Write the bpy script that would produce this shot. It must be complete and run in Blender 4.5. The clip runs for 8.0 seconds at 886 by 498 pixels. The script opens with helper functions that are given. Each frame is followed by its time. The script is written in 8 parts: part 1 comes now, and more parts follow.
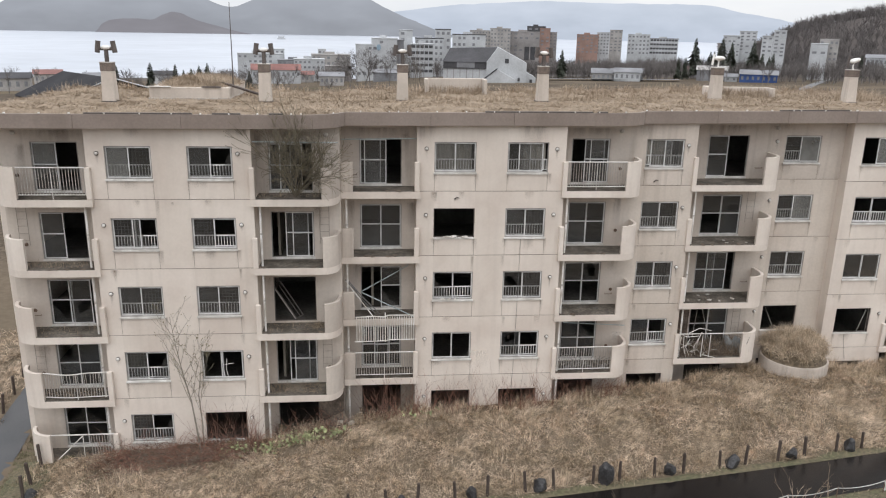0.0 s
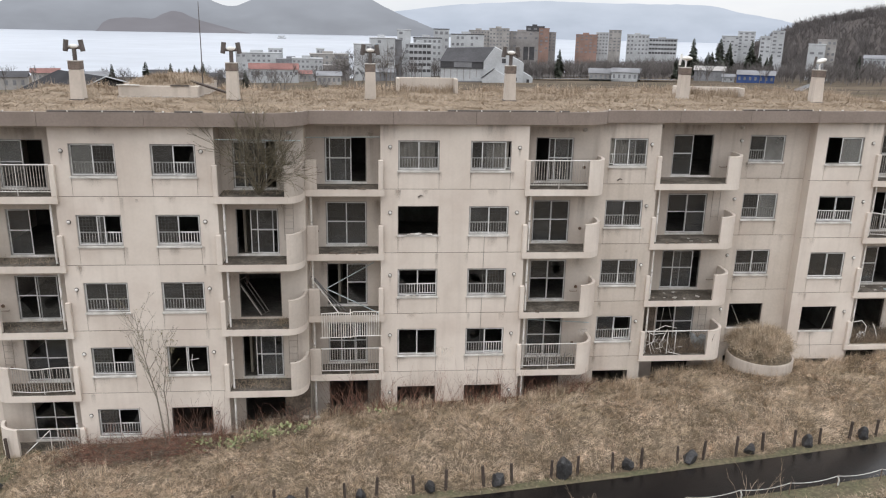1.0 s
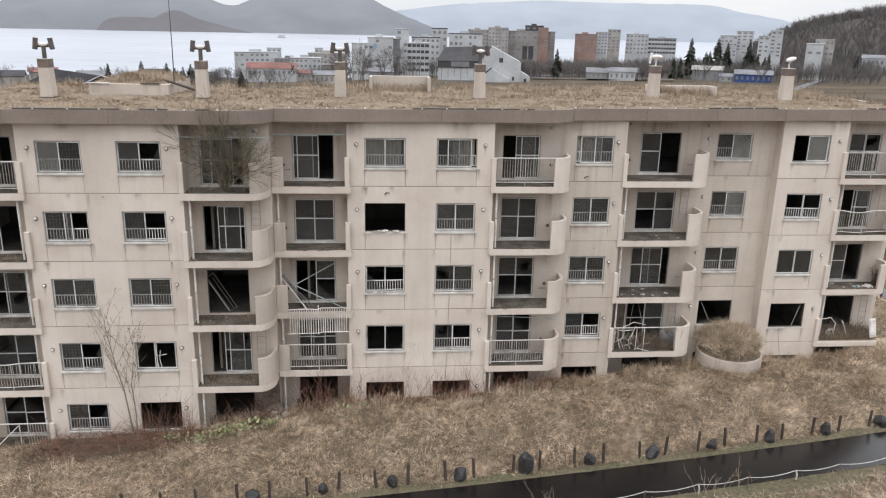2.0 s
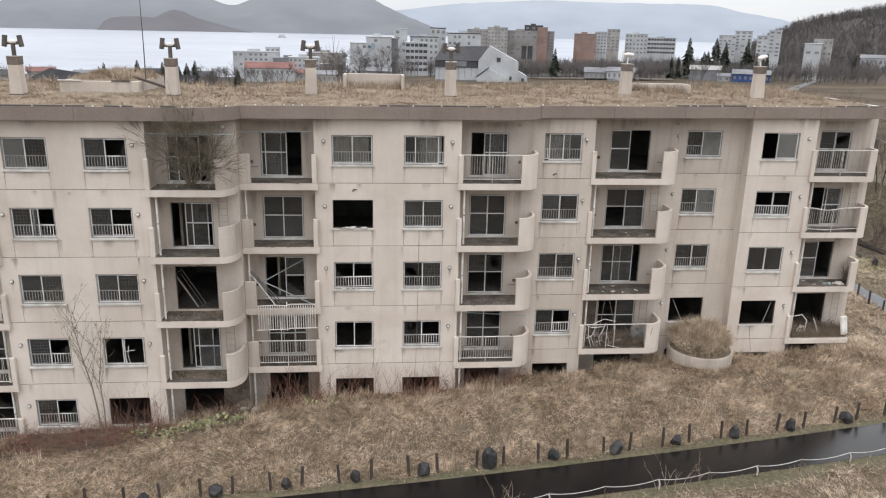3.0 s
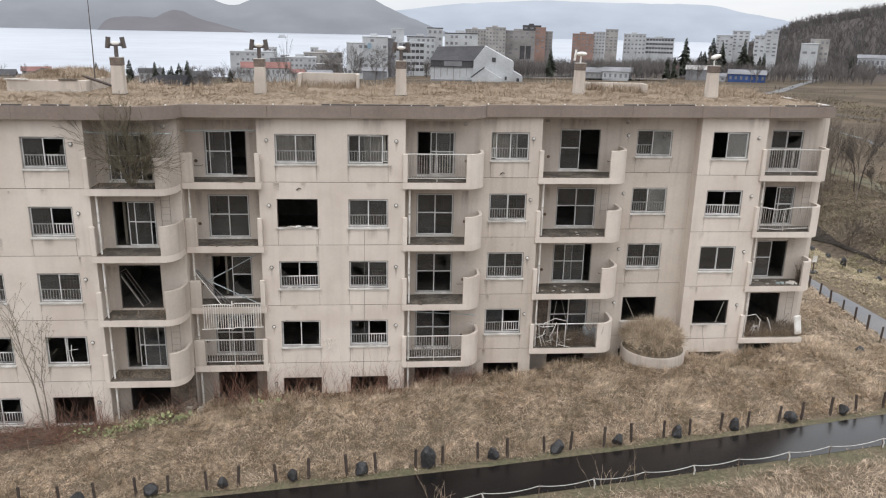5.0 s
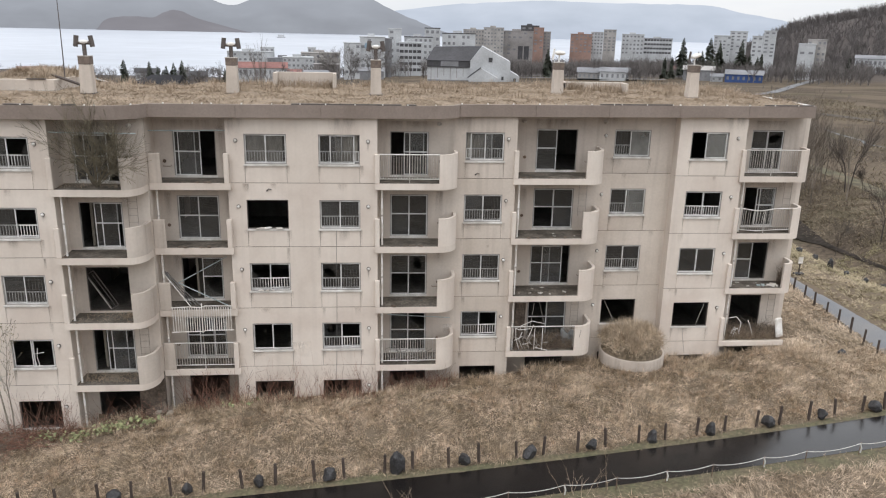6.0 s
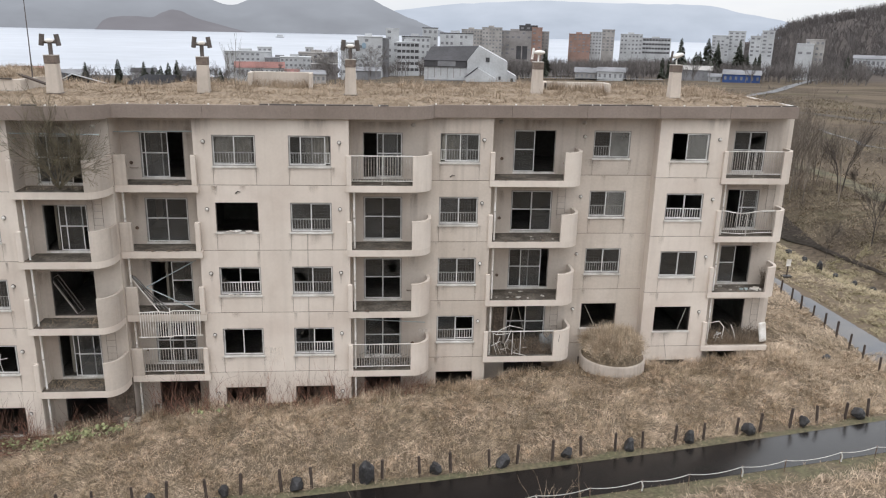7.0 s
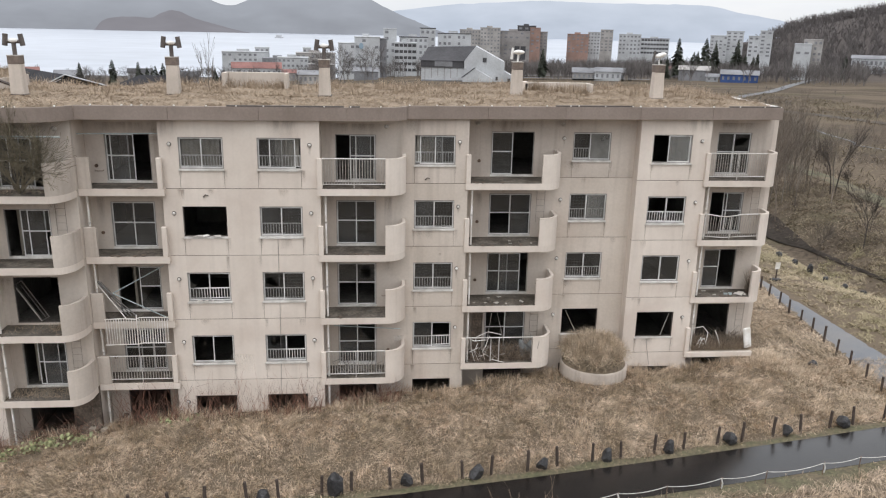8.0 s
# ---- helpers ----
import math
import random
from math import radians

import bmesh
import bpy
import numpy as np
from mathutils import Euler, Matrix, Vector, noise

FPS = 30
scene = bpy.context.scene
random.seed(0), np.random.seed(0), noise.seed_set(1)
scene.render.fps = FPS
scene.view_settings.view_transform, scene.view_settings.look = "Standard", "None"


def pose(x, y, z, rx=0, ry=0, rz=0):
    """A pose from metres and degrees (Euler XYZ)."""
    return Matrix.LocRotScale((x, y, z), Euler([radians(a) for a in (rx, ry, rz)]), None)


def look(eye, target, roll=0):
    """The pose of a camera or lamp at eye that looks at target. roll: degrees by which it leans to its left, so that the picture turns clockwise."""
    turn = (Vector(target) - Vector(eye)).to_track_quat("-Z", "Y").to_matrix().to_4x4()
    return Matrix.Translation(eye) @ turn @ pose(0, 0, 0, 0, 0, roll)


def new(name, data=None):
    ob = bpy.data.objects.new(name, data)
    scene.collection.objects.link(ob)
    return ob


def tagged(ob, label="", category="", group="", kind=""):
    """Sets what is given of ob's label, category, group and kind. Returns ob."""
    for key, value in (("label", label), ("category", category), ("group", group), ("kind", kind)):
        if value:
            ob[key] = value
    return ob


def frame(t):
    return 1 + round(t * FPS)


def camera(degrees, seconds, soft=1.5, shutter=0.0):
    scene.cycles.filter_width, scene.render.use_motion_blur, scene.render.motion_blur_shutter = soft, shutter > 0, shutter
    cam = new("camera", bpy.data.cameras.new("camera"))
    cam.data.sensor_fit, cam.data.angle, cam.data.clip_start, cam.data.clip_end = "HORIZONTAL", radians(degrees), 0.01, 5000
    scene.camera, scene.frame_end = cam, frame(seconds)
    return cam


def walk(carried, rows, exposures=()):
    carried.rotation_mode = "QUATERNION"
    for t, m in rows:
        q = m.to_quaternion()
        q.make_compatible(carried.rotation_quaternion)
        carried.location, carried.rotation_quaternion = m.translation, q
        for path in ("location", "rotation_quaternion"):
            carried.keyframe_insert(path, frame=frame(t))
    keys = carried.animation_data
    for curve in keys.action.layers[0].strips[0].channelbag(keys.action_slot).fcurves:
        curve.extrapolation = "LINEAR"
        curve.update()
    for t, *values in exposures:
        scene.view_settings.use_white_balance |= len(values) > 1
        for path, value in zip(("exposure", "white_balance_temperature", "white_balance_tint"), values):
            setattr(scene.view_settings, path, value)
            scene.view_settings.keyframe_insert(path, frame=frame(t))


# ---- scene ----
cam = camera(60.06, 8.0, soft=1.15)
PATH = [
    (0, (-2.520, -30.207, 17.051), (-1.593, -20.636, 14.303), 1.07),
    (0.5, (-1.809, -30.427, 17.089), (-0.888, -20.858, 14.333), 1.15),
    (1, (-1.074, -30.694, 17.077), (-0.149, -21.124, 14.326), 1.20),
    (1.5, (-0.388, -30.911, 17.079), (0.534, -21.342, 14.325), 1.21),
    (3, (1.663, -31.394, 17.008), (2.574, -21.826, 14.248), 1.26),
    (3.5, (2.288, -31.507, 16.991), (3.192, -21.938, 14.233), 1.24),
    (4, (2.891, -31.614, 17.011), (3.794, -22.044, 14.253), 1.23),
    (4.5, (3.428, -31.644, 17.023), (4.329, -22.075, 14.263), 1.26),
    (6, (5.125, -31.193, 16.967), (6.039, -21.624, 14.210), 1.31),
    (6.5, (5.640, -30.938, 16.953), (6.563, -21.370, 14.197), 1.33),
    (7, (6.237, -30.585, 16.945), (7.159, -21.017, 14.187), 1.34),
    (7.5, (6.755, -30.231, 16.925), (7.682, -20.663, 14.170), 1.33),
    (8, (7.323, -29.873, 16.924), (8.251, -20.305, 14.170), 1.29),
]
walk(cam, [(t, look(eye, target, roll)) for t, eye, target, roll in PATH])

# ---- world, sun, exposure ----
world = bpy.data.worlds.new("overcast_sky")
scene.world = world
world.use_nodes = True
wn, wl = world.node_tree.nodes, world.node_tree.links
wn.clear()
w_out = wn.new("ShaderNodeOutputWorld")
w_bg = wn.new("ShaderNodeBackground")
w_sky = wn.new("ShaderNodeTexSky")
w_sky.sky_type, w_sky.sun_disc = "NISHITA", False
w_sky.sun_elevation, w_sky.sun_rotation = radians(63), radians(195)
w_sky.air_density, w_sky.dust_density = 1.0, 3.0
w_dim = wn.new("ShaderNodeVectorMath")
w_dim.operation = "SCALE"
w_dim.inputs["Scale"].default_value = 0.10
wl.new(w_sky.outputs[0], w_dim.inputs[0])
# a closed cloud layer with soft, broad billows in front of the blue
w_co = wn.new("ShaderNodeTexCoord")
w_map = wn.new("ShaderNodeMapping")
w_map.inputs["Scale"].default_value = (1.0, 1.0, 3.5)
w_noise = wn.new("ShaderNodeTexNoise")
w_noise.inputs["Scale"].default_value, w_noise.inputs["Detail"].default_value = 3.2, 5.0
w_noise.inputs["Roughness"].default_value = 0.55
w_ramp = wn.new("ShaderNodeValToRGB")
w_ramp.color_ramp.elements[0].position, w_ramp.color_ramp.elements[0].color = 0.30, (0.78, 0.83, 0.90, 1)
w_ramp.color_ramp.elements[1].position, w_ramp.color_ramp.elements[1].color = 0.68, (1.0, 1.01, 1.03, 1)
w_mix = wn.new("ShaderNodeMixRGB")
w_mix.inputs[0].default_value = 0.88
wl.new(w_co.outputs["Generated"], w_map.inputs[0])
wl.new(w_map.outputs[0], w_noise.inputs["Vector"])
wl.new(w_noise.outputs[0], w_ramp.inputs[0])
wl.new(w_dim.outputs[0], w_mix.inputs[1])
wl.new(w_ramp.outputs[0], w_mix.inputs[2])
# an overcast sky is about three times as bright overhead as at the horizon
w_sep = wn.new("ShaderNodeSeparateXYZ")
w_rise = wn.new("ShaderNodeMapRange")
w_rise.inputs[1].default_value, w_rise.inputs[2].default_value = 0.0, 1.0
w_rise.inputs[3].default_value, w_rise.inputs[4].default_value = 1.14, 2.9
w_lift = wn.new("ShaderNodeVectorMath")
w_lift.operation = "SCALE"
wl.new(w_co.outputs["Generated"], w_sep.inputs[0])
wl.new(w_sep.outputs["Z"], w_rise.inputs[0])
wl.new(w_mix.outputs[0], w_lift.inputs[0])
wl.new(w_rise.outputs[0], w_lift.inputs["Scale"])
wl.new(w_lift.outputs[0], w_bg.inputs[0])
w_bg.inputs[1].default_value = 0.87
wl.new(w_bg.outputs[0], w_out.inputs[0])

sun_data = bpy.data.lights.new("sun", "SUN")
sun_data.energy, sun_data.angle, sun_data.color = 0.6, radians(40), (1.0, 0.98, 0.95)
sun = new("sun", sun_data)
sun.matrix_world = look((-8, -30, 62), (0, 0, 0))
scene.view_settings.exposure = 0.0


# ---- materials ----
def mat(name, base, rough=0.8, metal=0.0, vary=0.25, grain=30.0, blotch=0.6, bump=0.15, tint=None, streak=0.0, island=0.0, stain=0.0, specular=0.4, each=0.0):
    """A surface with fine grain, broad blotches of a second tint, and, where asked, streaks that run down it and piece-by-piece change."""
    m = bpy.data.materials.new(name)
    m.use_nodes = True
    n, l = m.node_tree.nodes, m.node_tree.links
    b = n["Principled BSDF"]
    b.inputs["Roughness"].default_value, b.inputs["Metallic"].default_value = rough, metal
    b.inputs["Specular IOR Level"].default_value = specular
    geo = n.new("ShaderNodeNewGeometry")

    def noise_of(scale, detail=4.0, stretch=None):
        t = n.new("ShaderNodeTexNoise")
        t.inputs["Scale"].default_value, t.inputs["Detail"].default_value = scale, detail
        if stretch:
            mp = n.new("ShaderNodeMapping")
            mp.inputs["Scale"].default_value = stretch
            l.new(geo.outputs["Position"], mp.inputs[0])
            l.new(mp.outputs[0], t.inputs["Vector"])
        else:
            l.new(geo.outputs["Position"], t.inputs["Vector"])
        return t.outputs[0]

    def span(value, lo, hi, a=0.35, c=0.65):
        r = n.new("ShaderNodeMapRange")
        r.inputs[1].default_value, r.inputs[2].default_value = a, c
        r.inputs[3].default_value, r.inputs[4].default_value = lo, hi
        l.new(value, r.inputs[0])
        return r.outputs[0]

    def blend(kind, factor, one, two):
        x = n.new("ShaderNodeMixRGB")
        x.blend_type = kind
        for slot, v in zip(x.inputs, (factor, one, two)):
            if isinstance(v, (int, float)):
                slot.default_value = v
            elif isinstance(v, tuple):
                slot.default_value = (*v, 1)
            else:
                l.new(v, slot)
        return x.outputs[0]

    dark = tint or tuple(v * 0.72 for v in base)
    col = blend("MIX", span(noise_of(blotch, 5), 0, 1), tuple(base), tuple(dark))
    fine = noise_of(grain, 3)
    grey = n.new("ShaderNodeCombineXYZ")
    shade = span(fine, 1 - vary, 1 + vary * 0.6)
    for k in range(3):
        l.new(shade, grey.inputs[k])
    col = blend("MULTIPLY", 1.0, col, grey.outputs[0])
    if streak:
        s = span(noise_of(1.0, 6, (3.2, 3.2, 0.22)), 0, streak, 0.50, 0.78)
        col = blend("MIX", s, col, (0.16, 0.125, 0.095))
    if stain:
        s = span(noise_of(0.55, 6), 0, stain, 0.52, 0.72)
        col = blend("MIX", s, col, (0.40, 0.27, 0.21))
    if island:
        isl = n.new("ShaderNodeCombineXYZ")
        r = span(geo.outputs["Random Per Island"], 1 - island, 1 + island, 0, 1)
        for k in range(3):
            l.new(r, isl.inputs[k])
        col = blend("MULTIPLY", 1.0, col, isl.outputs[0])
    if each:
        info, own = n.new("ShaderNodeObjectInfo"), n.new("ShaderNodeCombineXYZ")
        for k, share in enumerate((1.0, 1.08, 1.2)):
            l.new(span(info.outputs["Random"], 1 - each * share, 1 + each * share, 0, 1), own.inputs[k])
        col = blend("MULTIPLY", 1.0, col, own.outputs[0])
    l.new(col, b.inputs["Base Color"])
    if bump:
        bp = n.new("ShaderNodeBump")
        bp.inputs["Strength"].default_value, bp.inputs["Distance"].default_value = bump, 0.02
        l.new(fine, bp.inputs["Height"])
        l.new(bp.outputs[0], b.inputs["Normal"])
    return m


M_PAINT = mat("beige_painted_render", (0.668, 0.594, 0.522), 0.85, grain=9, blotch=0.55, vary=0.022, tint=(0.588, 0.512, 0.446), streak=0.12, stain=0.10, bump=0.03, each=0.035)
# recess walls: darker copy of the front paint, with shade in the colour
M_BACK = mat("shaded_balcony_render", (0.575, 0.506, 0.439), 0.88, grain=10, blotch=0.6, vary=0.04, tint=(0.50, 0.433, 0.369), streak=0.22, stain=0.15, bump=0.03, each=0.04)
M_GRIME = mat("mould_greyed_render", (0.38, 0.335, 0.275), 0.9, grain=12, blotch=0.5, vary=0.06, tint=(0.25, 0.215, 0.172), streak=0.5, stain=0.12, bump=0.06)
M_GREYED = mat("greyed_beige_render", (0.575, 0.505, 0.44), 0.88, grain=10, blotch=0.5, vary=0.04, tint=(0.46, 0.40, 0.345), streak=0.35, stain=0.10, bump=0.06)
M_GUARD = mat("white_guard_enamel", (0.75, 0.735, 0.705), 0.5, grain=30, blotch=3, vary=0.06, bump=0)
M_RAIL = mat("weathered_rail_paint", (0.50, 0.47, 0.43), 0.65, grain=30, blotch=3, vary=0.2, tint=(0.36, 0.32, 0.28), bump=0.03)
M_JOINT = mat("joint_mortar", (0.19, 0.16, 0.135), 0.9, grain=20, bump=0)
M_SLAB = mat("grimy_balcony_concrete", (0.155, 0.133, 0.11), 0.9, grain=9, blotch=1.6, vary=0.35, tint=(0.06, 0.05, 0.038), bump=0.3)
M_FASCIA = mat("weathered_roof_fascia", (0.262, 0.213, 0.182), 0.85, grain=12, blotch=0.5, vary=0.07, tint=(0.212, 0.169, 0.142), streak=0.25, bump=0.05)
M_ALU = mat("dull_aluminium", (0.66, 0.645, 0.625), 0.55, metal=0.0, grain=40, blotch=2, vary=0.1, bump=0.02)
M_FRAME = mat("grimy_window_frame", (0.34, 0.32, 0.295), 0.6, grain=40, blotch=2, vary=0.15, tint=(0.22, 0.205, 0.19), bump=0.02)
M_SILL = mat("dull_white_sill", (0.68, 0.655, 0.62), 0.6, grain=30, blotch=2, vary=0.1, tint=(0.46, 0.43, 0.39), bump=0.02, each=0.08)
M_WHITE = mat("chalky_white_paint", (0.78, 0.76, 0.73), 0.6, grain=30, blotch=2, vary=0.12, tint=(0.55, 0.50, 0.44), bump=0.05)
M_RUST = mat("rusty_steel", (0.20, 0.13, 0.09), 0.85, grain=40, blotch=5, vary=0.3, tint=(0.10, 0.07, 0.055), bump=0.2)
M_DARKMETAL = mat("dark_weathered_metal", (0.13, 0.11, 0.10), 0.6, metal=0.3, grain=30, blotch=4, vary=0.2, bump=0.05)
# room plaster and floors carry the indoor shade in a darkened colour
M_ROOM = mat("darkened_room_plaster", (0.15, 0.138, 0.125), 0.95, grain=6, blotch=1.2, vary=0.15, tint=(0.10, 0.09, 0.078), bump=0)
M_ROOMFLOOR = mat("darkened_dirty_room_floor", (0.18, 0.165, 0.147), 0.95, grain=8, blotch=1.0, vary=0.3, tint=(0.11, 0.098, 0.083), bump=0)
M_SOIL = mat("dead_leaf_soil", (0.20, 0.155, 0.11), 0.95, grain=7, blotch=0.5, vary=0.4, tint=(0.13, 0.10, 0.065), bump=0.6)
M_ASPHALT = mat("wet_asphalt", (0.016, 0.0135, 0.0125), 0.24, grain=60, blotch=0.35, vary=0.3, tint=(0.010, 0.0085, 0.008), bump=0.05, specular=0.29)
lane_nodes, lane_links = M_ASPHALT.node_tree.nodes, M_ASPHALT.node_tree.links
lane_geo, lane_xyz, lane_sheen = lane_nodes.new("ShaderNodeNewGeometry"), lane_nodes.new("ShaderNodeSeparateXYZ"), lane_nodes.new("ShaderNodeMapRange")
lane_noise, lane_add = lane_nodes.new("ShaderNodeTexNoise"), lane_nodes.new("ShaderNodeMath")
lane_noise.inputs["Scale"].default_value, lane_noise.inputs["Detail"].default_value = 0.5, 5
lane_add.operation = "MULTIPLY_ADD"
lane_add.inputs[1].default_value = 9.0
lane_links.new(lane_geo.outputs["Position"], lane_xyz.inputs[0])
lane_links.new(lane_geo.outputs["Position"], lane_noise.inputs["Vector"])
lane_links.new(lane_noise.outputs[0], lane_add.inputs[0])
lane_links.new(lane_xyz.outputs["X"], lane_add.inputs[2])
# sky sheen put in by place: specular level rises towards the east
lane_sheen.inputs[1].default_value, lane_sheen.inputs[2].default_value, lane_sheen.inputs[3].default_value, lane_sheen.inputs[4].default_value = 13, 27, 0.17, 0.62
lane_links.new(lane_add.outputs[0], lane_sheen.inputs[0])
lane_links.new(lane_sheen.outputs[0], lane_nodes["Principled BSDF"].inputs["Specular IOR Level"])
M_PATH = mat("damp_pale_asphalt", (0.175, 0.17, 0.167), 0.75, grain=50, blotch=0.5, vary=0.2, tint=(0.14, 0.145, 0.155), bump=0.1)
M_WETPATH = mat("wet_grey_asphalt", (0.085, 0.083, 0.085), 0.5, grain=50, blotch=0.5, vary=0.2, tint=(0.07, 0.07, 0.072), bump=0.06, specular=0.15)
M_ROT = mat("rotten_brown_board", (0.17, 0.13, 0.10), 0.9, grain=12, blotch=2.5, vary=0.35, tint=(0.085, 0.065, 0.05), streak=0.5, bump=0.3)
M_POLE = mat("faded_blue_green_pole", (0.40, 0.46, 0.46), 0.6, grain=20, blotch=3, vary=0.15, bump=0)
M_PALEBARK = mat("pale_young_bark", (0.27, 0.235, 0.19), 0.9, grain=25, blotch=3, vary=0.3, tint=(0.19, 0.165, 0.13), bump=0)
M_ROCK = mat("black_lava_rock", (0.048, 0.046, 0.047), 0.6, grain=14, blotch=3, vary=0.5, bump=0.6, tint=(0.024, 0.022, 0.022))
M_COLLAR = mat("weathered_brown_collar", (0.19, 0.15, 0.125), 0.85, grain=25, blotch=4, vary=0.2, tint=(0.13, 0.10, 0.085), streak=0.3, bump=0.1)
M_POST = mat("dark_brown_timber", (0.075, 0.055, 0.045), 0.85, grain=25, blotch=4, vary=0.3, bump=0.3)
M_ROPE = mat("pale_rope", (0.58, 0.56, 0.52), 0.9, grain=80, blotch=8, vary=0.2, bump=0.2)
M_STRAW = mat("dry_straw_grass", (0.50, 0.394, 0.294), 0.85, grain=4, blotch=0.9, vary=0.45, tint=(0.31, 0.232, 0.158), island=0.40, bump=0, specular=0.2)
M_BANKSTRAW = mat("combed_straw_grass", (0.64, 0.505, 0.378), 0.85, grain=4, blotch=0.9, vary=0.4, tint=(0.42, 0.325, 0.225), island=0.34, bump=0, specular=0.2)
M_MEADOW = mat("flattened_meadow_straw", (0.55, 0.44, 0.33), 0.85, grain=5, blotch=0.4, vary=0.25, tint=(0.37, 0.29, 0.205), island=0.4, bump=0, specular=0.1)
M_PALESTRAW = mat("bleached_straw_grass", (0.60, 0.49, 0.37), 0.85, grain=5, blotch=1.5, vary=0.25, tint=(0.42, 0.33, 0.235), island=0.45, bump=0, specular=0.2)
M_ROOFSTRAW = mat("dry_roof_grass", (0.375, 0.298, 0.222), 0.85, grain=5, blotch=0.4, vary=0.15, tint=(0.295, 0.23, 0.168), island=0.18, bump=0, specular=0.05)
M_ROOFSOIL = mat("matted_roof_straw", (0.275, 0.218, 0.163), 0.95, grain=5, blotch=0.5, vary=0.2, tint=(0.225, 0.175, 0.127), bump=0.2, specular=0.05)
M_BARK = mat("grey_bark", (0.17, 0.145, 0.12), 0.9, grain=25, blotch=3, vary=0.3, bump=0.3)
M_REDTWIG = mat("reddish_bramble_stems", (0.31, 0.155, 0.11), 0.85, grain=25, blotch=1.5, vary=0.3, tint=(0.18, 0.10, 0.072), island=0.6, bump=0)
M_LEAFDRY = mat("olive_bud_leaves", (0.25, 0.22, 0.11), 0.75, grain=10, blotch=2, vary=0.2, tint=(0.13, 0.10, 0.05), island=0.4, bump=0)
M_GREEN = mat("fresh_butterbur_leaves", (0.32, 0.33, 0.17), 0.65, grain=10, blotch=2, vary=0.2, tint=(0.20, 0.21, 0.10), island=0.35, bump=0)
M_VERGE = mat("short_green_verge", (0.098, 0.092, 0.05), 0.9, grain=8, blotch=1.2, vary=0.35, tint=(0.13, 0.102, 0.065), bump=0.4)


def ground_material():
    """Straw-coloured meadow, with green and bare brown patches."""
    m = mat("dead_grass_meadow", (0.112, 0.088, 0.065), 0.95, grain=2.5, blotch=0.10, vary=0.4, tint=(0.075, 0.059, 0.045), bump=0.5, specular=0.04)
    n, l = m.node_tree.nodes, m.node_tree.links
    b = n["Principled BSDF"]
    was = b.inputs["Base Color"].links[0].from_socket
    geo = n.new("ShaderNodeNewGeometry")
    t = n.new("ShaderNodeTexNoise")
    t.inputs["Scale"].default_value, t.inputs["Detail"].default_value = 0.045, 7
    l.new(geo.outputs["Position"], t.inputs["Vector"])
    r = n.new("ShaderNodeMapRange")
    r.inputs[1].default_value, r.inputs[2].default_value, r.inputs[4].default_value = 0.55, 0.68, 0.45
    l.new(t.outputs[0], r.inputs[0])
    x = n.new("ShaderNodeMixRGB")
    x.inputs[2].default_value = (0.09, 0.085, 0.045, 1)
    l.new(r.outputs[0], x.inputs[0])
    l.new(was, x.inputs[1])
    # the bank and the meadow beside the house lie under straw; the land beyond is brown brush with straw patches
    off = n.new("ShaderNodeVectorMath")
    off.operation = "DISTANCE"
    off.inputs[1].default_value = (8, 0, 0)
    l.new(geo.outputs["Position"], off.inputs[0])
    home = n.new("ShaderNodeMapRange")
    home.inputs[1].default_value, home.inputs[2].default_value, home.inputs[3].default_value, home.inputs[4].default_value = 30, 46, 0.85, 0.0
    l.new(off.outputs["Value"], home.inputs[0])
    t2, r2, most = n.new("ShaderNodeTexNoise"), n.new("ShaderNodeMapRange"), n.new("ShaderNodeMath")
    t2.inputs["Scale"].default_value, t2.inputs["Detail"].default_value = 0.035, 7
    l.new(geo.outputs["Position"], t2.inputs["Vector"])
    r2.inputs[1].default_value, r2.inputs[2].default_value, r2.inputs[4].default_value = 0.47, 0.60, 0.6
    l.new(t2.outputs[0], r2.inputs[0])
    near, less = n.new("ShaderNodeMapRange"), n.new("ShaderNodeMath")
    near.inputs[1].default_value, near.inputs[2].default_value, near.inputs[3].default_value, near.inputs[4].default_value = 330, 480, 1.0, 0.1
    l.new(off.outputs["Value"], near.inputs[0])
    less.operation = "MULTIPLY"
    l.new(r2.outputs[0], less.inputs[0])
    l.new(near.outputs[0], less.inputs[1])
    most.operation = "MAXIMUM"
    l.new(home.outputs[0], most.inputs[0])
    l.new(less.outputs[0], most.inputs[1])
    y = n.new("ShaderNodeMixRGB")
    y.inputs[2].default_value = (0.150, 0.117, 0.084, 1)
    l.new(most.outputs[0], y.inputs[0])
    l.new(x.outputs[0], y.inputs[1])
    # the wooded land far off is grey-brown leaf litter
    litter_far, wood_mix = n.new("ShaderNodeMapRange"), n.new("ShaderNodeMixRGB")
    litter_far.inputs[1].default_value, litter_far.inputs[2].default_value = 400, 520
    l.new(off.outputs["Value"], litter_far.inputs[0])
    l.new(litter_far.outputs[0], wood_mix.inputs[0])
    l.new(y.outputs[0], wood_mix.inputs[1])
    wood_mix.inputs[2].default_value = (0.098, 0.085, 0.079, 1)
    l.new(wood_mix.outputs[0], b.inputs["Base Color"])
    return m


M_GROUND = ground_material()


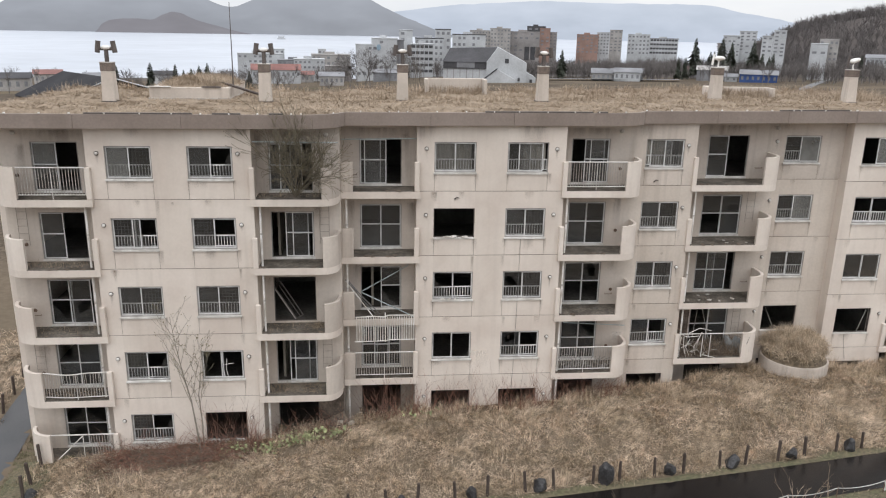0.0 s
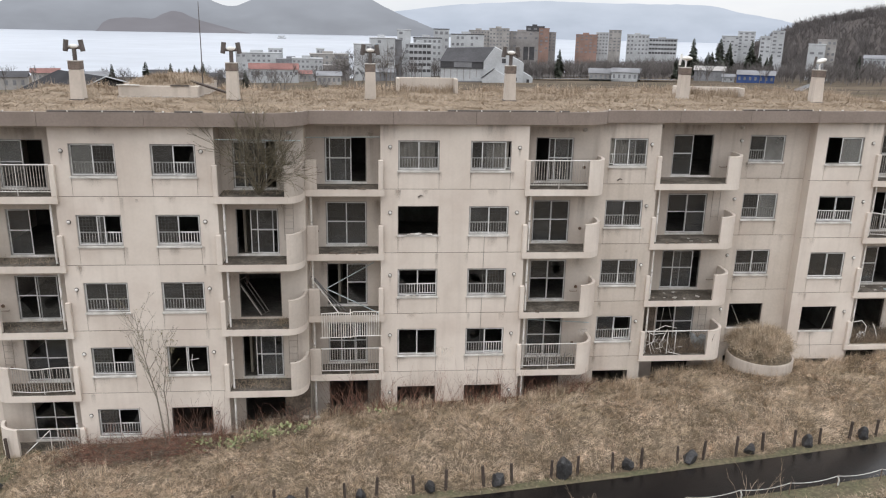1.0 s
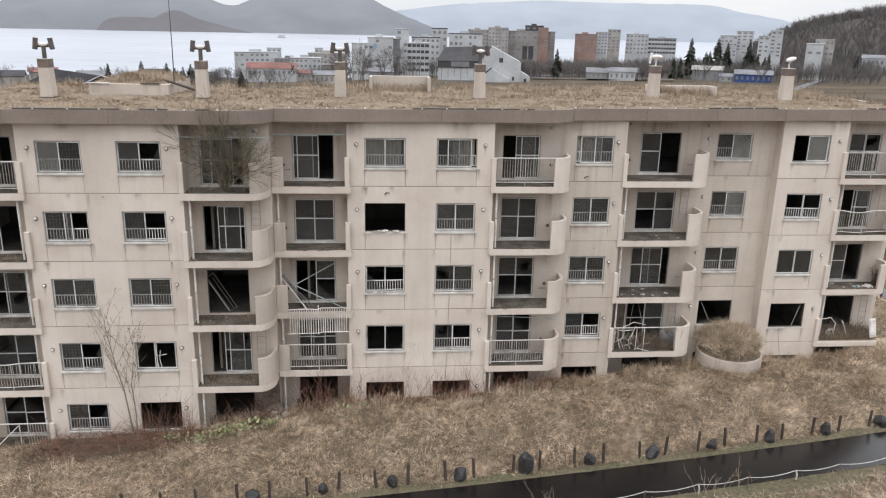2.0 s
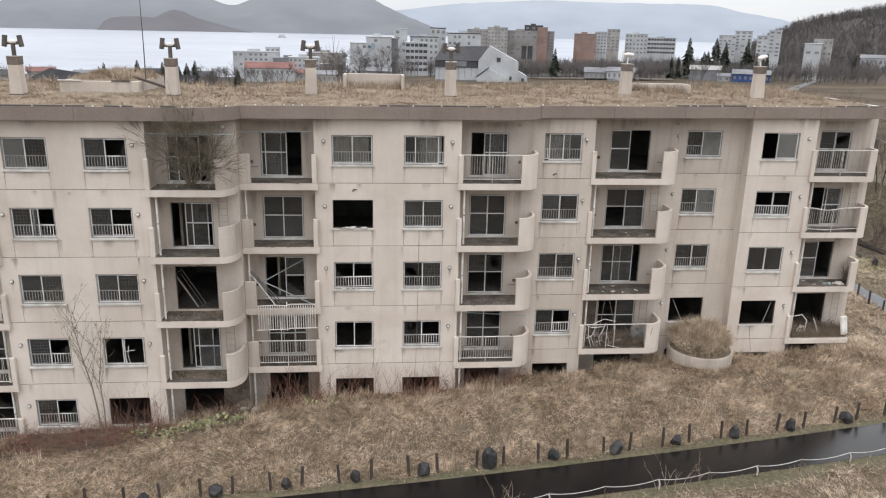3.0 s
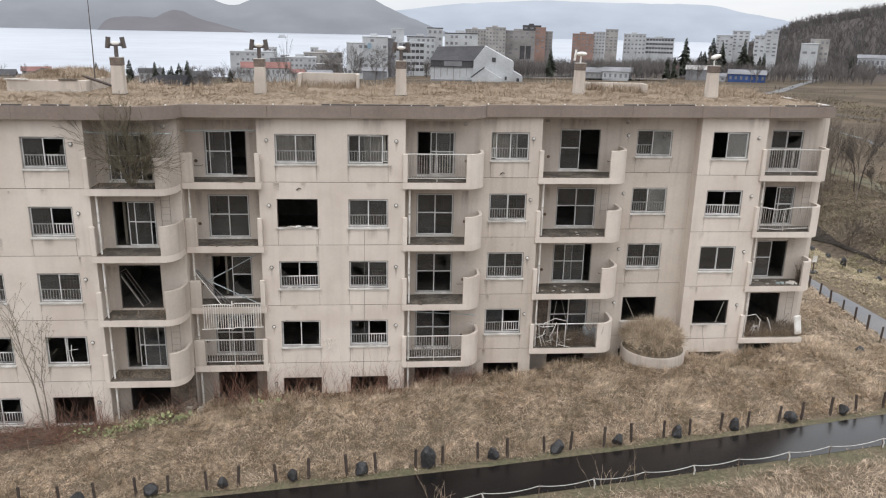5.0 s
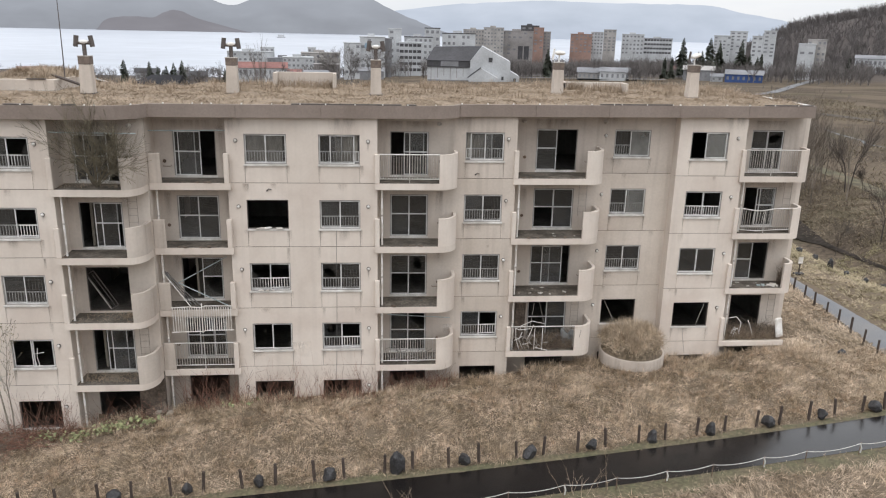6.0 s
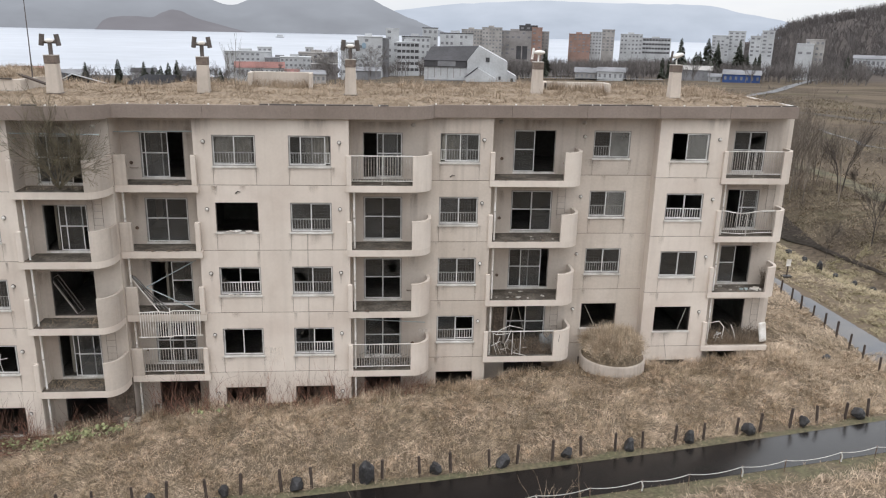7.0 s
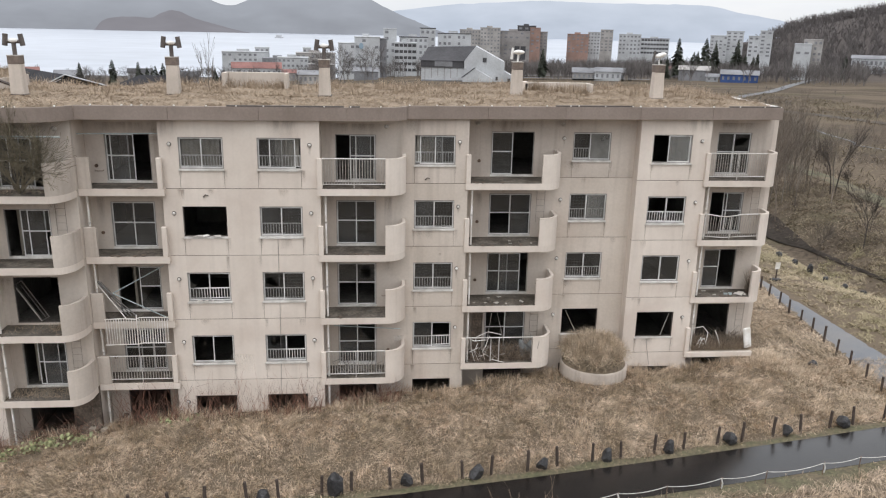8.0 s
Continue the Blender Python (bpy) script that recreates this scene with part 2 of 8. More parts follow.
def glass_material(name, dust, colour, clear=(0.92, 0.92, 0.92)):
    """Window glass under a film of dirt: thin clear pane, gloss, and a share of dull dust that drifts over it."""
    m = bpy.data.materials.new(name)
    m.use_nodes = True
    n, l = m.node_tree.nodes, m.node_tree.links
    n.clear()
    out = n.new("ShaderNodeOutputMaterial")
    tr = n.new("ShaderNodeBsdfTransparent")
    tr.inputs[0].default_value = (*clear, 1)
    gl = n.new("ShaderNodeBsdfGlossy")
    gl.inputs["Roughness"].default_value = 0.06
    di = n.new("ShaderNodeBsdfDiffuse")
    di.inputs[0].default_value = (*colour, 1)
    fr = n.new("ShaderNodeFresnel")
    fr.inputs[0].default_value = 1.5
    one, two = n.new("ShaderNodeMixShader"), n.new("ShaderNodeMixShader")
    l.new(fr.outputs[0], one.inputs[0])
    l.new(tr.outputs[0], one.inputs[1])
    l.new(gl.outputs[0], one.inputs[2])
    geo, t = n.new("ShaderNodeNewGeometry"), n.new("ShaderNodeTexNoise")
    t.inputs["Scale"].default_value, t.inputs["Detail"].default_value = 1.4, 5
    l.new(geo.outputs["Position"], t.inputs["Vector"])
    r = n.new("ShaderNodeMapRange")
    r.inputs[1].default_value, r.inputs[2].default_value = 0.3, 0.7
    r.inputs[3].default_value, r.inputs[4].default_value = dust * 0.65, min(1.0, dust * 1.3)
    l.new(t.outputs[0], r.inputs[0])
    info, own = n.new("ShaderNodeObjectInfo"), n.new("ShaderNodeMapRange")
    own.inputs[3].default_value, own.inputs[4].default_value = 0.55, 1.35
    l.new(info.outputs["Random"], own.inputs[0])
    share = n.new("ShaderNodeMath")
    share.operation = "MULTIPLY"
    l.new(r.outputs[0], share.inputs[0])
    l.new(own.outputs[0], share.inputs[1])
    l.new(share.outputs[0], two.inputs[0])
    l.new(one.outputs[0], two.inputs[1])
    l.new(di.outputs[0], two.inputs[2])
    l.new(two.outputs[0], out.inputs[0])
    return m


M_GLASS = glass_material("dusty_window_glass", 0.10, (0.24, 0.235, 0.225))
M_FROST = glass_material("frosted_window_glass", 0.62, (0.21, 0.205, 0.19))
M_WIRED = glass_material("grimy_wired_glass", 0.05, (0.24, 0.235, 0.225))
M_HAZY = glass_material("dust_greyed_window_glass", 0.34, (0.27, 0.262, 0.24))
M_CURTAIN = mat("dust_grey_curtain", (0.36, 0.34, 0.30), 0.95, grain=40, blotch=2.5, vary=0.15, tint=(0.26, 0.24, 0.205), bump=0)
M_LATTICE = mat("dull_grey_lattice", (0.22, 0.21, 0.20), 0.7, grain=30, blotch=3, vary=0.2, bump=0)


def stain_material(name, colour, most):
    """Dirt that water has carried down a wall: thickest at the top middle of its patch, broken up by streaks, clear at its rim."""
    m = bpy.data.materials.new(name)
    m.use_nodes = True
    n, l = m.node_tree.nodes, m.node_tree.links
    n.clear()
    out, mix = n.new("ShaderNodeOutputMaterial"), n.new("ShaderNodeMixShader")
    tr, di = n.new("ShaderNodeBsdfTransparent"), n.new("ShaderNodeBsdfDiffuse")
    di.inputs[0].default_value = (*colour, 1)
    co, sep = n.new("ShaderNodeTexCoord"), n.new("ShaderNodeSeparateXYZ")
    l.new(co.outputs["Generated"], sep.inputs[0])

    def math_of(kind, a, c):
        x = n.new("ShaderNodeMath")
        x.operation = kind
        for slot, v in zip(x.inputs, (a, c)):
            if isinstance(v, float):
                slot.default_value = v
            else:
                l.new(v, slot)
        return x.outputs[0]
    across = math_of("MULTIPLY", math_of("MULTIPLY", sep.outputs["X"], math_of("SUBTRACT", 1.0, sep.outputs["X"])), 4.0)
    down = math_of("POWER", sep.outputs["Z"], 1.3)
    rim = math_of("MULTIPLY", math_of("MINIMUM", math_of("MULTIPLY", math_of("SUBTRACT", 1.0, sep.outputs["Z"]), 14.0), 1.0), down)
    geo, mp, t = n.new("ShaderNodeNewGeometry"), n.new("ShaderNodeMapping"), n.new("ShaderNodeTexNoise")
    mp.inputs["Scale"].default_value = (4.5, 4.5, 0.8)
    t.inputs["Scale"].default_value, t.inputs["Detail"].default_value = 1.0, 6
    l.new(geo.outputs["Position"], mp.inputs[0])
    l.new(mp.outputs[0], t.inputs["Vector"])
    r = n.new("ShaderNodeMapRange")
    r.inputs[1].default_value, r.inputs[2].default_value, r.inputs[4].default_value = 0.30, 0.72, most
    l.new(t.outputs[0], r.inputs[0])
    l.new(math_of("MULTIPLY", math_of("MULTIPLY", across, rim), r.outputs[0]), mix.inputs[0])
    l.new(tr.outputs[0], mix.inputs[1])
    l.new(di.outputs[0], mix.inputs[2])
    l.new(mix.outputs[0], out.inputs[0])
    return m


M_LADDER = mat("weathered_ladder_paint", (0.36, 0.33, 0.29), 0.75, grain=30, blotch=4, vary=0.25, tint=(0.24, 0.20, 0.165), bump=0.02)
M_STAIN = stain_material("dark_water_stain", (0.20, 0.165, 0.135), 0.62)
M_PATCH = stain_material("pale_repair_patch", (0.74, 0.69, 0.62), 0.85)
M_RUSTSTAIN = stain_material("rust_brown_stain", (0.24, 0.145, 0.095), 0.55)


# ---- mesh helpers ----
def box(bm, x0, x1, y0, y1, z0, z1):
    v = [bm.verts.new(p) for p in ((x0, y0, z0), (x1, y0, z0), (x1, y1, z0), (x0, y1, z0), (x0, y0, z1), (x1, y0, z1), (x1, y1, z1), (x0, y1, z1))]
    for a in ((0, 3, 2, 1), (4, 5, 6, 7), (0, 1, 5, 4), (1, 2, 6, 5), (2, 3, 7, 6), (3, 0, 4, 7)):
        bm.faces.new([v[i] for i in a])


def boxes(*rows):
    bm = bmesh.new()
    for r in rows:
        box(bm, *r)
    return bm


def prism(bm, outline, z0, z1):
    """An upright solid on a plan outline that runs anticlockwise."""
    low, high = [bm.verts.new((x, y, z0)) for x, y in outline], [bm.verts.new((x, y, z1)) for x, y in outline]
    k = len(outline)
    bm.faces.new(low[::-1])
    bm.faces.new(high)
    for i in range(k):
        j = (i + 1) % k
        bm.faces.new((low[i], low[j], high[j], high[i]))


def ribbon(line, thick):
    """The plan outline of a strip of that thickness on the left of a line."""
    out = []
    for i, p in enumerate(line):
        a, c = Vector(line[max(i - 1, 0)]), Vector(line[min(i + 1, len(line) - 1)])
        d = (c - a).normalized()
        out.append((p[0] - d.y * thick, p[1] + d.x * thick))
    return list(line) + out[::-1]


def tube(bm, points, radius, sides=6, taper=1.0, ends=True):
    """A round bar along points."""
    rings, k = [], len(points)
    pts = [Vector(p) for p in points]
    for i, p in enumerate(pts):
        d = (pts[min(i + 1, k - 1)] - pts[max(i - 1, 0)]).normalized()
        s = d.cross(Vector((0.31, 0.17, 1.0)) if abs(d.z) < 0.95 else Vector((1, 0, 0))).normalized()
        u = s.cross(d)
        r = radius * (1 + (taper - 1) * i / max(k - 1, 1))
        rings.append([bm.verts.new(p + (s * math.cos(a) + u * math.sin(a)) * r) for a in (2 * math.pi * j / sides for j in range(sides))])
    for one, two in zip(rings, rings[1:]):
        for j in range(sides):
            bm.faces.new((one[j], one[(j + 1) % sides], two[(j + 1) % sides], two[j]))
    if ends and sides > 2:
        bm.faces.new(rings[0][::-1])
        bm.faces.new(rings[-1])


def mesh_of(name, bm, material, bevel=0.0, smooth=False):
    if bevel:
        bmesh.ops.bevel(bm, geom=list(bm.edges), offset=bevel, segments=1, affect="EDGES", clamp_overlap=True)
    bmesh.ops.recalc_face_normals(bm, faces=list(bm.faces))
    me = bpy.data.meshes.new(name)
    bm.to_mesh(me)
    bm.free()
    me.materials.append(material)
    if smooth:
        me.shade_smooth()
    return me


def part(name, bm, material, parent=None, label="", bevel=0.0, at=None, smooth=False):
    me = bm if isinstance(bm, bpy.types.Mesh) else mesh_of(name, bm, material, bevel, smooth)
    ob = new(name, me)
    if parent:
        ob.parent = parent
    if at:
        ob.matrix_basis = at if isinstance(at, Matrix) else Matrix.Translation(at)
    return tagged(ob, label)


def empty(name, at, label, category, group=""):
    ob = new(name)
    ob.empty_display_size = 0.2
    ob.matrix_basis = at if isinstance(at, Matrix) else Matrix.Translation(at)
    return tagged(ob, label, category, group)


def soup(name, verts, faces, material, smooth=False):
    """One mesh from arrays of places and corner numbers."""
    me = bpy.data.meshes.new(name)
    verts, faces = np.asarray(verts, np.float32), np.asarray(faces, np.int32)
    me.vertices.add(len(verts))
    me.vertices.foreach_set("co", verts.ravel())
    k = faces.shape[1]
    me.loops.add(faces.size)
    me.loops.foreach_set("vertex_index", faces.ravel())
    me.polygons.add(len(faces))
    me.polygons.foreach_set("loop_start", np.arange(len(faces), dtype=np.int32) * k)
    me.update(calc_edges=True)
    me.materials.append(material)
    if smooth:
        me.shade_smooth()
    return me

# ---- the plan ----
H = 2.7
LEVEL = [0.0, 2.7, 5.4, 8.1, 10.8]
HEAD, SILL, STEP = 1.99, 0.77, 0.10      # above each floor: window head, window sill, door sill
X_WEST, X_EAST = -16.35, 25.25
Y_KL, Y_B1, Y_AB, Y_B2, Y_D, Y_F, Y_G, Y_B5 = -1.47, -0.45, 0.0, 0.88, 1.20, 2.62, 2.06, 3.05
THICK = 0.18

# stretches of facade: x from, x to, y, openings (x from, x to, is a door)
STRETCHES = [
    ("recess", X_WEST, -12.85, Y_B1, [(-15.18, -13.47, True)]),
    ("front", -12.85, -6.93, Y_KL, [(-12.19, -10.53, False), (-9.27, -7.62, False)]),
    ("recess", -6.93, -3.72, Y_B1, [(-6.46, -4.78, True)]),
    ("recess", -3.72, -0.71, Y_B2, [(-2.99, -1.27, True)]),
    ("front", -0.71, 5.33, Y_AB, [(0.00, 1.68, False), (2.95, 4.62, False)]),
    ("recess", 5.33, 11.31, Y_D, [(5.88, 7.52, True), (9.09, 10.77, False)]),
    ("recess", 11.31, 18.82, Y_F, [(12.46, 14.33, True), (16.04, 17.72, False)]),
    ("front", 18.82, 21.95, Y_G, [(19.40, 21.14, False)]),
    ("recess", 21.95, X_EAST, Y_B5, [(22.72, 24.28, True)]),
]

# ---- the apartment building: walls, floors ----
building = empty("apartment_building", (0, 0, 0), "abandoned five-storey beige concrete apartment building with curved balconies", "building")

for kind, x0, x1, yw, holes in STRETCHES:
    G = 0.011
    for z in LEVEL:
        # top-storey recesses are greyer: grime, plus roof shade put into the colour
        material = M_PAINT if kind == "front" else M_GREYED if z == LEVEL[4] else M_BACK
        edge = x0
        for a, c, door in sorted(holes):
            part("wall_panel", boxes((edge, a, yw, yw + THICK, z + G, z + H - G)), material, building)
            part("wall_panel", boxes((a, c, yw, yw + THICK, z + HEAD, z + H - G)), material, building)
            if door:
                part("wall_panel", boxes((a, c, yw, yw + THICK, z + G, z + STEP)), material, building)
            else:
                part("wall_panel", boxes((a + 0.012, c - 0.012, yw, yw + THICK, z + G, z + SILL - 0.004)), material, building, bevel=0.006)
            edge = c
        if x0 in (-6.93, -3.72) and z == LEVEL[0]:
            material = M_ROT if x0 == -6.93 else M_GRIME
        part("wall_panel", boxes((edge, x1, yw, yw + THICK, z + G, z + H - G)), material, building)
    # the grooves between the panels are filled a little behind their face
    for z in LEVEL:
        part("wall_joint", boxes((x0 + 0.012, x1 - 0.012, yw + 0.02, yw + THICK - 0.02, z - 0.02, z + 0.02)), M_JOINT, building)
        for a, c, door in holes:
            if not door:
                for x in (a, c):
                    part("wall_joint", boxes((x - 0.016, x + 0.016, yw + 0.02, yw + THICK - 0.02, z + 0.021, z + SILL - 0.01)), M_JOINT, building)
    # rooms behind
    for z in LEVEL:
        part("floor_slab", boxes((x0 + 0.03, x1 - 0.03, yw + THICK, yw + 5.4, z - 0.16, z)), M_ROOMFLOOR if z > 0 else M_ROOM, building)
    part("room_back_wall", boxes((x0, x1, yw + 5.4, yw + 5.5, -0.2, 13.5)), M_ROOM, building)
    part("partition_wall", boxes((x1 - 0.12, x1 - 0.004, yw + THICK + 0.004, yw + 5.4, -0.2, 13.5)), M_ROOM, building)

# returns between stretches that stand at different depths
for x, ya, yb in ((-12.85, Y_KL, Y_B1), (-6.93, Y_KL, Y_B1), (-3.72, Y_B1, Y_B2), (-0.71, Y_AB, Y_B2), (5.33, Y_AB, Y_D), (11.31, Y_D, Y_F), (18.82, Y_G, Y_F), (21.95, Y_G, Y_B5)):
    inner = THICK
    if x in (-12.85, -0.71, 18.82):
        xa, xb = x, x + inner
    else:
        xa, xb = x - inner, x
    part("return_wall", boxes((xa + 0.001, xb - 0.001, ya + THICK - 0.004, yb + 0.10, -0.5, 13.495)), M_PAINT, building)
part("end_wall", boxes((X_WEST - 0.2, X_WEST, Y_B1 + 0.0, 9.0, -1.0, 13.5)), M_PAINT, building)
part("end_wall", boxes((X_EAST, X_EAST + 0.2, Y_B5, 13.0, -1.0, 13.5)), M_PAINT, building)
part("rear_wall", boxes((X_WEST - 0.2, -3.7, 9.0, 9.2, -1.0, 13.5), (-3.7, 5.33, 10.3, 10.5, -1.0, 13.5), (5.33, 11.3, 11.4, 11.6, -1.0, 13.5), (11.3, X_EAST + 0.2, 13.0, 13.2, -1.0, 13.5)), M_PAINT, building)


# ---- roof ----
def arc(cx, cy, rx, ry, a0, a1, k=8):
    return [(cx + rx * math.cos(radians(a0 + (a1 - a0) * i / k)), cy + ry * math.sin(radians(a0 + (a1 - a0) * i / k))) for i in range(k + 1)]


ROOF_FRONT = [(X_WEST - 0.35, -2.02), (-5.6, -1.72)] + arc(-5.6, -0.55, 2.02, 1.17, -75, -10, 6) + [(-3.50, -0.52), (6.4, -0.12)] + arc(6.4, 0.72, 2.3, 0.84, -75, -10, 6) + [(8.78, 0.86), (25.10, 2.16)]
ROOF_BACK = [(25.74, 13.3), (11.2, 13.3), (11.2, 11.8), (5.2, 11.8), (5.2, 10.7), (-3.8, 10.7), (-3.8, 9.4), (X_WEST - 0.35, 9.4)]
ROOF_TOP = 13.975
bm = bmesh.new()
prism(bm, [(px, py + 0.07) for px, py in ROOF_FRONT] + ROOF_BACK, 13.53, 13.80)
part("roof_slab", bm, M_BACK, building)
for i, (one, two) in enumerate(zip(ROOF_FRONT, ROOF_FRONT[1:])):
    d = Vector(two) - Vector(one)
    steps = max(1, round(d.length / 3.6))
    for s in range(steps):
        a, c = Vector(one) + d * (s / steps), Vector(one) + d * ((s + 1) / steps)
        bm = bmesh.new()
        gap = d.normalized() * (0.004 if steps > 1 else 0)
        prism(bm, ribbon([tuple(a + gap), tuple(c - gap)], 0.14), 13.46, ROOF_TOP)
        part("fascia_panel", bm, M_FASCIA, building, bevel=0.006 if d.length > 1 else 0)
bm = bmesh.new()
prism(bm, ribbon([(25.102, 2.32), (25.74, 13.3)], 0.16), 13.435, 13.95)
part("fascia_panel", bm, M_FASCIA, building)
bm = bmesh.new()
prism(bm, ribbon([(X_WEST - 0.35, 9.4), (X_WEST - 0.35, -1.86)], 0.16), 13.435, 13.95)
part("fascia_panel", bm, M_FASCIA, building)
bm = bmesh.new()
prism(bm, ribbon([(25.11, 2.38), (25.42, 7.8)], 0.22), 13.954, 13.99)
part("edge_trim", bm, M_WHITE, building, "white metal roof edge trim")

rng = random.Random(4)
x = X_WEST
clip_mesh = mesh_of("edge_clip", boxes((-0.025, 0.025, -0.05, 0.05, 0, 0.05)), M_WHITE, 0.008)
fline = [(p, q) for p, q in zip(ROOF_FRONT, ROOF_FRONT[1:]) if q[0] > p[0] + 0.01]
while x < X_EAST:
    for p, q in fline:
        if p[0] <= x < q[0]:
            f = (x - p[0]) / (q[0] - p[0])
            part("edge_clip", clip_mesh, None, building, at=(x, p[1] + f * (q[1] - p[1]) + 0.03, ROOF_TOP + 0.003))
    x += rng.choice((1.0, 1.1, 1.15, 1.2, 0.35))
# strips of dark flashing laid bare on the edge
for a, c in ((-12.6, -8.9), (-8.2, -7.2), (-6.2, -5.7), (1.95, 6.3), (6.5, 6.9), (14.9, 18.2), (22.6, 24.95)):
    ends = []
    for x in (a, c):
        for p, q in fline:
            if p[0] <= x < q[0]:
                ends.append((x, p[1] + (x - p[0]) / (q[0] - p[0]) * (q[1] - p[1]) + 0.006))
    bm = bmesh.new()
    prism(bm, ribbon(ends, 0.11), ROOF_TOP + 0.004, ROOF_TOP + 0.055)
    part("bare_flashing", bm, M_DARKMETAL, building)


# ---- windows ----
def frame_bars(w, h, bar, deep, y=0.0, mid=None, rail=None):
    bm = boxes((0, w, y, y + deep, 0, bar), (0, w, y, y + deep, h - bar, h), (0, bar, y, y + deep, bar, h - bar), (w - bar, w, y, y + deep, bar, h - bar))
    if rail:
        box(bm, bar, w - bar, y, y + deep, rail - bar * 0.6, rail + bar * 0.6)
    return bm


CACHE = {}


def cached(key, make, material, bevel=0.0):
    if key not in CACHE:
        CACHE[key] = mesh_of(key[0], make(), material, bevel)
    return CACHE[key]


def holed(w, h, seed):
    """A pane with one ragged hole knocked through it."""
    r = random.Random(seed)
    cx, cz = w * r.uniform(0.35, 0.7), h * r.uniform(0.45, 0.8)
    angles = sorted([2 * math.pi * i / 17 + r.uniform(-0.1, 0.1) for i in range(17)] + [math.atan2(pz - cz, px - cx) % (2 * math.pi) for px in (0, w) for pz in (0, h)])
    bm = bmesh.new()
    rim, hole = [], []
    size = min(w, h) * r.uniform(0.26, 0.40)
    for a in angles:
        c, s = math.cos(a), math.sin(a)
        far = min((w - cx) / c if c > 1e-6 else 9, -cx / c if c < -1e-6 else 9, (h - cz) / s if s > 1e-6 else 9, -cz / s if s < -1e-6 else 9)
        rad = min(far * 0.97, size * (1 + 0.35 * math.sin(2 * a + seed)) * (1.35 if len(hole) % 2 else 0.8) * r.uniform(0.8, 1.2))
        rim.append(bm.verts.new((cx + c * far, 0, cz + s * far)))
        hole.append(bm.verts.new((cx + c * rad, 0, cz + s * rad)))
    for i in range(len(angles)):
        j = (i + 1) % len(angles)
        bm.faces.new((rim[i], rim[j], hole[j], hole[i]))
    return bm


def remnant(w, h, seed):
    """What is left of a smashed pane: a jagged band along its foot and one side."""
    r = random.Random(seed)
    bm = bmesh.new()
    k = 9
    tops = [h * max(0.02, 0.85 * (1 - i / k) ** 1.6 + r.uniform(-0.10, 0.12)) for i in range(k + 1)]
    if seed % 2:
        tops = tops[::-1]
    low = [bm.verts.new((w * i / k, 0, 0)) for i in range(k + 1)]
    high = [bm.verts.new((w * (i + (r.uniform(-0.3, 0.3) if 0 < i < k else 0)) / k, 0, tops[i])) for i in range(k + 1)]
    for i in range(k):
        bm.faces.new((low[i], low[i + 1], high[i + 1], high[i]))
    return bm


def pane(w, h, state, seed, parent, at):
    """g dusty glass, c greyed with dust, f frosted, w wired with a lattice behind, h holed, b mostly smashed, e empty."""
    if state == "c" and parent.name.startswith("window") and h < 1.3:
        state = "g"
    if state in "gfwc":
        ob = part("pane", boxes((0, w, 0, 0.005, 0, h)), {"g": M_GLASS, "c": M_HAZY, "f": M_FROST, "w": M_WIRED}[state], parent, at=at)
        ob.visible_shadow = False
    if state in "w":
        bm = bmesh.new()
        for i in range(1, 6):
            box(bm, w * i / 6 - 0.007, w * i / 6 + 0.007, 0.03, 0.04, 0, h)
        for i in range(1, 8):
            box(bm, 0, w, 0.042, 0.05, h * i / 8 - 0.006, h * i / 8 + 0.006)
        part("wire_lattice", bm, M_LATTICE, parent, at=at)
    if state in "hb":
        ob = part("broken_pane", holed(w, h, seed) if state == "h" else remnant(w, h, seed), M_GLASS, parent, "smashed dusty pane with jagged edges", at=at)
        ob.visible_shadow = False


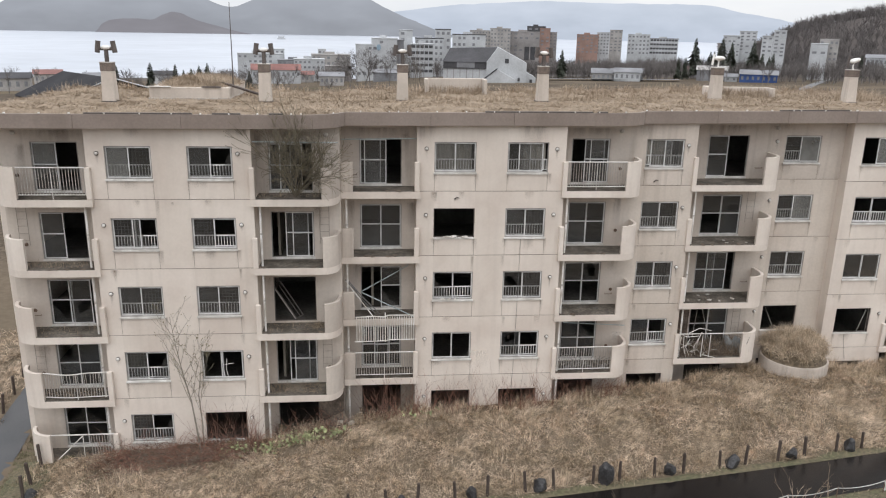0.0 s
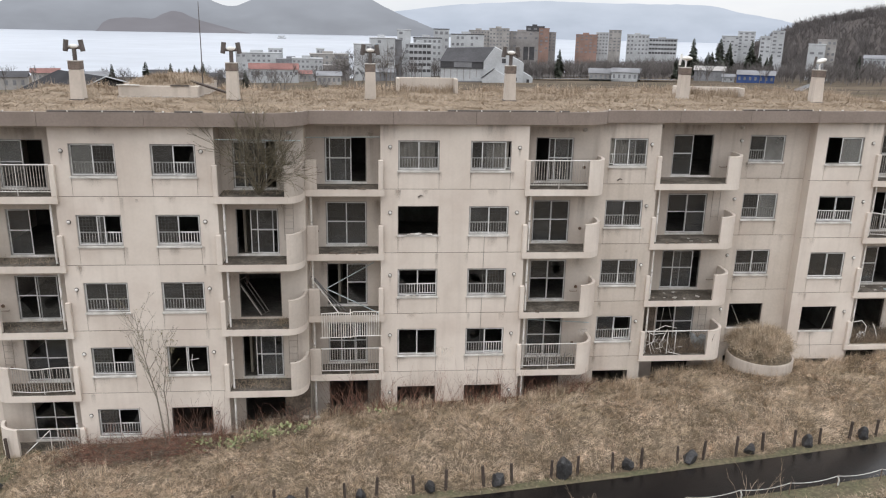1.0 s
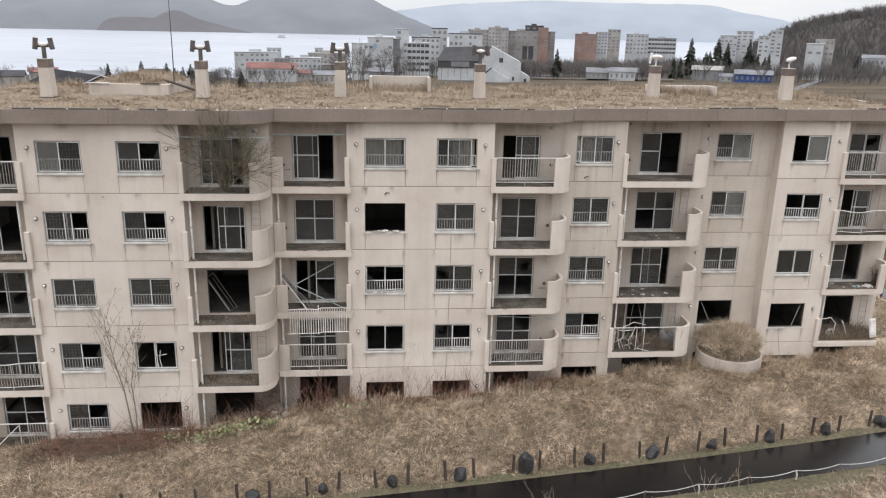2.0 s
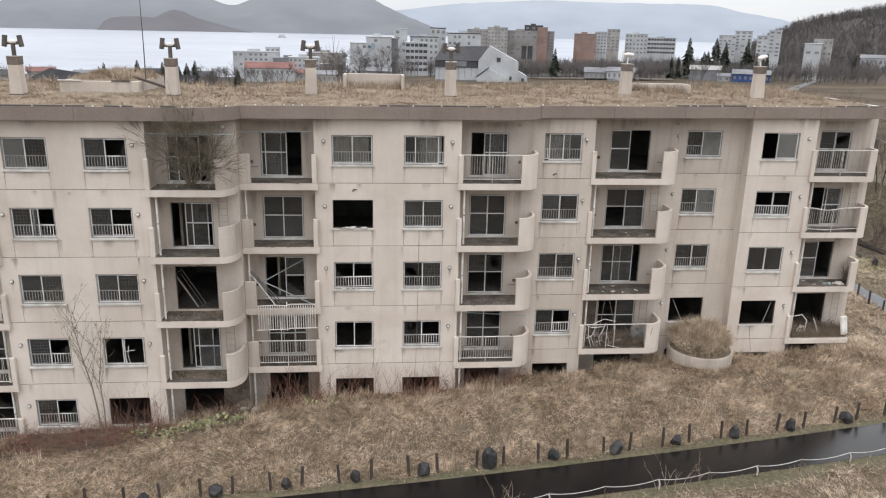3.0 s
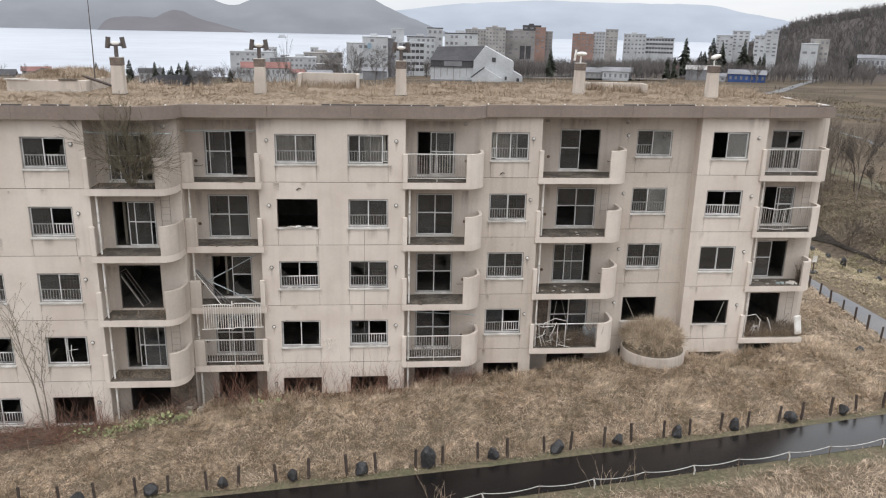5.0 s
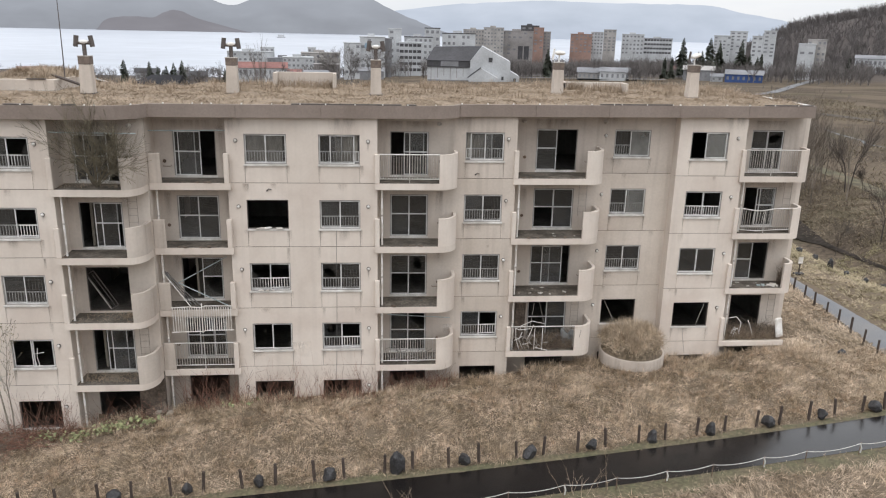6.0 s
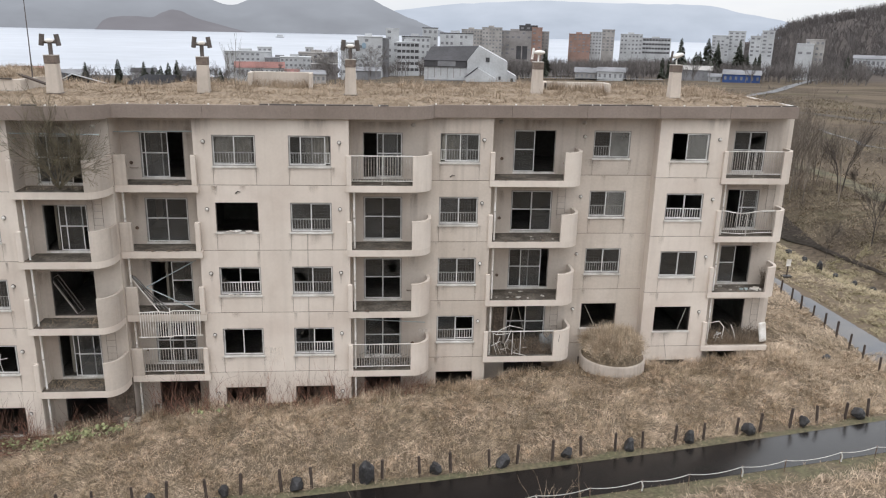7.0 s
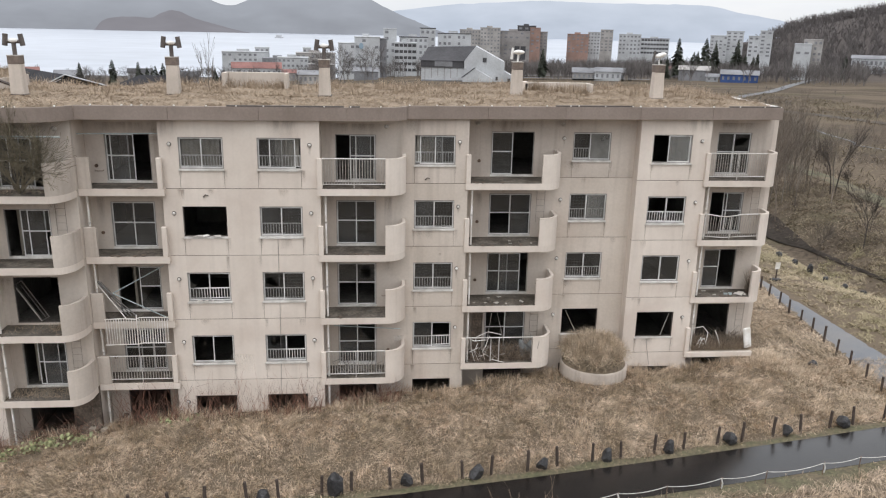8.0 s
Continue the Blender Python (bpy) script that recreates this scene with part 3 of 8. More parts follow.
def window(x0, x1, y, z, h, spec, bars, door=False, seed=0):
    """An aluminium sliding window: outer outer, sashes on two tracks, panes, a guard of bars behind the glass, and a sill.
    The spec lists the sashes as from-to:states in shares of the width; a door's sash has an upper and a lower pane."""
    w, bar = x1 - x0, 0.036
    if spec == "bare":
        outer = part("window", frame_bars(w, h, 0.03, 0.08), M_DARKMETAL, building, "bare window opening stripped of its sashes", at=(x0, y + 0.05, z))
    else:
        outer = part("window", cached(("window_frame", w, h), lambda: frame_bars(w, h, bar, 0.10), M_FRAME, 0.004), None, building, at=(x0, y + 0.02, z))
    if not door:
        part("sill", cached(("sill", w), lambda: boxes((-0.03, w + 0.03, -0.075, 0.02, -0.026, -0.003), (-0.03, w + 0.03, -0.075, -0.062, -0.075, -0.026)), M_SILL, 0.003), None, outer, "dull aluminium drip sill")
    elif spec != "bare":
        part("threshold", cached(("threshold", w), lambda: boxes((-0.02, w + 0.02, -0.05, 0.02, -0.055, 0.004), (0.0, w, -0.025, 0.02, 0.004, 0.03)), M_SILL, 0.003), None, outer, "dull aluminium door threshold")
    rail = h * 0.52 if door else None
    for k, piece in enumerate(spec.split() if spec != "bare" else []):
        ends, state = piece.split(":")
        a, c = (float(v) for v in ends.split("-"))
        sx, sw, sh = max(0.03, a * w - 0.015), min(c * w + 0.015, w - 0.03) - max(0.03, a * w - 0.015), h - 0.07
        at = Matrix.Translation((sx, 0.055 if k % 2 == 0 else 0.020, 0.035))
        part("sash", cached(("sash", round(sw, 3), round(sh, 3), rail), lambda: frame_bars(sw, sh, 0.042, 0.028, rail=rail), M_ALU, 0.003), None, outer, at=at)
        if door:
            pane(sw - 0.08, rail - 0.07, state[-1], seed * 4 + k, outer, at @ Matrix.Translation((0.04, 0.012, 0.04)))
            pane(sw - 0.08, sh - rail - 0.07, state[0], seed * 4 + k + 51, outer, at @ Matrix.Translation((0.04, 0.012, rail + 0.03)))
        else:
            pane(sw - 0.08, sh - 0.08, state, seed * 4 + k, outer, at @ Matrix.Translation((0.04, 0.012, 0.04)))
    if "c" in spec and not door:
        # a limp curtain left hanging behind part of the glass
        r = random.Random(seed)
        a, c = ((0.05, 0.55), (0.40, 0.95), (0.05, 0.90))[seed % 3]
        k = 30
        bm = bmesh.new()
        rows = []
        for z1, sway in ((h - 0.05, 0.0), (h * 0.5, 0.02), (0.07, 0.035)):
            rows.append([bm.verts.new((w * (a + (c - a) * i / k) + sway * math.sin(i * 0.4), 0.17 + 0.028 * math.sin(i * 1.55 + r.uniform(-0.4, 0.4)), z1 + (0.03 * math.sin(i * 0.5) if z1 < 0.1 else 0))) for i in range(k + 1)])
        for one, two in zip(rows, rows[1:]):
            for i in range(k):
                bm.faces.new((one[i], one[i + 1], two[i + 1], two[i]))
        part("curtain", bm, M_CURTAIN, outer, "limp dust-grey curtain behind the glass", smooth=True)
    if bars:
        def guard():
            bm = boxes((0.03, w - 0.03, 0.09, 0.115, 0.49, 0.535), (0.03, w - 0.03, 0.09, 0.115, 0.08, 0.115))
            k = 15
            for i in range(k):
                c = 0.06 + (w - 0.12) * i / (k - 1)
                box(bm, c - 0.012, c + 0.012, 0.093, 0.112, 0.115, 0.49)
            return bm
        part("guard_grille", cached(("guard", w, h), guard, M_GUARD), None, outer, "white metal guard grille inside the window", at=pose(0, 0, 0, 0, bars if isinstance(bars, float) else 0, 0))
    return outer


PAIR = "0-.5:{} .5-1:{}"
W = {   # column: for each storey from the top, the sashes and whether a guard grille stands behind them
    "K": ((PAIR.format("f", "w"), True), ("0-.5:w .45-.62:g .5-1:b", True), (PAIR.format("g", "w"), True), (PAIR.format("w", "b"), True), (PAIR.format("w", "b"), True)),
    "L": ((PAIR.format("g", "b"), True), (PAIR.format("w", "e"), True), (PAIR.format("g", "w"), 0.8), ("0-.5:e .46-.96:e", False), ("bare", False)),
    "A": ((PAIR.format("c", "g"), True), ("bare", False), (PAIR.format("b", "e"), -0.8), (PAIR.format("e", "e"), False), ("bare", False)),
    "B": (("0-.56:c .28-.86:c", True), (PAIR.format("g", "w"), True), (PAIR.format("h", "w"), True), (PAIR.format("h", "e"), True), ("bare", False)),
    "D": (("0.14-.68:c .5-1:c", True), (PAIR.format("g", "w"), True), (PAIR.format("g", "w"), True), (PAIR.format("g", "e"), -0.8), ("bare", False)),
    "F": (("0-.53:w .45-1:f", True), ("0-.53:w .45-1:f", True), (PAIR.format("w", "g"), True), ("bare", False)),
    "G": (("0.45-1:f .41-.95:f", False), (PAIR.format("e", "e"), 0.8), (PAIR.format("g", "g"), False), ("bare", False)),
}
COLUMN = {"K": (-12.19, -10.53, Y_KL), "L": (-9.27, -7.62, Y_KL), "A": (0.00, 1.68, Y_AB), "B": (2.95, 4.62, Y_AB), "D": (9.09, 10.77, Y_D), "F": (16.04, 17.72, Y_F), "G": (19.40, 21.14, Y_G)}
seed = 1
for col, states in W.items():
    a, c, y = COLUMN[col]
    for lev, (spec, bars) in zip(LEVEL[::-1], states):
        window(a, c, y, lev + SILL, HEAD - SILL, spec, bars, seed=seed)
        seed += 1
DOORS = {
    "B0": ((-15.18, -13.47, Y_B1), ("0-.52:fg", "0-.5:gg", "0-.5:hb .45-.93:gh", "0-.5:hg .5-1:gg", "0-.5:bh .5-1:be")),
    "B1": ((-6.46, -4.78, Y_B1), ("0-.5:gg .26-.76:gg", "0.34-.86:gg .5-1:he", "bare", "0.33-.8:he .45-1:hg", "bare")),
    "B2": ((-2.99, -1.27, Y_B2), ("0-.5:cc .12-.63:gg", "0-.5:gg .5-1:gg", "0.5-1:gb", "0-.4:gg .33-.7:gg .66-1:gg", "bare")),
    "B3": ((5.88, 7.52, Y_D), ("0.36-.87:cc .5-1:gg", "0-.5:gc .5-1:gc", "0-.5:ge .5-1:he", "0-.5:gg .5-1:bg", "bare")),
    "B4": ((12.46, 14.33, Y_F), ("0-.5:cc", "0-.5:ge .5-1:gg", "0-.5:cg .3-.8:gg", "0-.5:eb .5-1:gg")),
    "B5": ((22.72, 24.28, Y_B5), ("0-.5:gg .5-1:hg", "0.42-.94:gg .5-1:gg", "0-.5:gg", "bare")),
}
for (a, c, y), states in DOORS.values():
    for lev, spec in zip(LEVEL[::-1], states):
        window(a, c, y, lev + STEP, HEAD - STEP, spec, False, True, seed)
        seed += 1
# walls inside that show through the open doors and windows, coloured dark for indoor shade
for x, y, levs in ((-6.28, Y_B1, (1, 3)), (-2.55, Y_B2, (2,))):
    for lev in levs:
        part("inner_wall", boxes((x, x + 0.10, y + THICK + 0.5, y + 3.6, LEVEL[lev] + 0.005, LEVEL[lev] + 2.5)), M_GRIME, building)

# water stains below sills, joints and the roof edge
sr = random.Random(31)


def stain(x, y, top, wide, tall, material=M_STAIN):
    bm = bmesh.new()
    bm.faces.new([bm.verts.new(p) for p in ((-wide / 2, 0, -tall), (wide / 2, 0, -tall), (wide / 2, 0, 0), (-wide / 2, 0, 0))])
    part("water_stain", bm, material, building, at=(x, y - 0.004, top)).visible_shadow = False


for col, (a, c, y) in COLUMN.items():
    for lev, z in enumerate(LEVEL):
        if z == 0 and col in "FG":
            continue
        for x in (a, c):
            stain(x + sr.uniform(-0.02, 0.06), y, z + SILL - 0.03, sr.uniform(0.10, 0.26), sr.uniform(0.35, 0.74))
            if sr.random() < 0.45:
                stain(x + sr.uniform(-0.1, 0.1), y, z - 0.02, sr.uniform(0.10, 0.24), sr.uniform(0.3, 0.8))
        if sr.random() < 0.5:
            stain(sr.uniform(a, c), y, z + SILL - 0.03, sr.uniform(0.3, 0.9), sr.uniform(0.25, 0.6))
        if sr.random() < 0.35:
            stain(sr.uniform(a - 0.5, c + 0.5), y, z - 0.02, sr.uniform(0.2, 0.5), sr.uniform(0.2, 0.45), M_RUSTSTAIN)
    stain(sr.uniform(a - 0.6, c + 0.7), y, 13.49, sr.uniform(0.6, 1.4), sr.uniform(0.4, 0.9))
for (a, c, y), states in DOORS.values():
    for z in LEVEL[1:]:
        for x0, x1 in ((a - 0.55, a - 0.1), (c + 0.1, c + 0.5)):
            if sr.random() < 0.4:
                stain(sr.uniform(x0, x1), y, z + sr.uniform(1.9, 2.44), sr.uniform(0.3, 0.6), sr.uniform(0.8, 1.8))
        stain((a + c) / 2, y, z + 2.44, c - a + 0.8, sr.uniform(0.4, 0.6))


stain(1.98, Y_AB, 3.85, 1.0, 0.95, M_PATCH)
stain(8.5, Y_D, 4.1, 0.5, 0.5, M_PATCH)
for x, y, z in ((0.22, Y_AB, 4.72), (0.50, Y_AB, 4.40), (3.3, Y_AB, 4.5), (-9.9, Y_KL, 10.7), (10.2, Y_D, 7.8)):
    stain(x, y, z, 0.13, 0.16)
for x, y in ((-8.6, Y_KL), (-11.2, Y_KL), (1.1, Y_AB), (20.6, Y_G), (16.6, Y_F)):
    stain(x, y, LEVEL[4] - 0.02, 0.30, 0.28, M_RUSTSTAIN)


# ---- balconies ----
def balcony_plan(kind):
    """The front line of a balcony from west to east, with the stretch that its parapet follows."""
    if kind == "B0":
        return arc(-15.35, -0.75, 0.92, 0.90, 180, 270, 8), [(-12.70, -1.65)]
    if kind == "B1":
        return [(-4.38, -1.65)] + arc(-4.38, -0.75, 0.64, 0.90, -90, 0, 8)[1:] + [(-3.73, -0.452)], [(-7.04, -1.65)]
    if kind == "B3":
        return [(7.88, -0.15)] + arc(7.92, 0.75, 0.80, 0.90, -90, 0, 8) + [(8.72, Y_D)], [(5.22, -0.15)]
    if kind == "B4":
        return [(14.42, 1.10)] + arc(14.55, 1.95, 0.79, 0.85, -90, 0, 8) + [(15.34, Y_F)], [(11.22, 1.10)]
    return [(24.58, 1.92)] + arc(24.62, 2.62, 0.62, 0.70, -90, 0, 8) + [(25.24, Y_B5)], [(21.80, 1.92)]


def railing(parent, x0, x1, y, z, top=1.17, sag=0.0, bars=True, foot=True, label="white metal balcony railing", gaps=(), seed=0):
    r = random.Random(seed)
    n = max(6, round((x1 - x0) / 0.11))

    def bend(f):
        return -sag * (0.5 - 0.5 * math.cos(2 * math.pi * min(1, f * 1.35))) if f < 0.74 else 0.0
    rail = None
    for name, h, rad in (("railing", top, 0.028), ("bottom_rail", 0.16, 0.020)):
        bm = bmesh.new()
        tube(bm, [(x0 + (x1 - x0) * i / 14, y - (sag * 0.8 * math.sin(math.pi * i / 14) if sag else 0), z + h + bend(i / 14) * (1 if h > 0.5 else 0.4)) for i in range(15)], rad, 6)
        if rail is None:
            rail = part(name, bm, M_SILL, parent, label)
        elif foot:
            part(name, bm, M_SILL, rail)
        else:
            bm.free()
    if bars:
        for i in range(n + 1):
            f = i / n
            if any(a <= f <= c for a, c in gaps):
                continue
            px = x0 + 0.04 + (x1 - x0 - 0.08) * f
            lean = r.uniform(-0.03, 0.03) * (2 if sag else 0.2)
            bm = bmesh.new()
            tube(bm, [(px, y, z + 0.16), (px + lean, y - (sag * 0.8 * math.sin(math.pi * f) if sag else 0), z + top + bend(f))], 0.012, 4, ends=False)
            part("baluster", bm, M_RAIL, rail)
    bm = bmesh.new()
    tube(bm, [((x0 + x1) / 2, y, z), ((x0 + x1) / 2, y, z + top + bend(0.5))], 0.018, 5)
    part("rail_post", bm, M_SILL, rail)
    return rail


def balcony(kind, back, lev, rail=None):
    curve, straight = balcony_plan(kind)
    z = LEVEL[lev]
    # floor slab with a painted edge
    if kind == "B0":
        line = curve + straight
        closing = [(-12.70, Y_KL - 0.004), (-12.85, Y_KL - 0.004), (-12.85, back - 0.004), (X_WEST, back - 0.004)]
        closing[-1] = (-16.27, back - 0.004)
    elif kind == "B1":
        line = straight + curve
        closing = [(-3.72, back - 0.004), (-6.93, back - 0.004), (-6.93, Y_KL - 0.004), (-7.04, Y_KL - 0.004)]
    else:
        line = straight + curve
        x_side = {"B3": 5.33, "B4": 11.31, "B5": 21.95}[kind]
        y_side = {"B3": Y_AB, "B4": Y_D, "B5": Y_G}[kind]
        line = line[:-1] + [(line[-1][0], back - 0.004)]
        closing = [(x_side, back - 0.004), (x_side, y_side - 0.004), (straight[0][0], y_side - 0.004)]
    bm = bmesh.new()
    prism(bm, line + closing, z - 0.25, z + 0.02)
    bal = part("balcony", bm, M_PAINT, building)
    bm = bmesh.new()
    cx = sum(p[0] for p in line + closing) / len(line + closing)
    cy = sum(p[1] for p in line + closing) / len(line + closing)
    prism(bm, [(cx + (px - cx) * 0.965, cy + (py - cy) * 0.93) for px, py in line + closing], z + 0.022, z + 0.045)
    part("balcony_floor", bm, M_SLAB, bal, "grimy concrete balcony floor with dead leaves")
    bm = bmesh.new()
    prism(bm, ribbon(curve, 0.13), z + 0.02, z + 1.22)
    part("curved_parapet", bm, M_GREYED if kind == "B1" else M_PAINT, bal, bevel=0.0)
    # thin post wall at the other end
    sx = straight[0][0]
    xa, xb = (sx - 0.20, sx) if kind == "B0" else (sx, sx + 0.20)
    part("end_parapet", boxes((xa, xb, straight[0][1], straight[0][1] + 0.16, z + 0.02, z + 1.22)), M_PAINT, bal, bevel=0.02)
    if rail is not None:
        if kind == "B0":
            xs = (-15.30, -12.90)
        else:
            xs = (straight[0][0] + 0.20, curve[0][0])
        railing(building, xs[0], xs[1], straight[0][1] + 0.08, z + 0.04, **rail)
    return bal


def balcony_b2(lev, rail=None):
    z = LEVEL[lev]
    line = [(-3.715, -0.26), (-0.56, -0.26), (-0.56, Y_AB - 0.004), (-0.71, Y_AB - 0.004), (-0.71, Y_B2 - 0.004), (-3.715, Y_B2 - 0.004)]
    bm = bmesh.new()
    prism(bm, line, z - 0.25, z + 0.02)
    bal = part("balcony", bm, M_PAINT, building)
    part("balcony_floor", boxes((-3.6, -0.76, -0.18, Y_B2 - 0.03, z + 0.022, z + 0.045)), M_SLAB, bal, "grimy concrete balcony floor with dead leaves")
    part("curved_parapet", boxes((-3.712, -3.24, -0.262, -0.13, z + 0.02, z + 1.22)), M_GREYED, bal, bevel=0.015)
    part("end_parapet", boxes((-0.80, -0.60, -0.262, -0.10, z + 0.02, z + 1.22)), M_PAINT, bal, bevel=0.02)
    if rail is not None:
        railing(building, -3.24, -0.80, -0.19, z + 0.04, **rail)
    return bal


for lev in range(5):
    balcony("B0", Y_B1, lev, {4: {}, 1: {"sag": 0.07, "label": "bent white metal balcony railing"}, 0: {"gaps": ((0.0, 0.62),), "foot": False, "label": "damaged white balcony railing with bars missing"}}.get(lev))
for lev in range(1, 5):
    balcony("B1", Y_B1, lev)
    balcony_b2(lev, {1: {}}.get(lev))
    balcony("B3", Y_D, lev, {4: {}, 1: {}}.get(lev))
    balcony("B4", Y_F, lev, {1: {"gaps": ((0.02, 0.97),), "foot": False, "label": "wrecked white balcony railing stripped of its bars"}}.get(lev))
    if lev > 1:
        balcony("B5", Y_B5, lev, {4: {}, 3: {"sag": 0.10, "label": "bent white metal balcony railing"}}.get(lev))
part("balcony_slab", boxes((21.80, 25.08, 1.92, Y_B5 - 0.004, LEVEL[1] - 0.25, LEVEL[1] + 0.02)), M_PAINT, building, "broken balcony floor slab under dead grass", bevel=0.02)
part("end_parapet", boxes((21.80, 22.0, 1.92, 2.08, LEVEL[1] + 0.02, LEVEL[1] + 1.22)), M_PAINT, building, bevel=0.02)

# drainpipes from storey to storey
for x, y, low in ((-13.10, -1.36, 0), (-6.72, -1.38, 0), (-3.52, -0.02, 0), (5.52, 0.06, 0), (11.52, 1.30, 1), (22.15, 2.15, 1)):
    for lev in range(low, 4):
        bm = bmesh.new()
        tube(bm, [(x, y, LEVEL[lev] + 0.05), (x, y, LEVEL[lev + 1] - 0.25)], 0.042, 8)
        pipe = part("drainpipe", bm, M_WHITE, building, "white plastic drainpipe")
        bm = bmesh.new()
        tube(bm, [(x, y, LEVEL[lev] + 1.3), (x, y, LEVEL[lev] + 1.37)], 0.052, 8)
        part("pipe_bracket", bm, M_RAIL, pipe)

# round vent caps beside the windows
bm = bmesh.new()
bmesh.ops.create_uvsphere(bm, u_segments=10, v_segments=6, radius=0.066, matrix=Matrix.Diagonal((1, 0.75, 1, 1)))
cap_mesh = mesh_of("vent_cap", bm, M_SILL, smooth=True)
bm = bmesh.new()
bmesh.ops.create_cone(bm, cap_ends=True, segments=12, radius1=0.075, radius2=0.06, depth=0.05, matrix=Matrix.Rotation(radians(90), 4, "X"))
ring_mesh = mesh_of("wall_vent", bm, M_RUST, smooth=False)
# dark disc behind each vent cap stands in for its shadow
bm = bmesh.new()
bmesh.ops.create_cone(bm, cap_ends=True, segments=14, radius1=0.084, radius2=0.084, depth=0.02, matrix=Matrix.Rotation(radians(90), 4, "X"))
shadow_ring_mesh = mesh_of("collar", bm, M_DARKMETAL)
for x, y in ((-12.45, Y_KL), (-7.42, Y_KL), (-0.32, Y_AB), (4.95, Y_AB), (10.93, Y_D), (15.62, Y_F), (21.56, Y_G)):
    for lev in range(5):
        if not (lev == 0 and x > 5):
            cap = part("vent_cap", cap_mesh, None, building, "round white vent cap", at=(x, y - 0.05, LEVEL[lev] + 1.72))
            part("collar", shadow_ring_mesh, None, cap, "dark ring in place of the cap shadow", at=(0, 0.036, 0))
            if (lev * 3 + int(x)) % 4 != 1:
                stain(x, y, LEVEL[lev] + 1.68, 0.10, 0.30 + 0.12 * (lev % 3))
for x, y in ((-15.75, Y_B1), (-4.30, Y_B1), (-3.36, Y_B2), (8.02, Y_D), (11.95, Y_F)):
    for lev in range(1, 5):
        part("wall_vent", ring_mesh, None, building, "rusty round wall vent", at=(x, y - 0.02, LEVEL[lev] + 0.72))


# escape ladders fixed to the balcony walls
def ladder(x, y, z, h=1.85, w=0.36):
    lad = None
    for s in (0, w):
        bm = bmesh.new()
        tube(bm, [(x + s, y - 0.05, z), (x + s, y - 0.05, z + h)], 0.009, 5)
        if lad is None:
            lad = part("escape_ladder", bm, M_LADDER, building, "thin weathered escape ladder fixed to the wall")
        else:
            part("ladder_rail", bm, M_LADDER, lad)
    for i in range(6):
        bm = bmesh.new()
        tube(bm, [(x, y - 0.05, z + 0.2 + i * 0.28), (x + w, y - 0.05, z + 0.2 + i * 0.28)], 0.006, 4)
        part("rung", bm, M_LADDER, lad)


for x, y, levs in ((-15.95, Y_B1, (3, 1)), (-4.55, Y_B1, (3, 1)), (14.55, Y_F, (3, 1)), (24.62, Y_B5, (3, 1))):
    for lev in levs:
        ladder(x, y, LEVEL[lev] + 0.7)

# small fittings on the walls
for x, y in ((-15.7, Y_B1), (-4.25, Y_B1), (7.95, Y_D), (11.85, Y_F), (15.55, Y_F)):
    bm = bmesh.new()
    bmesh.ops.create_uvsphere(bm, u_segments=10, v_segments=6, radius=0.10, matrix=Matrix.Translation((x, y - 0.06, 13.12)) @ Matrix.Diagonal((1.1, 0.7, 0.85, 1)))
    part("wall_lamp", bm, M_RAIL, building, "weathered round wall lamp", smooth=True)
for x, y, levs in ((-3.42, Y_B2, (4,)), (14.72, Y_F, (2, 4)), (-15.85, Y_B1, (2,)), (7.75, Y_D, (2,))):
    for lev in levs:
        bm = bmesh.new()
        z = LEVEL[lev] + 0.52
        tube(bm, [(x, y - 0.01, z + 0.04), (x, y - 0.05, z), (x + 0.32, y - 0.05, z), (x + 0.32, y - 0.01, z + 0.04)], 0.012, 5)
        part("wall_bar", bm, M_RUST, building, "short rusty bar on the wall")
for pts in (((3.62, -0.018, 8.80), (3.60, -0.018, 6.2), (3.56, -0.018, 3.4), (3.50, -0.018, 2.0)), ((19.95, 2.04, 3.40), (20.02, 2.03, 2.9), (20.18, 2.02, 2.1))):
    bm = bmesh.new()
    tube(bm, list(pts), 0.007, 5)
    part("hanging_cable", bm, M_LATTICE, building, "thin dark cable hanging down the wall")
for x, y, z in ((0.92, Y_AB, 10.52), (9.62, Y_D, 11.0)):
    bm = bmesh.new()
    tube(bm, [(x - 0.09, y - 0.02, z - 0.05), (x, y - 0.05, z + 0.04), (x + 0.11, y - 0.03, z)], 0.03, 6, taper=0.5)
    part("broken_bracket", bm, M_DARKMETAL, building, "broken dark bracket on the wall")

# ---- ground ----
def smooth(t):
    t = np.clip(t, 0, 1)
    return t * t * (3 - 2 * t)


def lane_z(x):
    return np.where(x > -3, 0.85 + 0.040 * (x - 2), 0.65 + 0.055 * (x + 3))


def lane_north(x):
    c = np.clip(x, -12, 32)
    return -6.87 + 0.0656 * c + 0.0015 * c * c + (x - c) * 0.15


def lane_south(x):
    c = np.clip(x, -12, 32)
    return -9.08 + 0.0838 * c + 0.00096 * c * c + (x - c) * 0.14


def front_y(x):
    return np.interp(x, [-16.6, -13.1, -7, -3.7, -0.7, 5.3, 8.7, 11.3, 15, 18.8, 22, 25.5], [-1.4, -1.47, -1.47, -0.4, 0.0, 0.0, 1.0, 1.0, 2.2, 2.1, 2.0, 2.3])


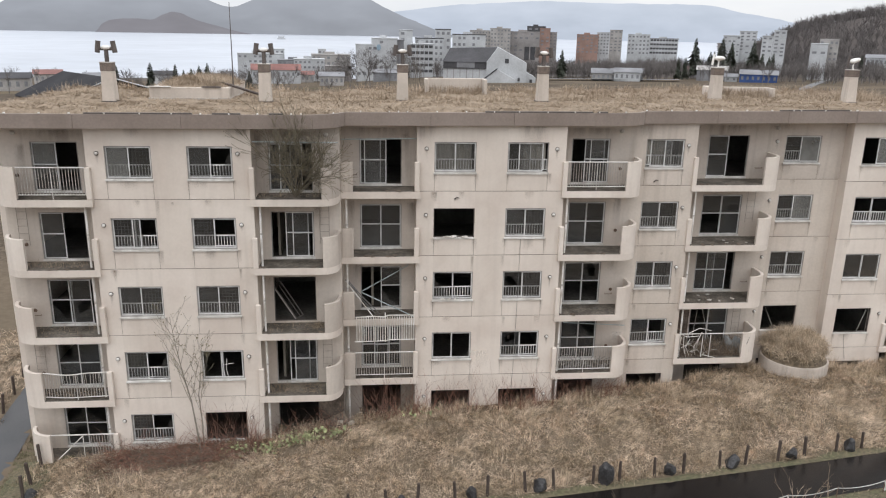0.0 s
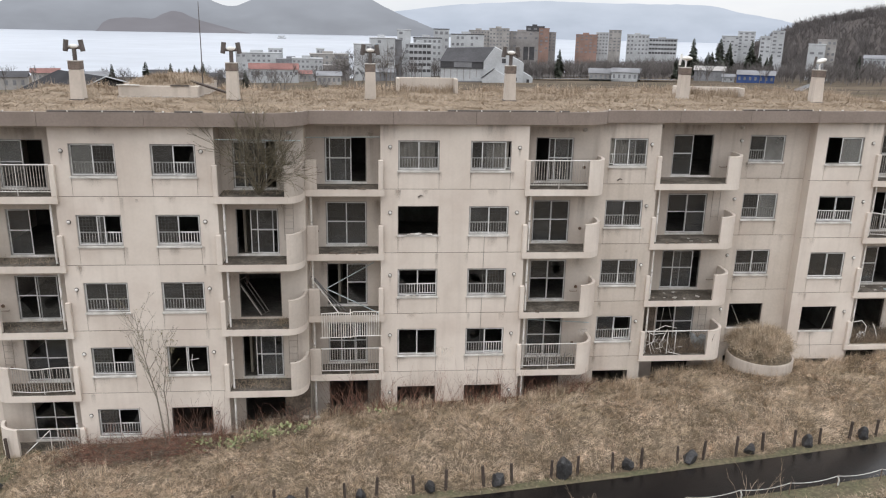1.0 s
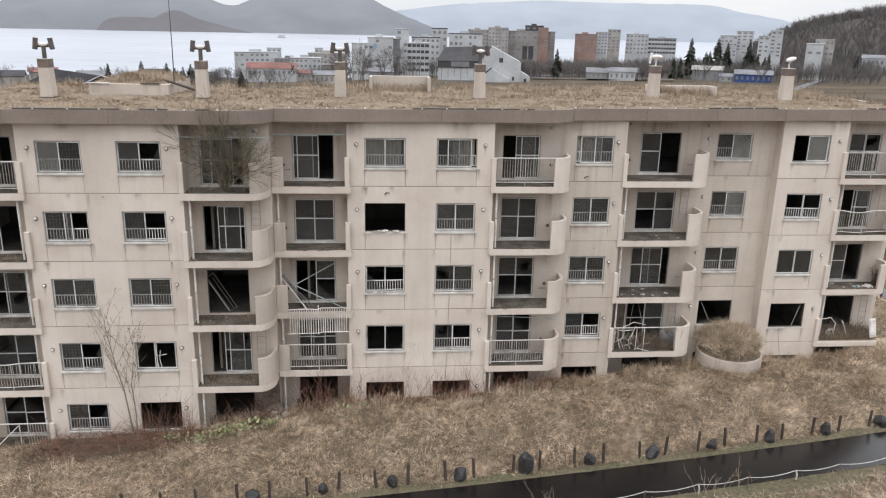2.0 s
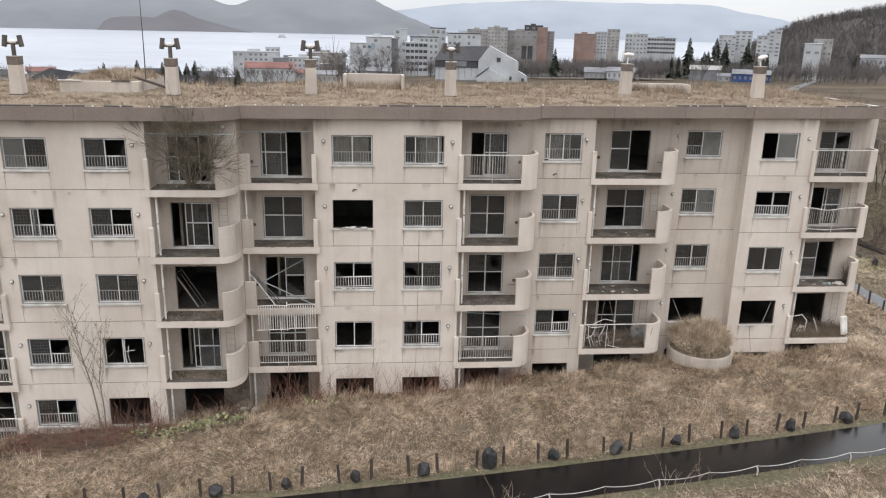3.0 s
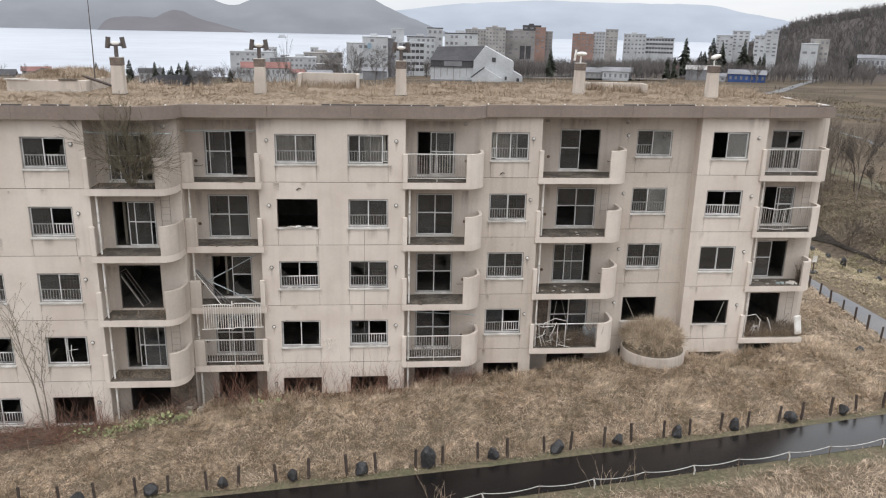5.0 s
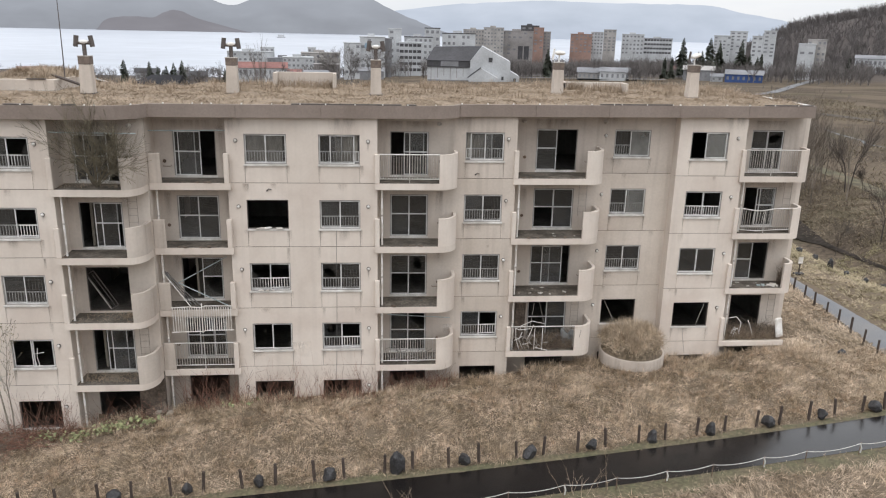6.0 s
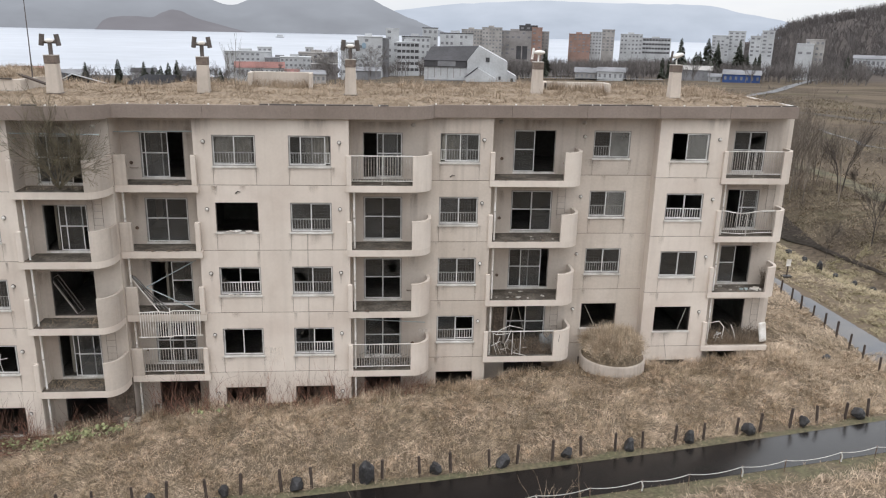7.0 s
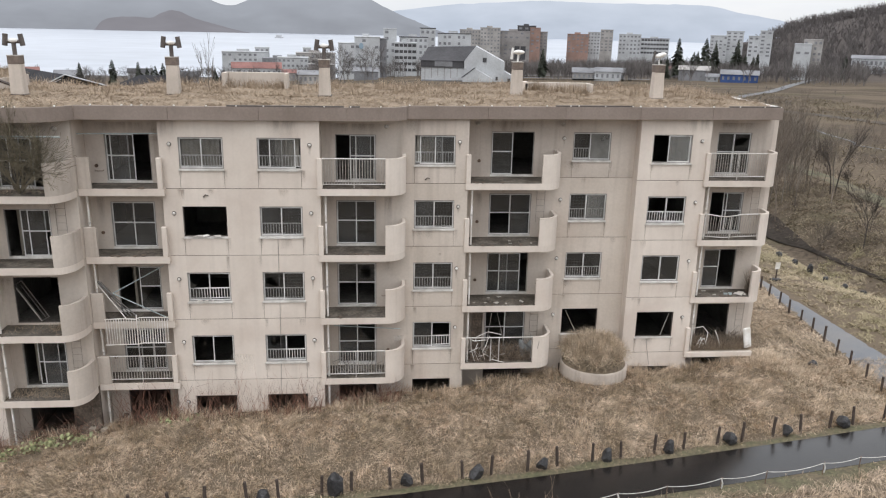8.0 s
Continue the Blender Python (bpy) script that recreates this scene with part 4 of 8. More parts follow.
def ground_z(x, y):
    """Height of the ground: a bank before the building, the lane at its foot, flat land that falls slowly to the lake, and a wooded rise in the east."""
    x, y = np.asarray(x, float), np.asarray(y, float)
    foot = np.interp(x, [-22, -17, -15.5, -13, -8, -3.7, 0, 4, 7, 10, 12, 17, 20, 21.8, 22.6, 25.5, 30], [-0.4, -0.3, -0.05, 0.40, 0.68, 0.95, 1.15, 1.30, 1.45, 1.45, 1.75, 1.85, 1.80, 1.85, 2.16, 2.20, 2.0])
    crest = np.interp(x, [-22, -17, -13, -8, -3, 1, 5, 12, 20, 26, 30], [-0.5, -0.3, 0.15, 0.75, 1.35, 1.65, 1.80, 1.95, 2.05, 2.05, 2.0])
    lane = lane_z(x)
    wall, edge = front_y(x), lane_north(x) + 0.22
    u = (wall - y) / np.maximum(wall - edge, 0.5)
    bank = np.where(u < 0.5, foot + (crest - foot) * smooth(u / 0.5), crest + (lane - crest) * smooth((u - 0.5) / 0.5))
    south = lane + 0.12 * smooth((lane_south(x) - 0.3 - y) / 2.0)
    near = np.where(y < edge, np.where(y < lane_south(x) - 0.3, south, lane), bank)
    behind = np.interp(x, [-25, -16, 0, 20, 30], [-0.5, -0.4, 0.6, 1.6, 1.95]) + 0 * y
    z = near + (behind - near) * smooth((y - wall - 0.2) / 1.5)
    inside = (x > X_WEST) & (x < X_EAST) & (y > wall + 0.25) & (y < 13)
    z = np.where(inside, -0.35, z)
    # east meadow
    z = z + (2.0 - z) * smooth((x - 26) / 3) * smooth((y + 4) / 4)
    # the long fall to the shore
    far = np.hypot(x - 5, y)
    shore = 640 + np.maximum(0, x + 60) * 0.5
    fall = np.clip((y - 45) / (shore - 45), 0, 1.15) ** 1.5
    z = z - 25.0 * fall
    z = z - 8 * smooth((-40 - y) / 300)
    # wooded rise
    bear = np.degrees(np.arctan2(x - 5, np.maximum(y + 30, 1.0)))
    z = z + np.interp(bear, [23.8, 25.2, 26.4, 27.5, 28.5, 29.5, 30.5, 32.8, 35.0, 40.0, 48.0], [0, 8, 20, 29, 35, 39, 42, 47, 51, 56, 60]) * smooth((far - 480) / 260) * smooth((y - 20) / 200)
    hollow = -2.6 * np.exp(-(((x - 42 - 0.05 * (y - 20)) / 4.0) ** 2)) * smooth((y - 8) / 10) * smooth((120 - y) / 40)
    z = z + hollow
    return z


def stretch_axis(lo, hi, step, far_lo, far_hi, grow=1.16):
    mid = list(np.arange(lo, hi + step / 2, step))
    s, out = step, []
    v = mid[-1]
    while v < far_hi:
        s *= grow
        v += s
        out.append(min(v, far_hi))
    s, low = step, []
    v = mid[0]
    while v > far_lo:
        s *= grow
        v -= s
        low.append(max(v, far_lo))
    return np.array(low[::-1] + mid + out)


gx, gy = stretch_axis(-24, 44, 0.5, -3500, 3500), stretch_axis(-14, 26, 0.5, -900, 4000)
XX, YY = np.meshgrid(gx, gy)
ZZ = ground_z(XX, YY)
near_mask = np.exp(-((np.hypot(XX - 8, YY) / 120) ** 2))
jit = np.random.RandomState(3)
clear = (YY < lane_north(XX) + 0.2) & (YY > lane_south(XX) - 0.2)
ZZ = ZZ + np.where(clear, 0, jit.normal(0, 0.035, XX.shape)) * near_mask
nx, ny = len(gx), len(gy)
idx = np.arange(nx * ny).reshape(ny, nx)
quads = np.stack([idx[:-1, :-1], idx[:-1, 1:], idx[1:, 1:], idx[1:, :-1]], -1).reshape(-1, 4)
ground = new("ground", soup("ground", np.stack([XX, YY, ZZ], -1).reshape(-1, 3), quads, M_GROUND, True))
tagged(ground, "ground covered with dead straw-coloured grass", "ground", kind="structure")


def strip(name, edge_a, edge_b, ts, lift, material, label, category):
    """A paved strip between two plan lines given as functions of t, a little above the ground."""
    verts, faces = [], []
    k = 5
    for t in ts:
        a, c = edge_a(t), edge_b(t)
        for i in range(k):
            f = i / (k - 1)
            px, py = a[0] + (c[0] - a[0]) * f, a[1] + (c[1] - a[1]) * f
            z = float(ground_z(px, py)) + lift + 0.03 * math.sin(math.pi * f)
            verts.append((px, py, z - (0.03 if i in (0, k - 1) else 0)))
    for r in range(len(ts) - 1):
        for i in range(k - 1):
            a = r * k + i
            faces.append((a, a + 1, a + k + 1, a + k))
    return tagged(new(name, soup(name, verts, faces, material, True)), label, category, kind="structure")


strip("verge", lambda t: (t, float(lane_north(t)) - 0.08), lambda t: (t, float(lane_north(t)) + 0.50 + 0.12 * math.sin(t * 1.3)), np.arange(-20, 34, 0.5), 0.02, M_VERGE, "strip of short green grass north of the lane", "verge")
strip("verge_south", lambda t: (t, float(lane_south(t)) - 1.05 - 0.2 * math.sin(t * 0.9)), lambda t: (t, float(lane_south(t)) + 0.08), np.arange(-20, 40, 0.5), 0.02, M_VERGE, "strip of short green grass south of the lane", "verge")
strip("road", lambda t: (t, float(lane_south(t))), lambda t: (t, float(lane_north(t))), np.arange(-30, 60, 1.0), 0.05, M_ASPHALT, "narrow lane of wet black asphalt", "road")


def east_x(y):
    return 30.2 + 0.105 * (y - 1)


strip("footpath", lambda t: (east_x(t), t), lambda t: (32.4 - 0.02 * (t - 1), t), np.arange(-4.2, 19, 0.8), 0.05, M_PATH, "damp pale asphalt footpath beside the meadow", "footpath")
strip("footpath_west", lambda t: (-19.3 + 0.16 * (t - 1.5) * -0.6, t), lambda t: (-17.6 + 0.16 * (t - 1.5) * -0.9, t), np.arange(-12, 7, 0.8), 0.05, M_WETPATH, "damp grey footpath beside the building", "footpath")

def along(line, half, side):
    """A plan line moved sideways by half its width, as a function of the distance along it."""
    pts = [Vector(p) for p in line]
    run = [0.0]
    for a, c in zip(pts, pts[1:]):
        run.append(run[-1] + (c - a).length)

    def at(t):
        x, y = np.interp(t, run, [p.x for p in pts]), np.interp(t, run, [p.y for p in pts])
        d = (pts[-1] - pts[0]).normalized()
        return float(x) - d.y * half * side, float(y) + d.x * half * side
    return at, run[-1]


def track(name, line, width, lift, material, label, category, step=2.0):
    one, length = along(line, width / 2, 1)
    two, _ = along(line, width / 2, -1)
    strip(name, one, two, np.arange(0, length + 0.01, step), lift, material, label, category)


M_FARGREEN = mat("green_meadow_path", (0.088, 0.085, 0.045), 0.95, grain=1.2, blotch=0.25, vary=0.35, tint=(0.115, 0.09, 0.055), bump=0.3)
M_DITCH = mat("dark_wet_ditch", (0.045, 0.036, 0.030), 0.95, grain=3, blotch=0.4, vary=0.4, tint=(0.03, 0.025, 0.02), bump=0.3, specular=0.1)
M_PALEROAD = mat("wet_pale_lane", (0.215, 0.213, 0.215), 0.85, grain=2, blotch=0.2, vary=0.3, tint=(0.115, 0.112, 0.112), bump=0.05, specular=0.08)
M_DIRTLANE = mat("damp_dirt_lane", (0.10, 0.084, 0.069), 0.9, grain=1.5, blotch=0.2, vary=0.3, tint=(0.08, 0.067, 0.055), bump=0.0, specular=0.1)
track("footpath_grass", [(54.2, 26.0), (55.4, 36.5), (56.1, 41.5), (57.0, 47.0), (57.6, 53.0), (57.2, 58.0)], 2.3, 0.16, M_FARGREEN, "strip of mown green grass through the rough meadow", "path")
strip("ditch", lambda t: (float(np.interp(t, [20, 24, 28, 29.6, 32, 34.5, 38, 42], [44.1, 43.9, 43.8, 43.7, 43.1, 42.9, 43.2, 43.6])), t), lambda t: (float(np.interp(t, [20, 24, 28, 29.6, 32, 34.5, 38, 42], [44.35, 44.3, 44.2, 44.25, 44.7, 45.1, 45.7, 45.6])), t), np.arange(14, 42, 0.7), 0.14, M_DITCH, "dark wet drainage ditch in the meadow", "ditch")
track("brook", [(84.5, 98.0), (82.5, 91.6), (80.8, 81.3), (78.5, 77.0), (80.5, 70.0)], 0.6, 0.12, M_PALEROAD, "pale wet gully in the rough meadow", "ditch")
track("road_meadow", [(110.0, 90.0), (107.0, 107.0), (104.5, 118.0), (103.0, 128.0), (99.0, 140.0)], 4.5, 0.15, M_DIRTLANE, "dark wet lane through the meadow", "road")
track("road_far", [(112.0, 186.0), (123.0, 201.0), (140.0, 221.0), (156.0, 244.0), (186.0, 289.0), (234.0, 359.0), (280.0, 419.0), (310.0, 455.0)], 3.6, 0.22, M_PALEROAD, "pale wet road leading to the town", "road", 6.0)

track("road_car_park", [(62.0, 353.0), (88.0, 344.0), (118.0, 336.0), (146.0, 331.0)], 12.0, 0.9, M_PALEROAD, "wet grey car park before the houses", "car park", 5.0)
track("road_town", [(80.0, 396.0), (117.0, 418.0), (143.0, 437.0)], 10.0, 0.9, M_PALEROAD, "wet grey street of the town", "road", 5.0)
strip("verge_path", lambda t: (-17.65 - 0.144 * (t - 1.5), t), lambda t: (-15.5 - 0.144 * (t - 1.5) + (0.5 if t > -2 else 0.0), t), np.arange(-12, -1.2, 0.6), 0.02, M_VERGE, "strip of short green grass beside the footpath", "verge")
# ---- the lake and what lies beyond it ----
# the pale base colour carries part of the sky's reflection
M_LAKE = mat("calm_lake_water", (0.34, 0.36, 0.40), 0.35, grain=0.02, blotch=0.002, vary=0.1, tint=(0.40, 0.42, 0.46), bump=0.0, specular=0.35)
lake = new("water", soup("water", [(-4700, 300, -22), (4700, 300, -22), (4700, 4800, -22), (-4700, 4800, -22)], [(0, 1, 2, 3)], M_LAKE))
tagged(lake, "pale calm lake under an overcast sky", "lake", kind="structure")

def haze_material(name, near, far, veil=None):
    """Far land seen through air: haze painted as a dull emissive colour on a wooded slope."""
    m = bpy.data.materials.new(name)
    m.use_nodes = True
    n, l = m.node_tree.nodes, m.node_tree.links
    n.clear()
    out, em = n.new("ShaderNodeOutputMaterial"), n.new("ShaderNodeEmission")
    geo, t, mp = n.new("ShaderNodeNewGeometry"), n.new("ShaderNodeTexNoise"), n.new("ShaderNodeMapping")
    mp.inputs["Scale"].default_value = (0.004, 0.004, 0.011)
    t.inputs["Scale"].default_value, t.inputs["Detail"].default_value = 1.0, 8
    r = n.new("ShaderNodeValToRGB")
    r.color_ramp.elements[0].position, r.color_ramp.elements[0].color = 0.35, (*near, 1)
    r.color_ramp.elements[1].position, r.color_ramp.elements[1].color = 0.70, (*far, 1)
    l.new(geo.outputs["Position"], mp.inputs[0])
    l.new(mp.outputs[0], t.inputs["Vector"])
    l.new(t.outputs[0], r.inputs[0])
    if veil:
        # painted cloud fade: paler towards the summit
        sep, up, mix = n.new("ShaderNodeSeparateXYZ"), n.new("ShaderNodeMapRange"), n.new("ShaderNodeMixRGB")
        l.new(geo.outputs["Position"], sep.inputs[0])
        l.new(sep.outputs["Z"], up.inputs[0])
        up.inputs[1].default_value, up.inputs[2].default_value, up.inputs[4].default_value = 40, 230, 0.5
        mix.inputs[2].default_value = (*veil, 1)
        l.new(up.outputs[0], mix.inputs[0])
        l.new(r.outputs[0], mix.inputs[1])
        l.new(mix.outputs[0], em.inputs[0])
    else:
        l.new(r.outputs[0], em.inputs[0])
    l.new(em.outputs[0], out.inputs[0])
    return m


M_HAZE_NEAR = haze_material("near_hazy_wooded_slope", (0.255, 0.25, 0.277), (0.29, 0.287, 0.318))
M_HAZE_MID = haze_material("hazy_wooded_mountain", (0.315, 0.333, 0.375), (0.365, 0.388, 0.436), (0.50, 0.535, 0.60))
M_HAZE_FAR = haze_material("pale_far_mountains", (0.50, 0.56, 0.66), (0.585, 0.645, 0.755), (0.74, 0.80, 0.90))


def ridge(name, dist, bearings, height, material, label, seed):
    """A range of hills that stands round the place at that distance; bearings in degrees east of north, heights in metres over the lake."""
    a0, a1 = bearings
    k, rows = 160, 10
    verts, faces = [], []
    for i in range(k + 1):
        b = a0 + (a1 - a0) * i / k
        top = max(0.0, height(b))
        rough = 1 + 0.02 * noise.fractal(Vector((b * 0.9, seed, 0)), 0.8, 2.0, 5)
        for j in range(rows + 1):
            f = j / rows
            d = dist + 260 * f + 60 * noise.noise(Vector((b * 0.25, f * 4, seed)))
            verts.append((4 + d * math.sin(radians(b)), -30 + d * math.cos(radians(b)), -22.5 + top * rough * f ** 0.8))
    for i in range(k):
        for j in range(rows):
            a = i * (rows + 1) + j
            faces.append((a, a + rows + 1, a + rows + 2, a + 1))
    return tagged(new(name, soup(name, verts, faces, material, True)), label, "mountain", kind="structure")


def profile(points, soft=0.5):
    """A skyline through bearing and height pairs, rounded between them."""
    bs, hs = zip(*points)

    def height(b):
        return sum(float(np.interp(b + d, bs, hs)) for d in (-soft, -soft / 2, 0, soft / 2, soft)) / 5
    return height


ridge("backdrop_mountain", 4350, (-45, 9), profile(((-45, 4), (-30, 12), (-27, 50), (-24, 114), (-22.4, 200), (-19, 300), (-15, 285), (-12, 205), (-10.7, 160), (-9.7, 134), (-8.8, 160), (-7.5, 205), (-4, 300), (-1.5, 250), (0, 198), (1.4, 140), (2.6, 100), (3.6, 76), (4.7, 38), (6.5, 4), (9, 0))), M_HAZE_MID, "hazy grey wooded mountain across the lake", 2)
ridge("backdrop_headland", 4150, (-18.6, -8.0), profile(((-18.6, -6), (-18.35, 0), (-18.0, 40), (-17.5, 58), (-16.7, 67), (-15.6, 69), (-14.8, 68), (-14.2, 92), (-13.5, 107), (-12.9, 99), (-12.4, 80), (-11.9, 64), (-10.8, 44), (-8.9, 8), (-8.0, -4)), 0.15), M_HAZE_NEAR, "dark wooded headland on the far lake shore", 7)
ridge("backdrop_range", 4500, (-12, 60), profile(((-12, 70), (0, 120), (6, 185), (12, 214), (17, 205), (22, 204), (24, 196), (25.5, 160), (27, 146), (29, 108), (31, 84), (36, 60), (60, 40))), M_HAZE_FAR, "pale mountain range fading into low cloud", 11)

# ---- the town by the lake ----
# most town colours are greyed or lightened to hold the haze
M_T_WHITE = mat("town_white_render", (0.50, 0.51, 0.52), 0.85, grain=1.5, blotch=0.12, vary=0.08, tint=(0.40, 0.405, 0.41), bump=0, specular=0.15)
M_T_BEIGE = mat("town_beige_render", (0.40, 0.38, 0.36), 0.85, grain=1.5, blotch=0.12, vary=0.08, bump=0, specular=0.15)
M_T_TAUPE = mat("town_taupe_tile", (0.315, 0.295, 0.285), 0.8, grain=1.5, blotch=0.12, vary=0.08, bump=0, specular=0.15)
M_T_GREY = mat("town_grey_sheet", (0.25, 0.25, 0.26), 0.8, grain=1.5, blotch=0.12, vary=0.1, bump=0, specular=0.1)
M_T_DARK = mat("town_dark_sheet", (0.092, 0.09, 0.094), 0.8, grain=1.5, blotch=0.12, vary=0.1, bump=0, specular=0.05)
M_T_BLACK = mat("town_black_timber", (0.035, 0.033, 0.033), 0.9, grain=1.5, blotch=0.3, vary=0.2, bump=0)
M_T_RUST = mat("town_terracotta_tile", (0.31, 0.205, 0.17), 0.8, grain=1.5, blotch=0.12, vary=0.1, bump=0, specular=0.15)
M_T_RED = mat("town_red_roof", (0.25, 0.125, 0.11), 0.9, grain=1.5, blotch=0.2, vary=0.1, bump=0)
M_T_BLUE = mat("town_blue_sheet", (0.04, 0.085, 0.25), 0.6, grain=1.5, blotch=0.2, vary=0.1, bump=0)
M_T_GLASS = mat("town_window_glass", (0.22, 0.22, 0.232), 0.6, grain=1.0, blotch=0.2, vary=0.2, bump=0)

M_T_SIGN = mat("town_blue_sign", (0.30, 0.40, 0.48), 0.7, grain=1.5, blotch=0.3, vary=0.1, bump=0)

LOOKS = {"town_white_render": "white", "town_beige_render": "beige", "town_taupe_tile": "taupe", "town_grey_sheet": "grey", "town_dark_sheet": "dark", "town_terracotta_tile": "terracotta"}
PANE_MESH = {}


gaps = random.Random(71)


def town_block(x, y, top, w, d, rot, material, floors, cols, low=None, roof=None, skip=0.0, bands=False, cap=None):
    """A block of the lakeside town: body, parapet or sheet roof, roof hut, and its rows of windows or open galleries."""
    base = float(ground_z(x, y))
    base = min(base, low if low is not None else base)
    h = top - base
    m = Matrix.Translation((x, y, base)) @ pose(0, 0, 0, 0, 0, rot)
    look_word = LOOKS[material.name]
    thing = empty("town_building", m, f"{look_word} {'hotel block' if floors > 4 else 'low building'} of the lakeside town, {floors} rows of windows", "building", "lakeside town buildings")
    part("wall", boxes((-w / 2, w / 2, 0, d, -6, h)), material, thing)
    if roof:
        bm = bmesh.new()
        a = [bm.verts.new(p) for p in ((-w / 2 - 0.6, -0.6, h), (w / 2 + 0.6, -0.6, h), (w / 2 + 0.6, d + 0.6, h), (-w / 2 - 0.6, d + 0.6, h), (-w / 2 - 0.6, d / 2, h + d * 0.22), (w / 2 + 0.6, d / 2, h + d * 0.22))]
        for f in ((0, 1, 5, 4), (2, 3, 4, 5), (0, 4, 3), (1, 2, 5), (3, 2, 1, 0)):
            bm.faces.new([a[i] for i in f])
        part("roof", bm, roof, thing)
    else:
        part("roof", boxes((-w / 2 - 0.25, w / 2 + 0.25, -0.25, d + 0.25, h, h + 0.5)), cap or material, thing, bevel=0.1)
        if w > 12:
            part("roof_hut", boxes((-w * 0.18, w * 0.10, d * 0.3, d * 0.7, h + 0.5, h + 1.9)), material, thing)
    seen_h = top - (low if low is not None else base)
    fh = seen_h / max(floors, 1)
    if bands:
        # galleries behind white parapets: dark bands stand for their shaded recess
        for f in range(floors):
            part("gallery", boxes((-w * 0.47, w * 0.47, -0.06, 0.25, h - fh * (f + 1) + fh * 0.42, h - fh * f - fh * 0.12)), M_T_DARK, thing)
            for c in range(1, cols):
                part("pier", boxes((-w * 0.47 + w * 0.94 * c / cols - 0.22, -w * 0.47 + w * 0.94 * c / cols + 0.22, -0.10, 0.2, h - fh * (f + 1) + fh * 0.42, h - fh * f - fh * 0.12)), material, thing)
        return thing
    ww, wh = w / cols * 0.52, fh * 0.42
    key = (round(ww, 2), round(wh, 2))
    if key not in PANE_MESH:
        PANE_MESH[key] = mesh_of("window", boxes((-ww / 2, ww / 2, -0.06, 0.25, 0, wh)), M_T_GLASS)
    for f in range(floors):
        for c in range(cols):
            if gaps.random() >= skip:
                part("window", PANE_MESH[key], None, thing, at=(-w / 2 + w * (c + 0.5) / cols, 0, h - fh * (f + 1) + fh * 0.3))
    return thing


# along the shore
town_block(-72, 480, 0.3, 28.2, 14.0, 9, M_T_WHITE, 3, 9, -8.8, skip=0.2)
town_block(-62, 486, 3.0, 9.0, 10.0, 8, M_T_WHITE, 1, 3, 0.3)
town_block(-50, 470, -3.0, 20.0, 12.0, 6, M_T_GREY, 2, 7, -10.1, skip=0.2)
town_block(-103, 802, -22.8, 49.9, 12.0, 8, M_T_WHITE, 1, 8, -31.4, roof=M_T_RED)
town_block(-38.3, 440, -1.2, 17.8, 12.0, 5, M_T_WHITE, 3, 7, -10.0, skip=0.15)
town_block(-27, 470, 0.6, 24.3, 14.0, 4, M_T_BEIGE, 3, 8, -9.5, skip=0.35)
town_block(-33, 478, 3.6, 5.0, 8.0, 4, M_T_WHITE, 1, 2, 0.6)
town_block(-21, 430, -4.5, 15.0, 10.0, 3, M_T_TAUPE, 2, 5, -11.0, skip=0.3)
# the white hotel with its gallery wing and towers
town_block(-5.5, 400, 8.5, 9.1, 16.0, 2, M_T_WHITE, 6, 3, -11.6, skip=0.55)
sign_hotel = town_block(5.4, 404, 11.8, 13.8, 16.0, 1, M_T_WHITE, 7, 4, -11.7, skip=0.6)
bm = bmesh.new()
bmesh.ops.create_cone(bm, cap_ends=True, segments=20, radius1=1.5, radius2=1.5, depth=0.3, matrix=Matrix.Translation((-3.2, -0.2, 19.0)) @ Matrix.Rotation(radians(90), 4, "X") @ Matrix.Diagonal((0.8, 1.1, 1, 1)))
part("sign_disc", bm, M_T_SIGN, sign_hotel, "pale blue oval sign on the wall")
town_block(13.9, 408, 11.0, 4.4, 12.0, 0, M_T_GREY, 5, 2, -4.0)
town_block(27.0, 420, 8.9, 12.9, 14.0, -2, M_T_WHITE, 5, 5, -8.0, bands=True)
town_block(18.7, 440, 16.4, 7.7, 10.0, -1, M_T_WHITE, 5, 2, -1.1, skip=0.6)
town_block(33.0, 446, 11.9, 17.0, 12.0, -3, M_T_WHITE, 4, 6, -2.0, skip=0.2, cap=M_T_DARK)
town_block(41.7, 450, 17.2, 9.3, 10.0, -4, M_T_WHITE, 3, 3, 4.9, skip=0.5, cap=M_T_DARK)
town_block(60, 470, 14.3, 21.0, 12.0, -6, M_T_WHITE, 2, 7, 6.4, skip=0.3, cap=M_T_DARK)
# the large hotels farther east
town_block(97, 684, 17.0, 19.0, 18.0, -7, M_T_BEIGE, 6, 7, -2.7, skip=0.1)
town_block(114, 676, 19.0, 18.0, 18.0, -8, M_T_BEIGE, 7, 6, -2.7, skip=0.1)
taupe = town_block(138.2, 690, 16.6, 29.5, 22.0, -11, M_T_TAUPE, 6, 6, -5.0, skip=0.5)
# the deep entrance opening is a dark box, its shade in the colour
part("entrance_bay", boxes((1.0, 11.0, -0.3, 0.4, 12.0, 24.0)), M_T_DARK, taupe)
part("bay_pillar", boxes((5.4, 6.4, -0.5, 0.2, 12.0, 24.0)), M_T_TAUPE, taupe)
town_block(157.0, 686, 19.9, 9.4, 14.0, -12, M_T_RUST, 7, 2, -2.1, skip=0.4)
town_block(152, 702, 21.6, 17.1, 16.0, -12, M_T_DARK, 1, 3, 17.3)
town_block(167.6, 700, 16.5, 7.5, 14.0, -13, M_T_TAUPE, 6, 2, -0.8)
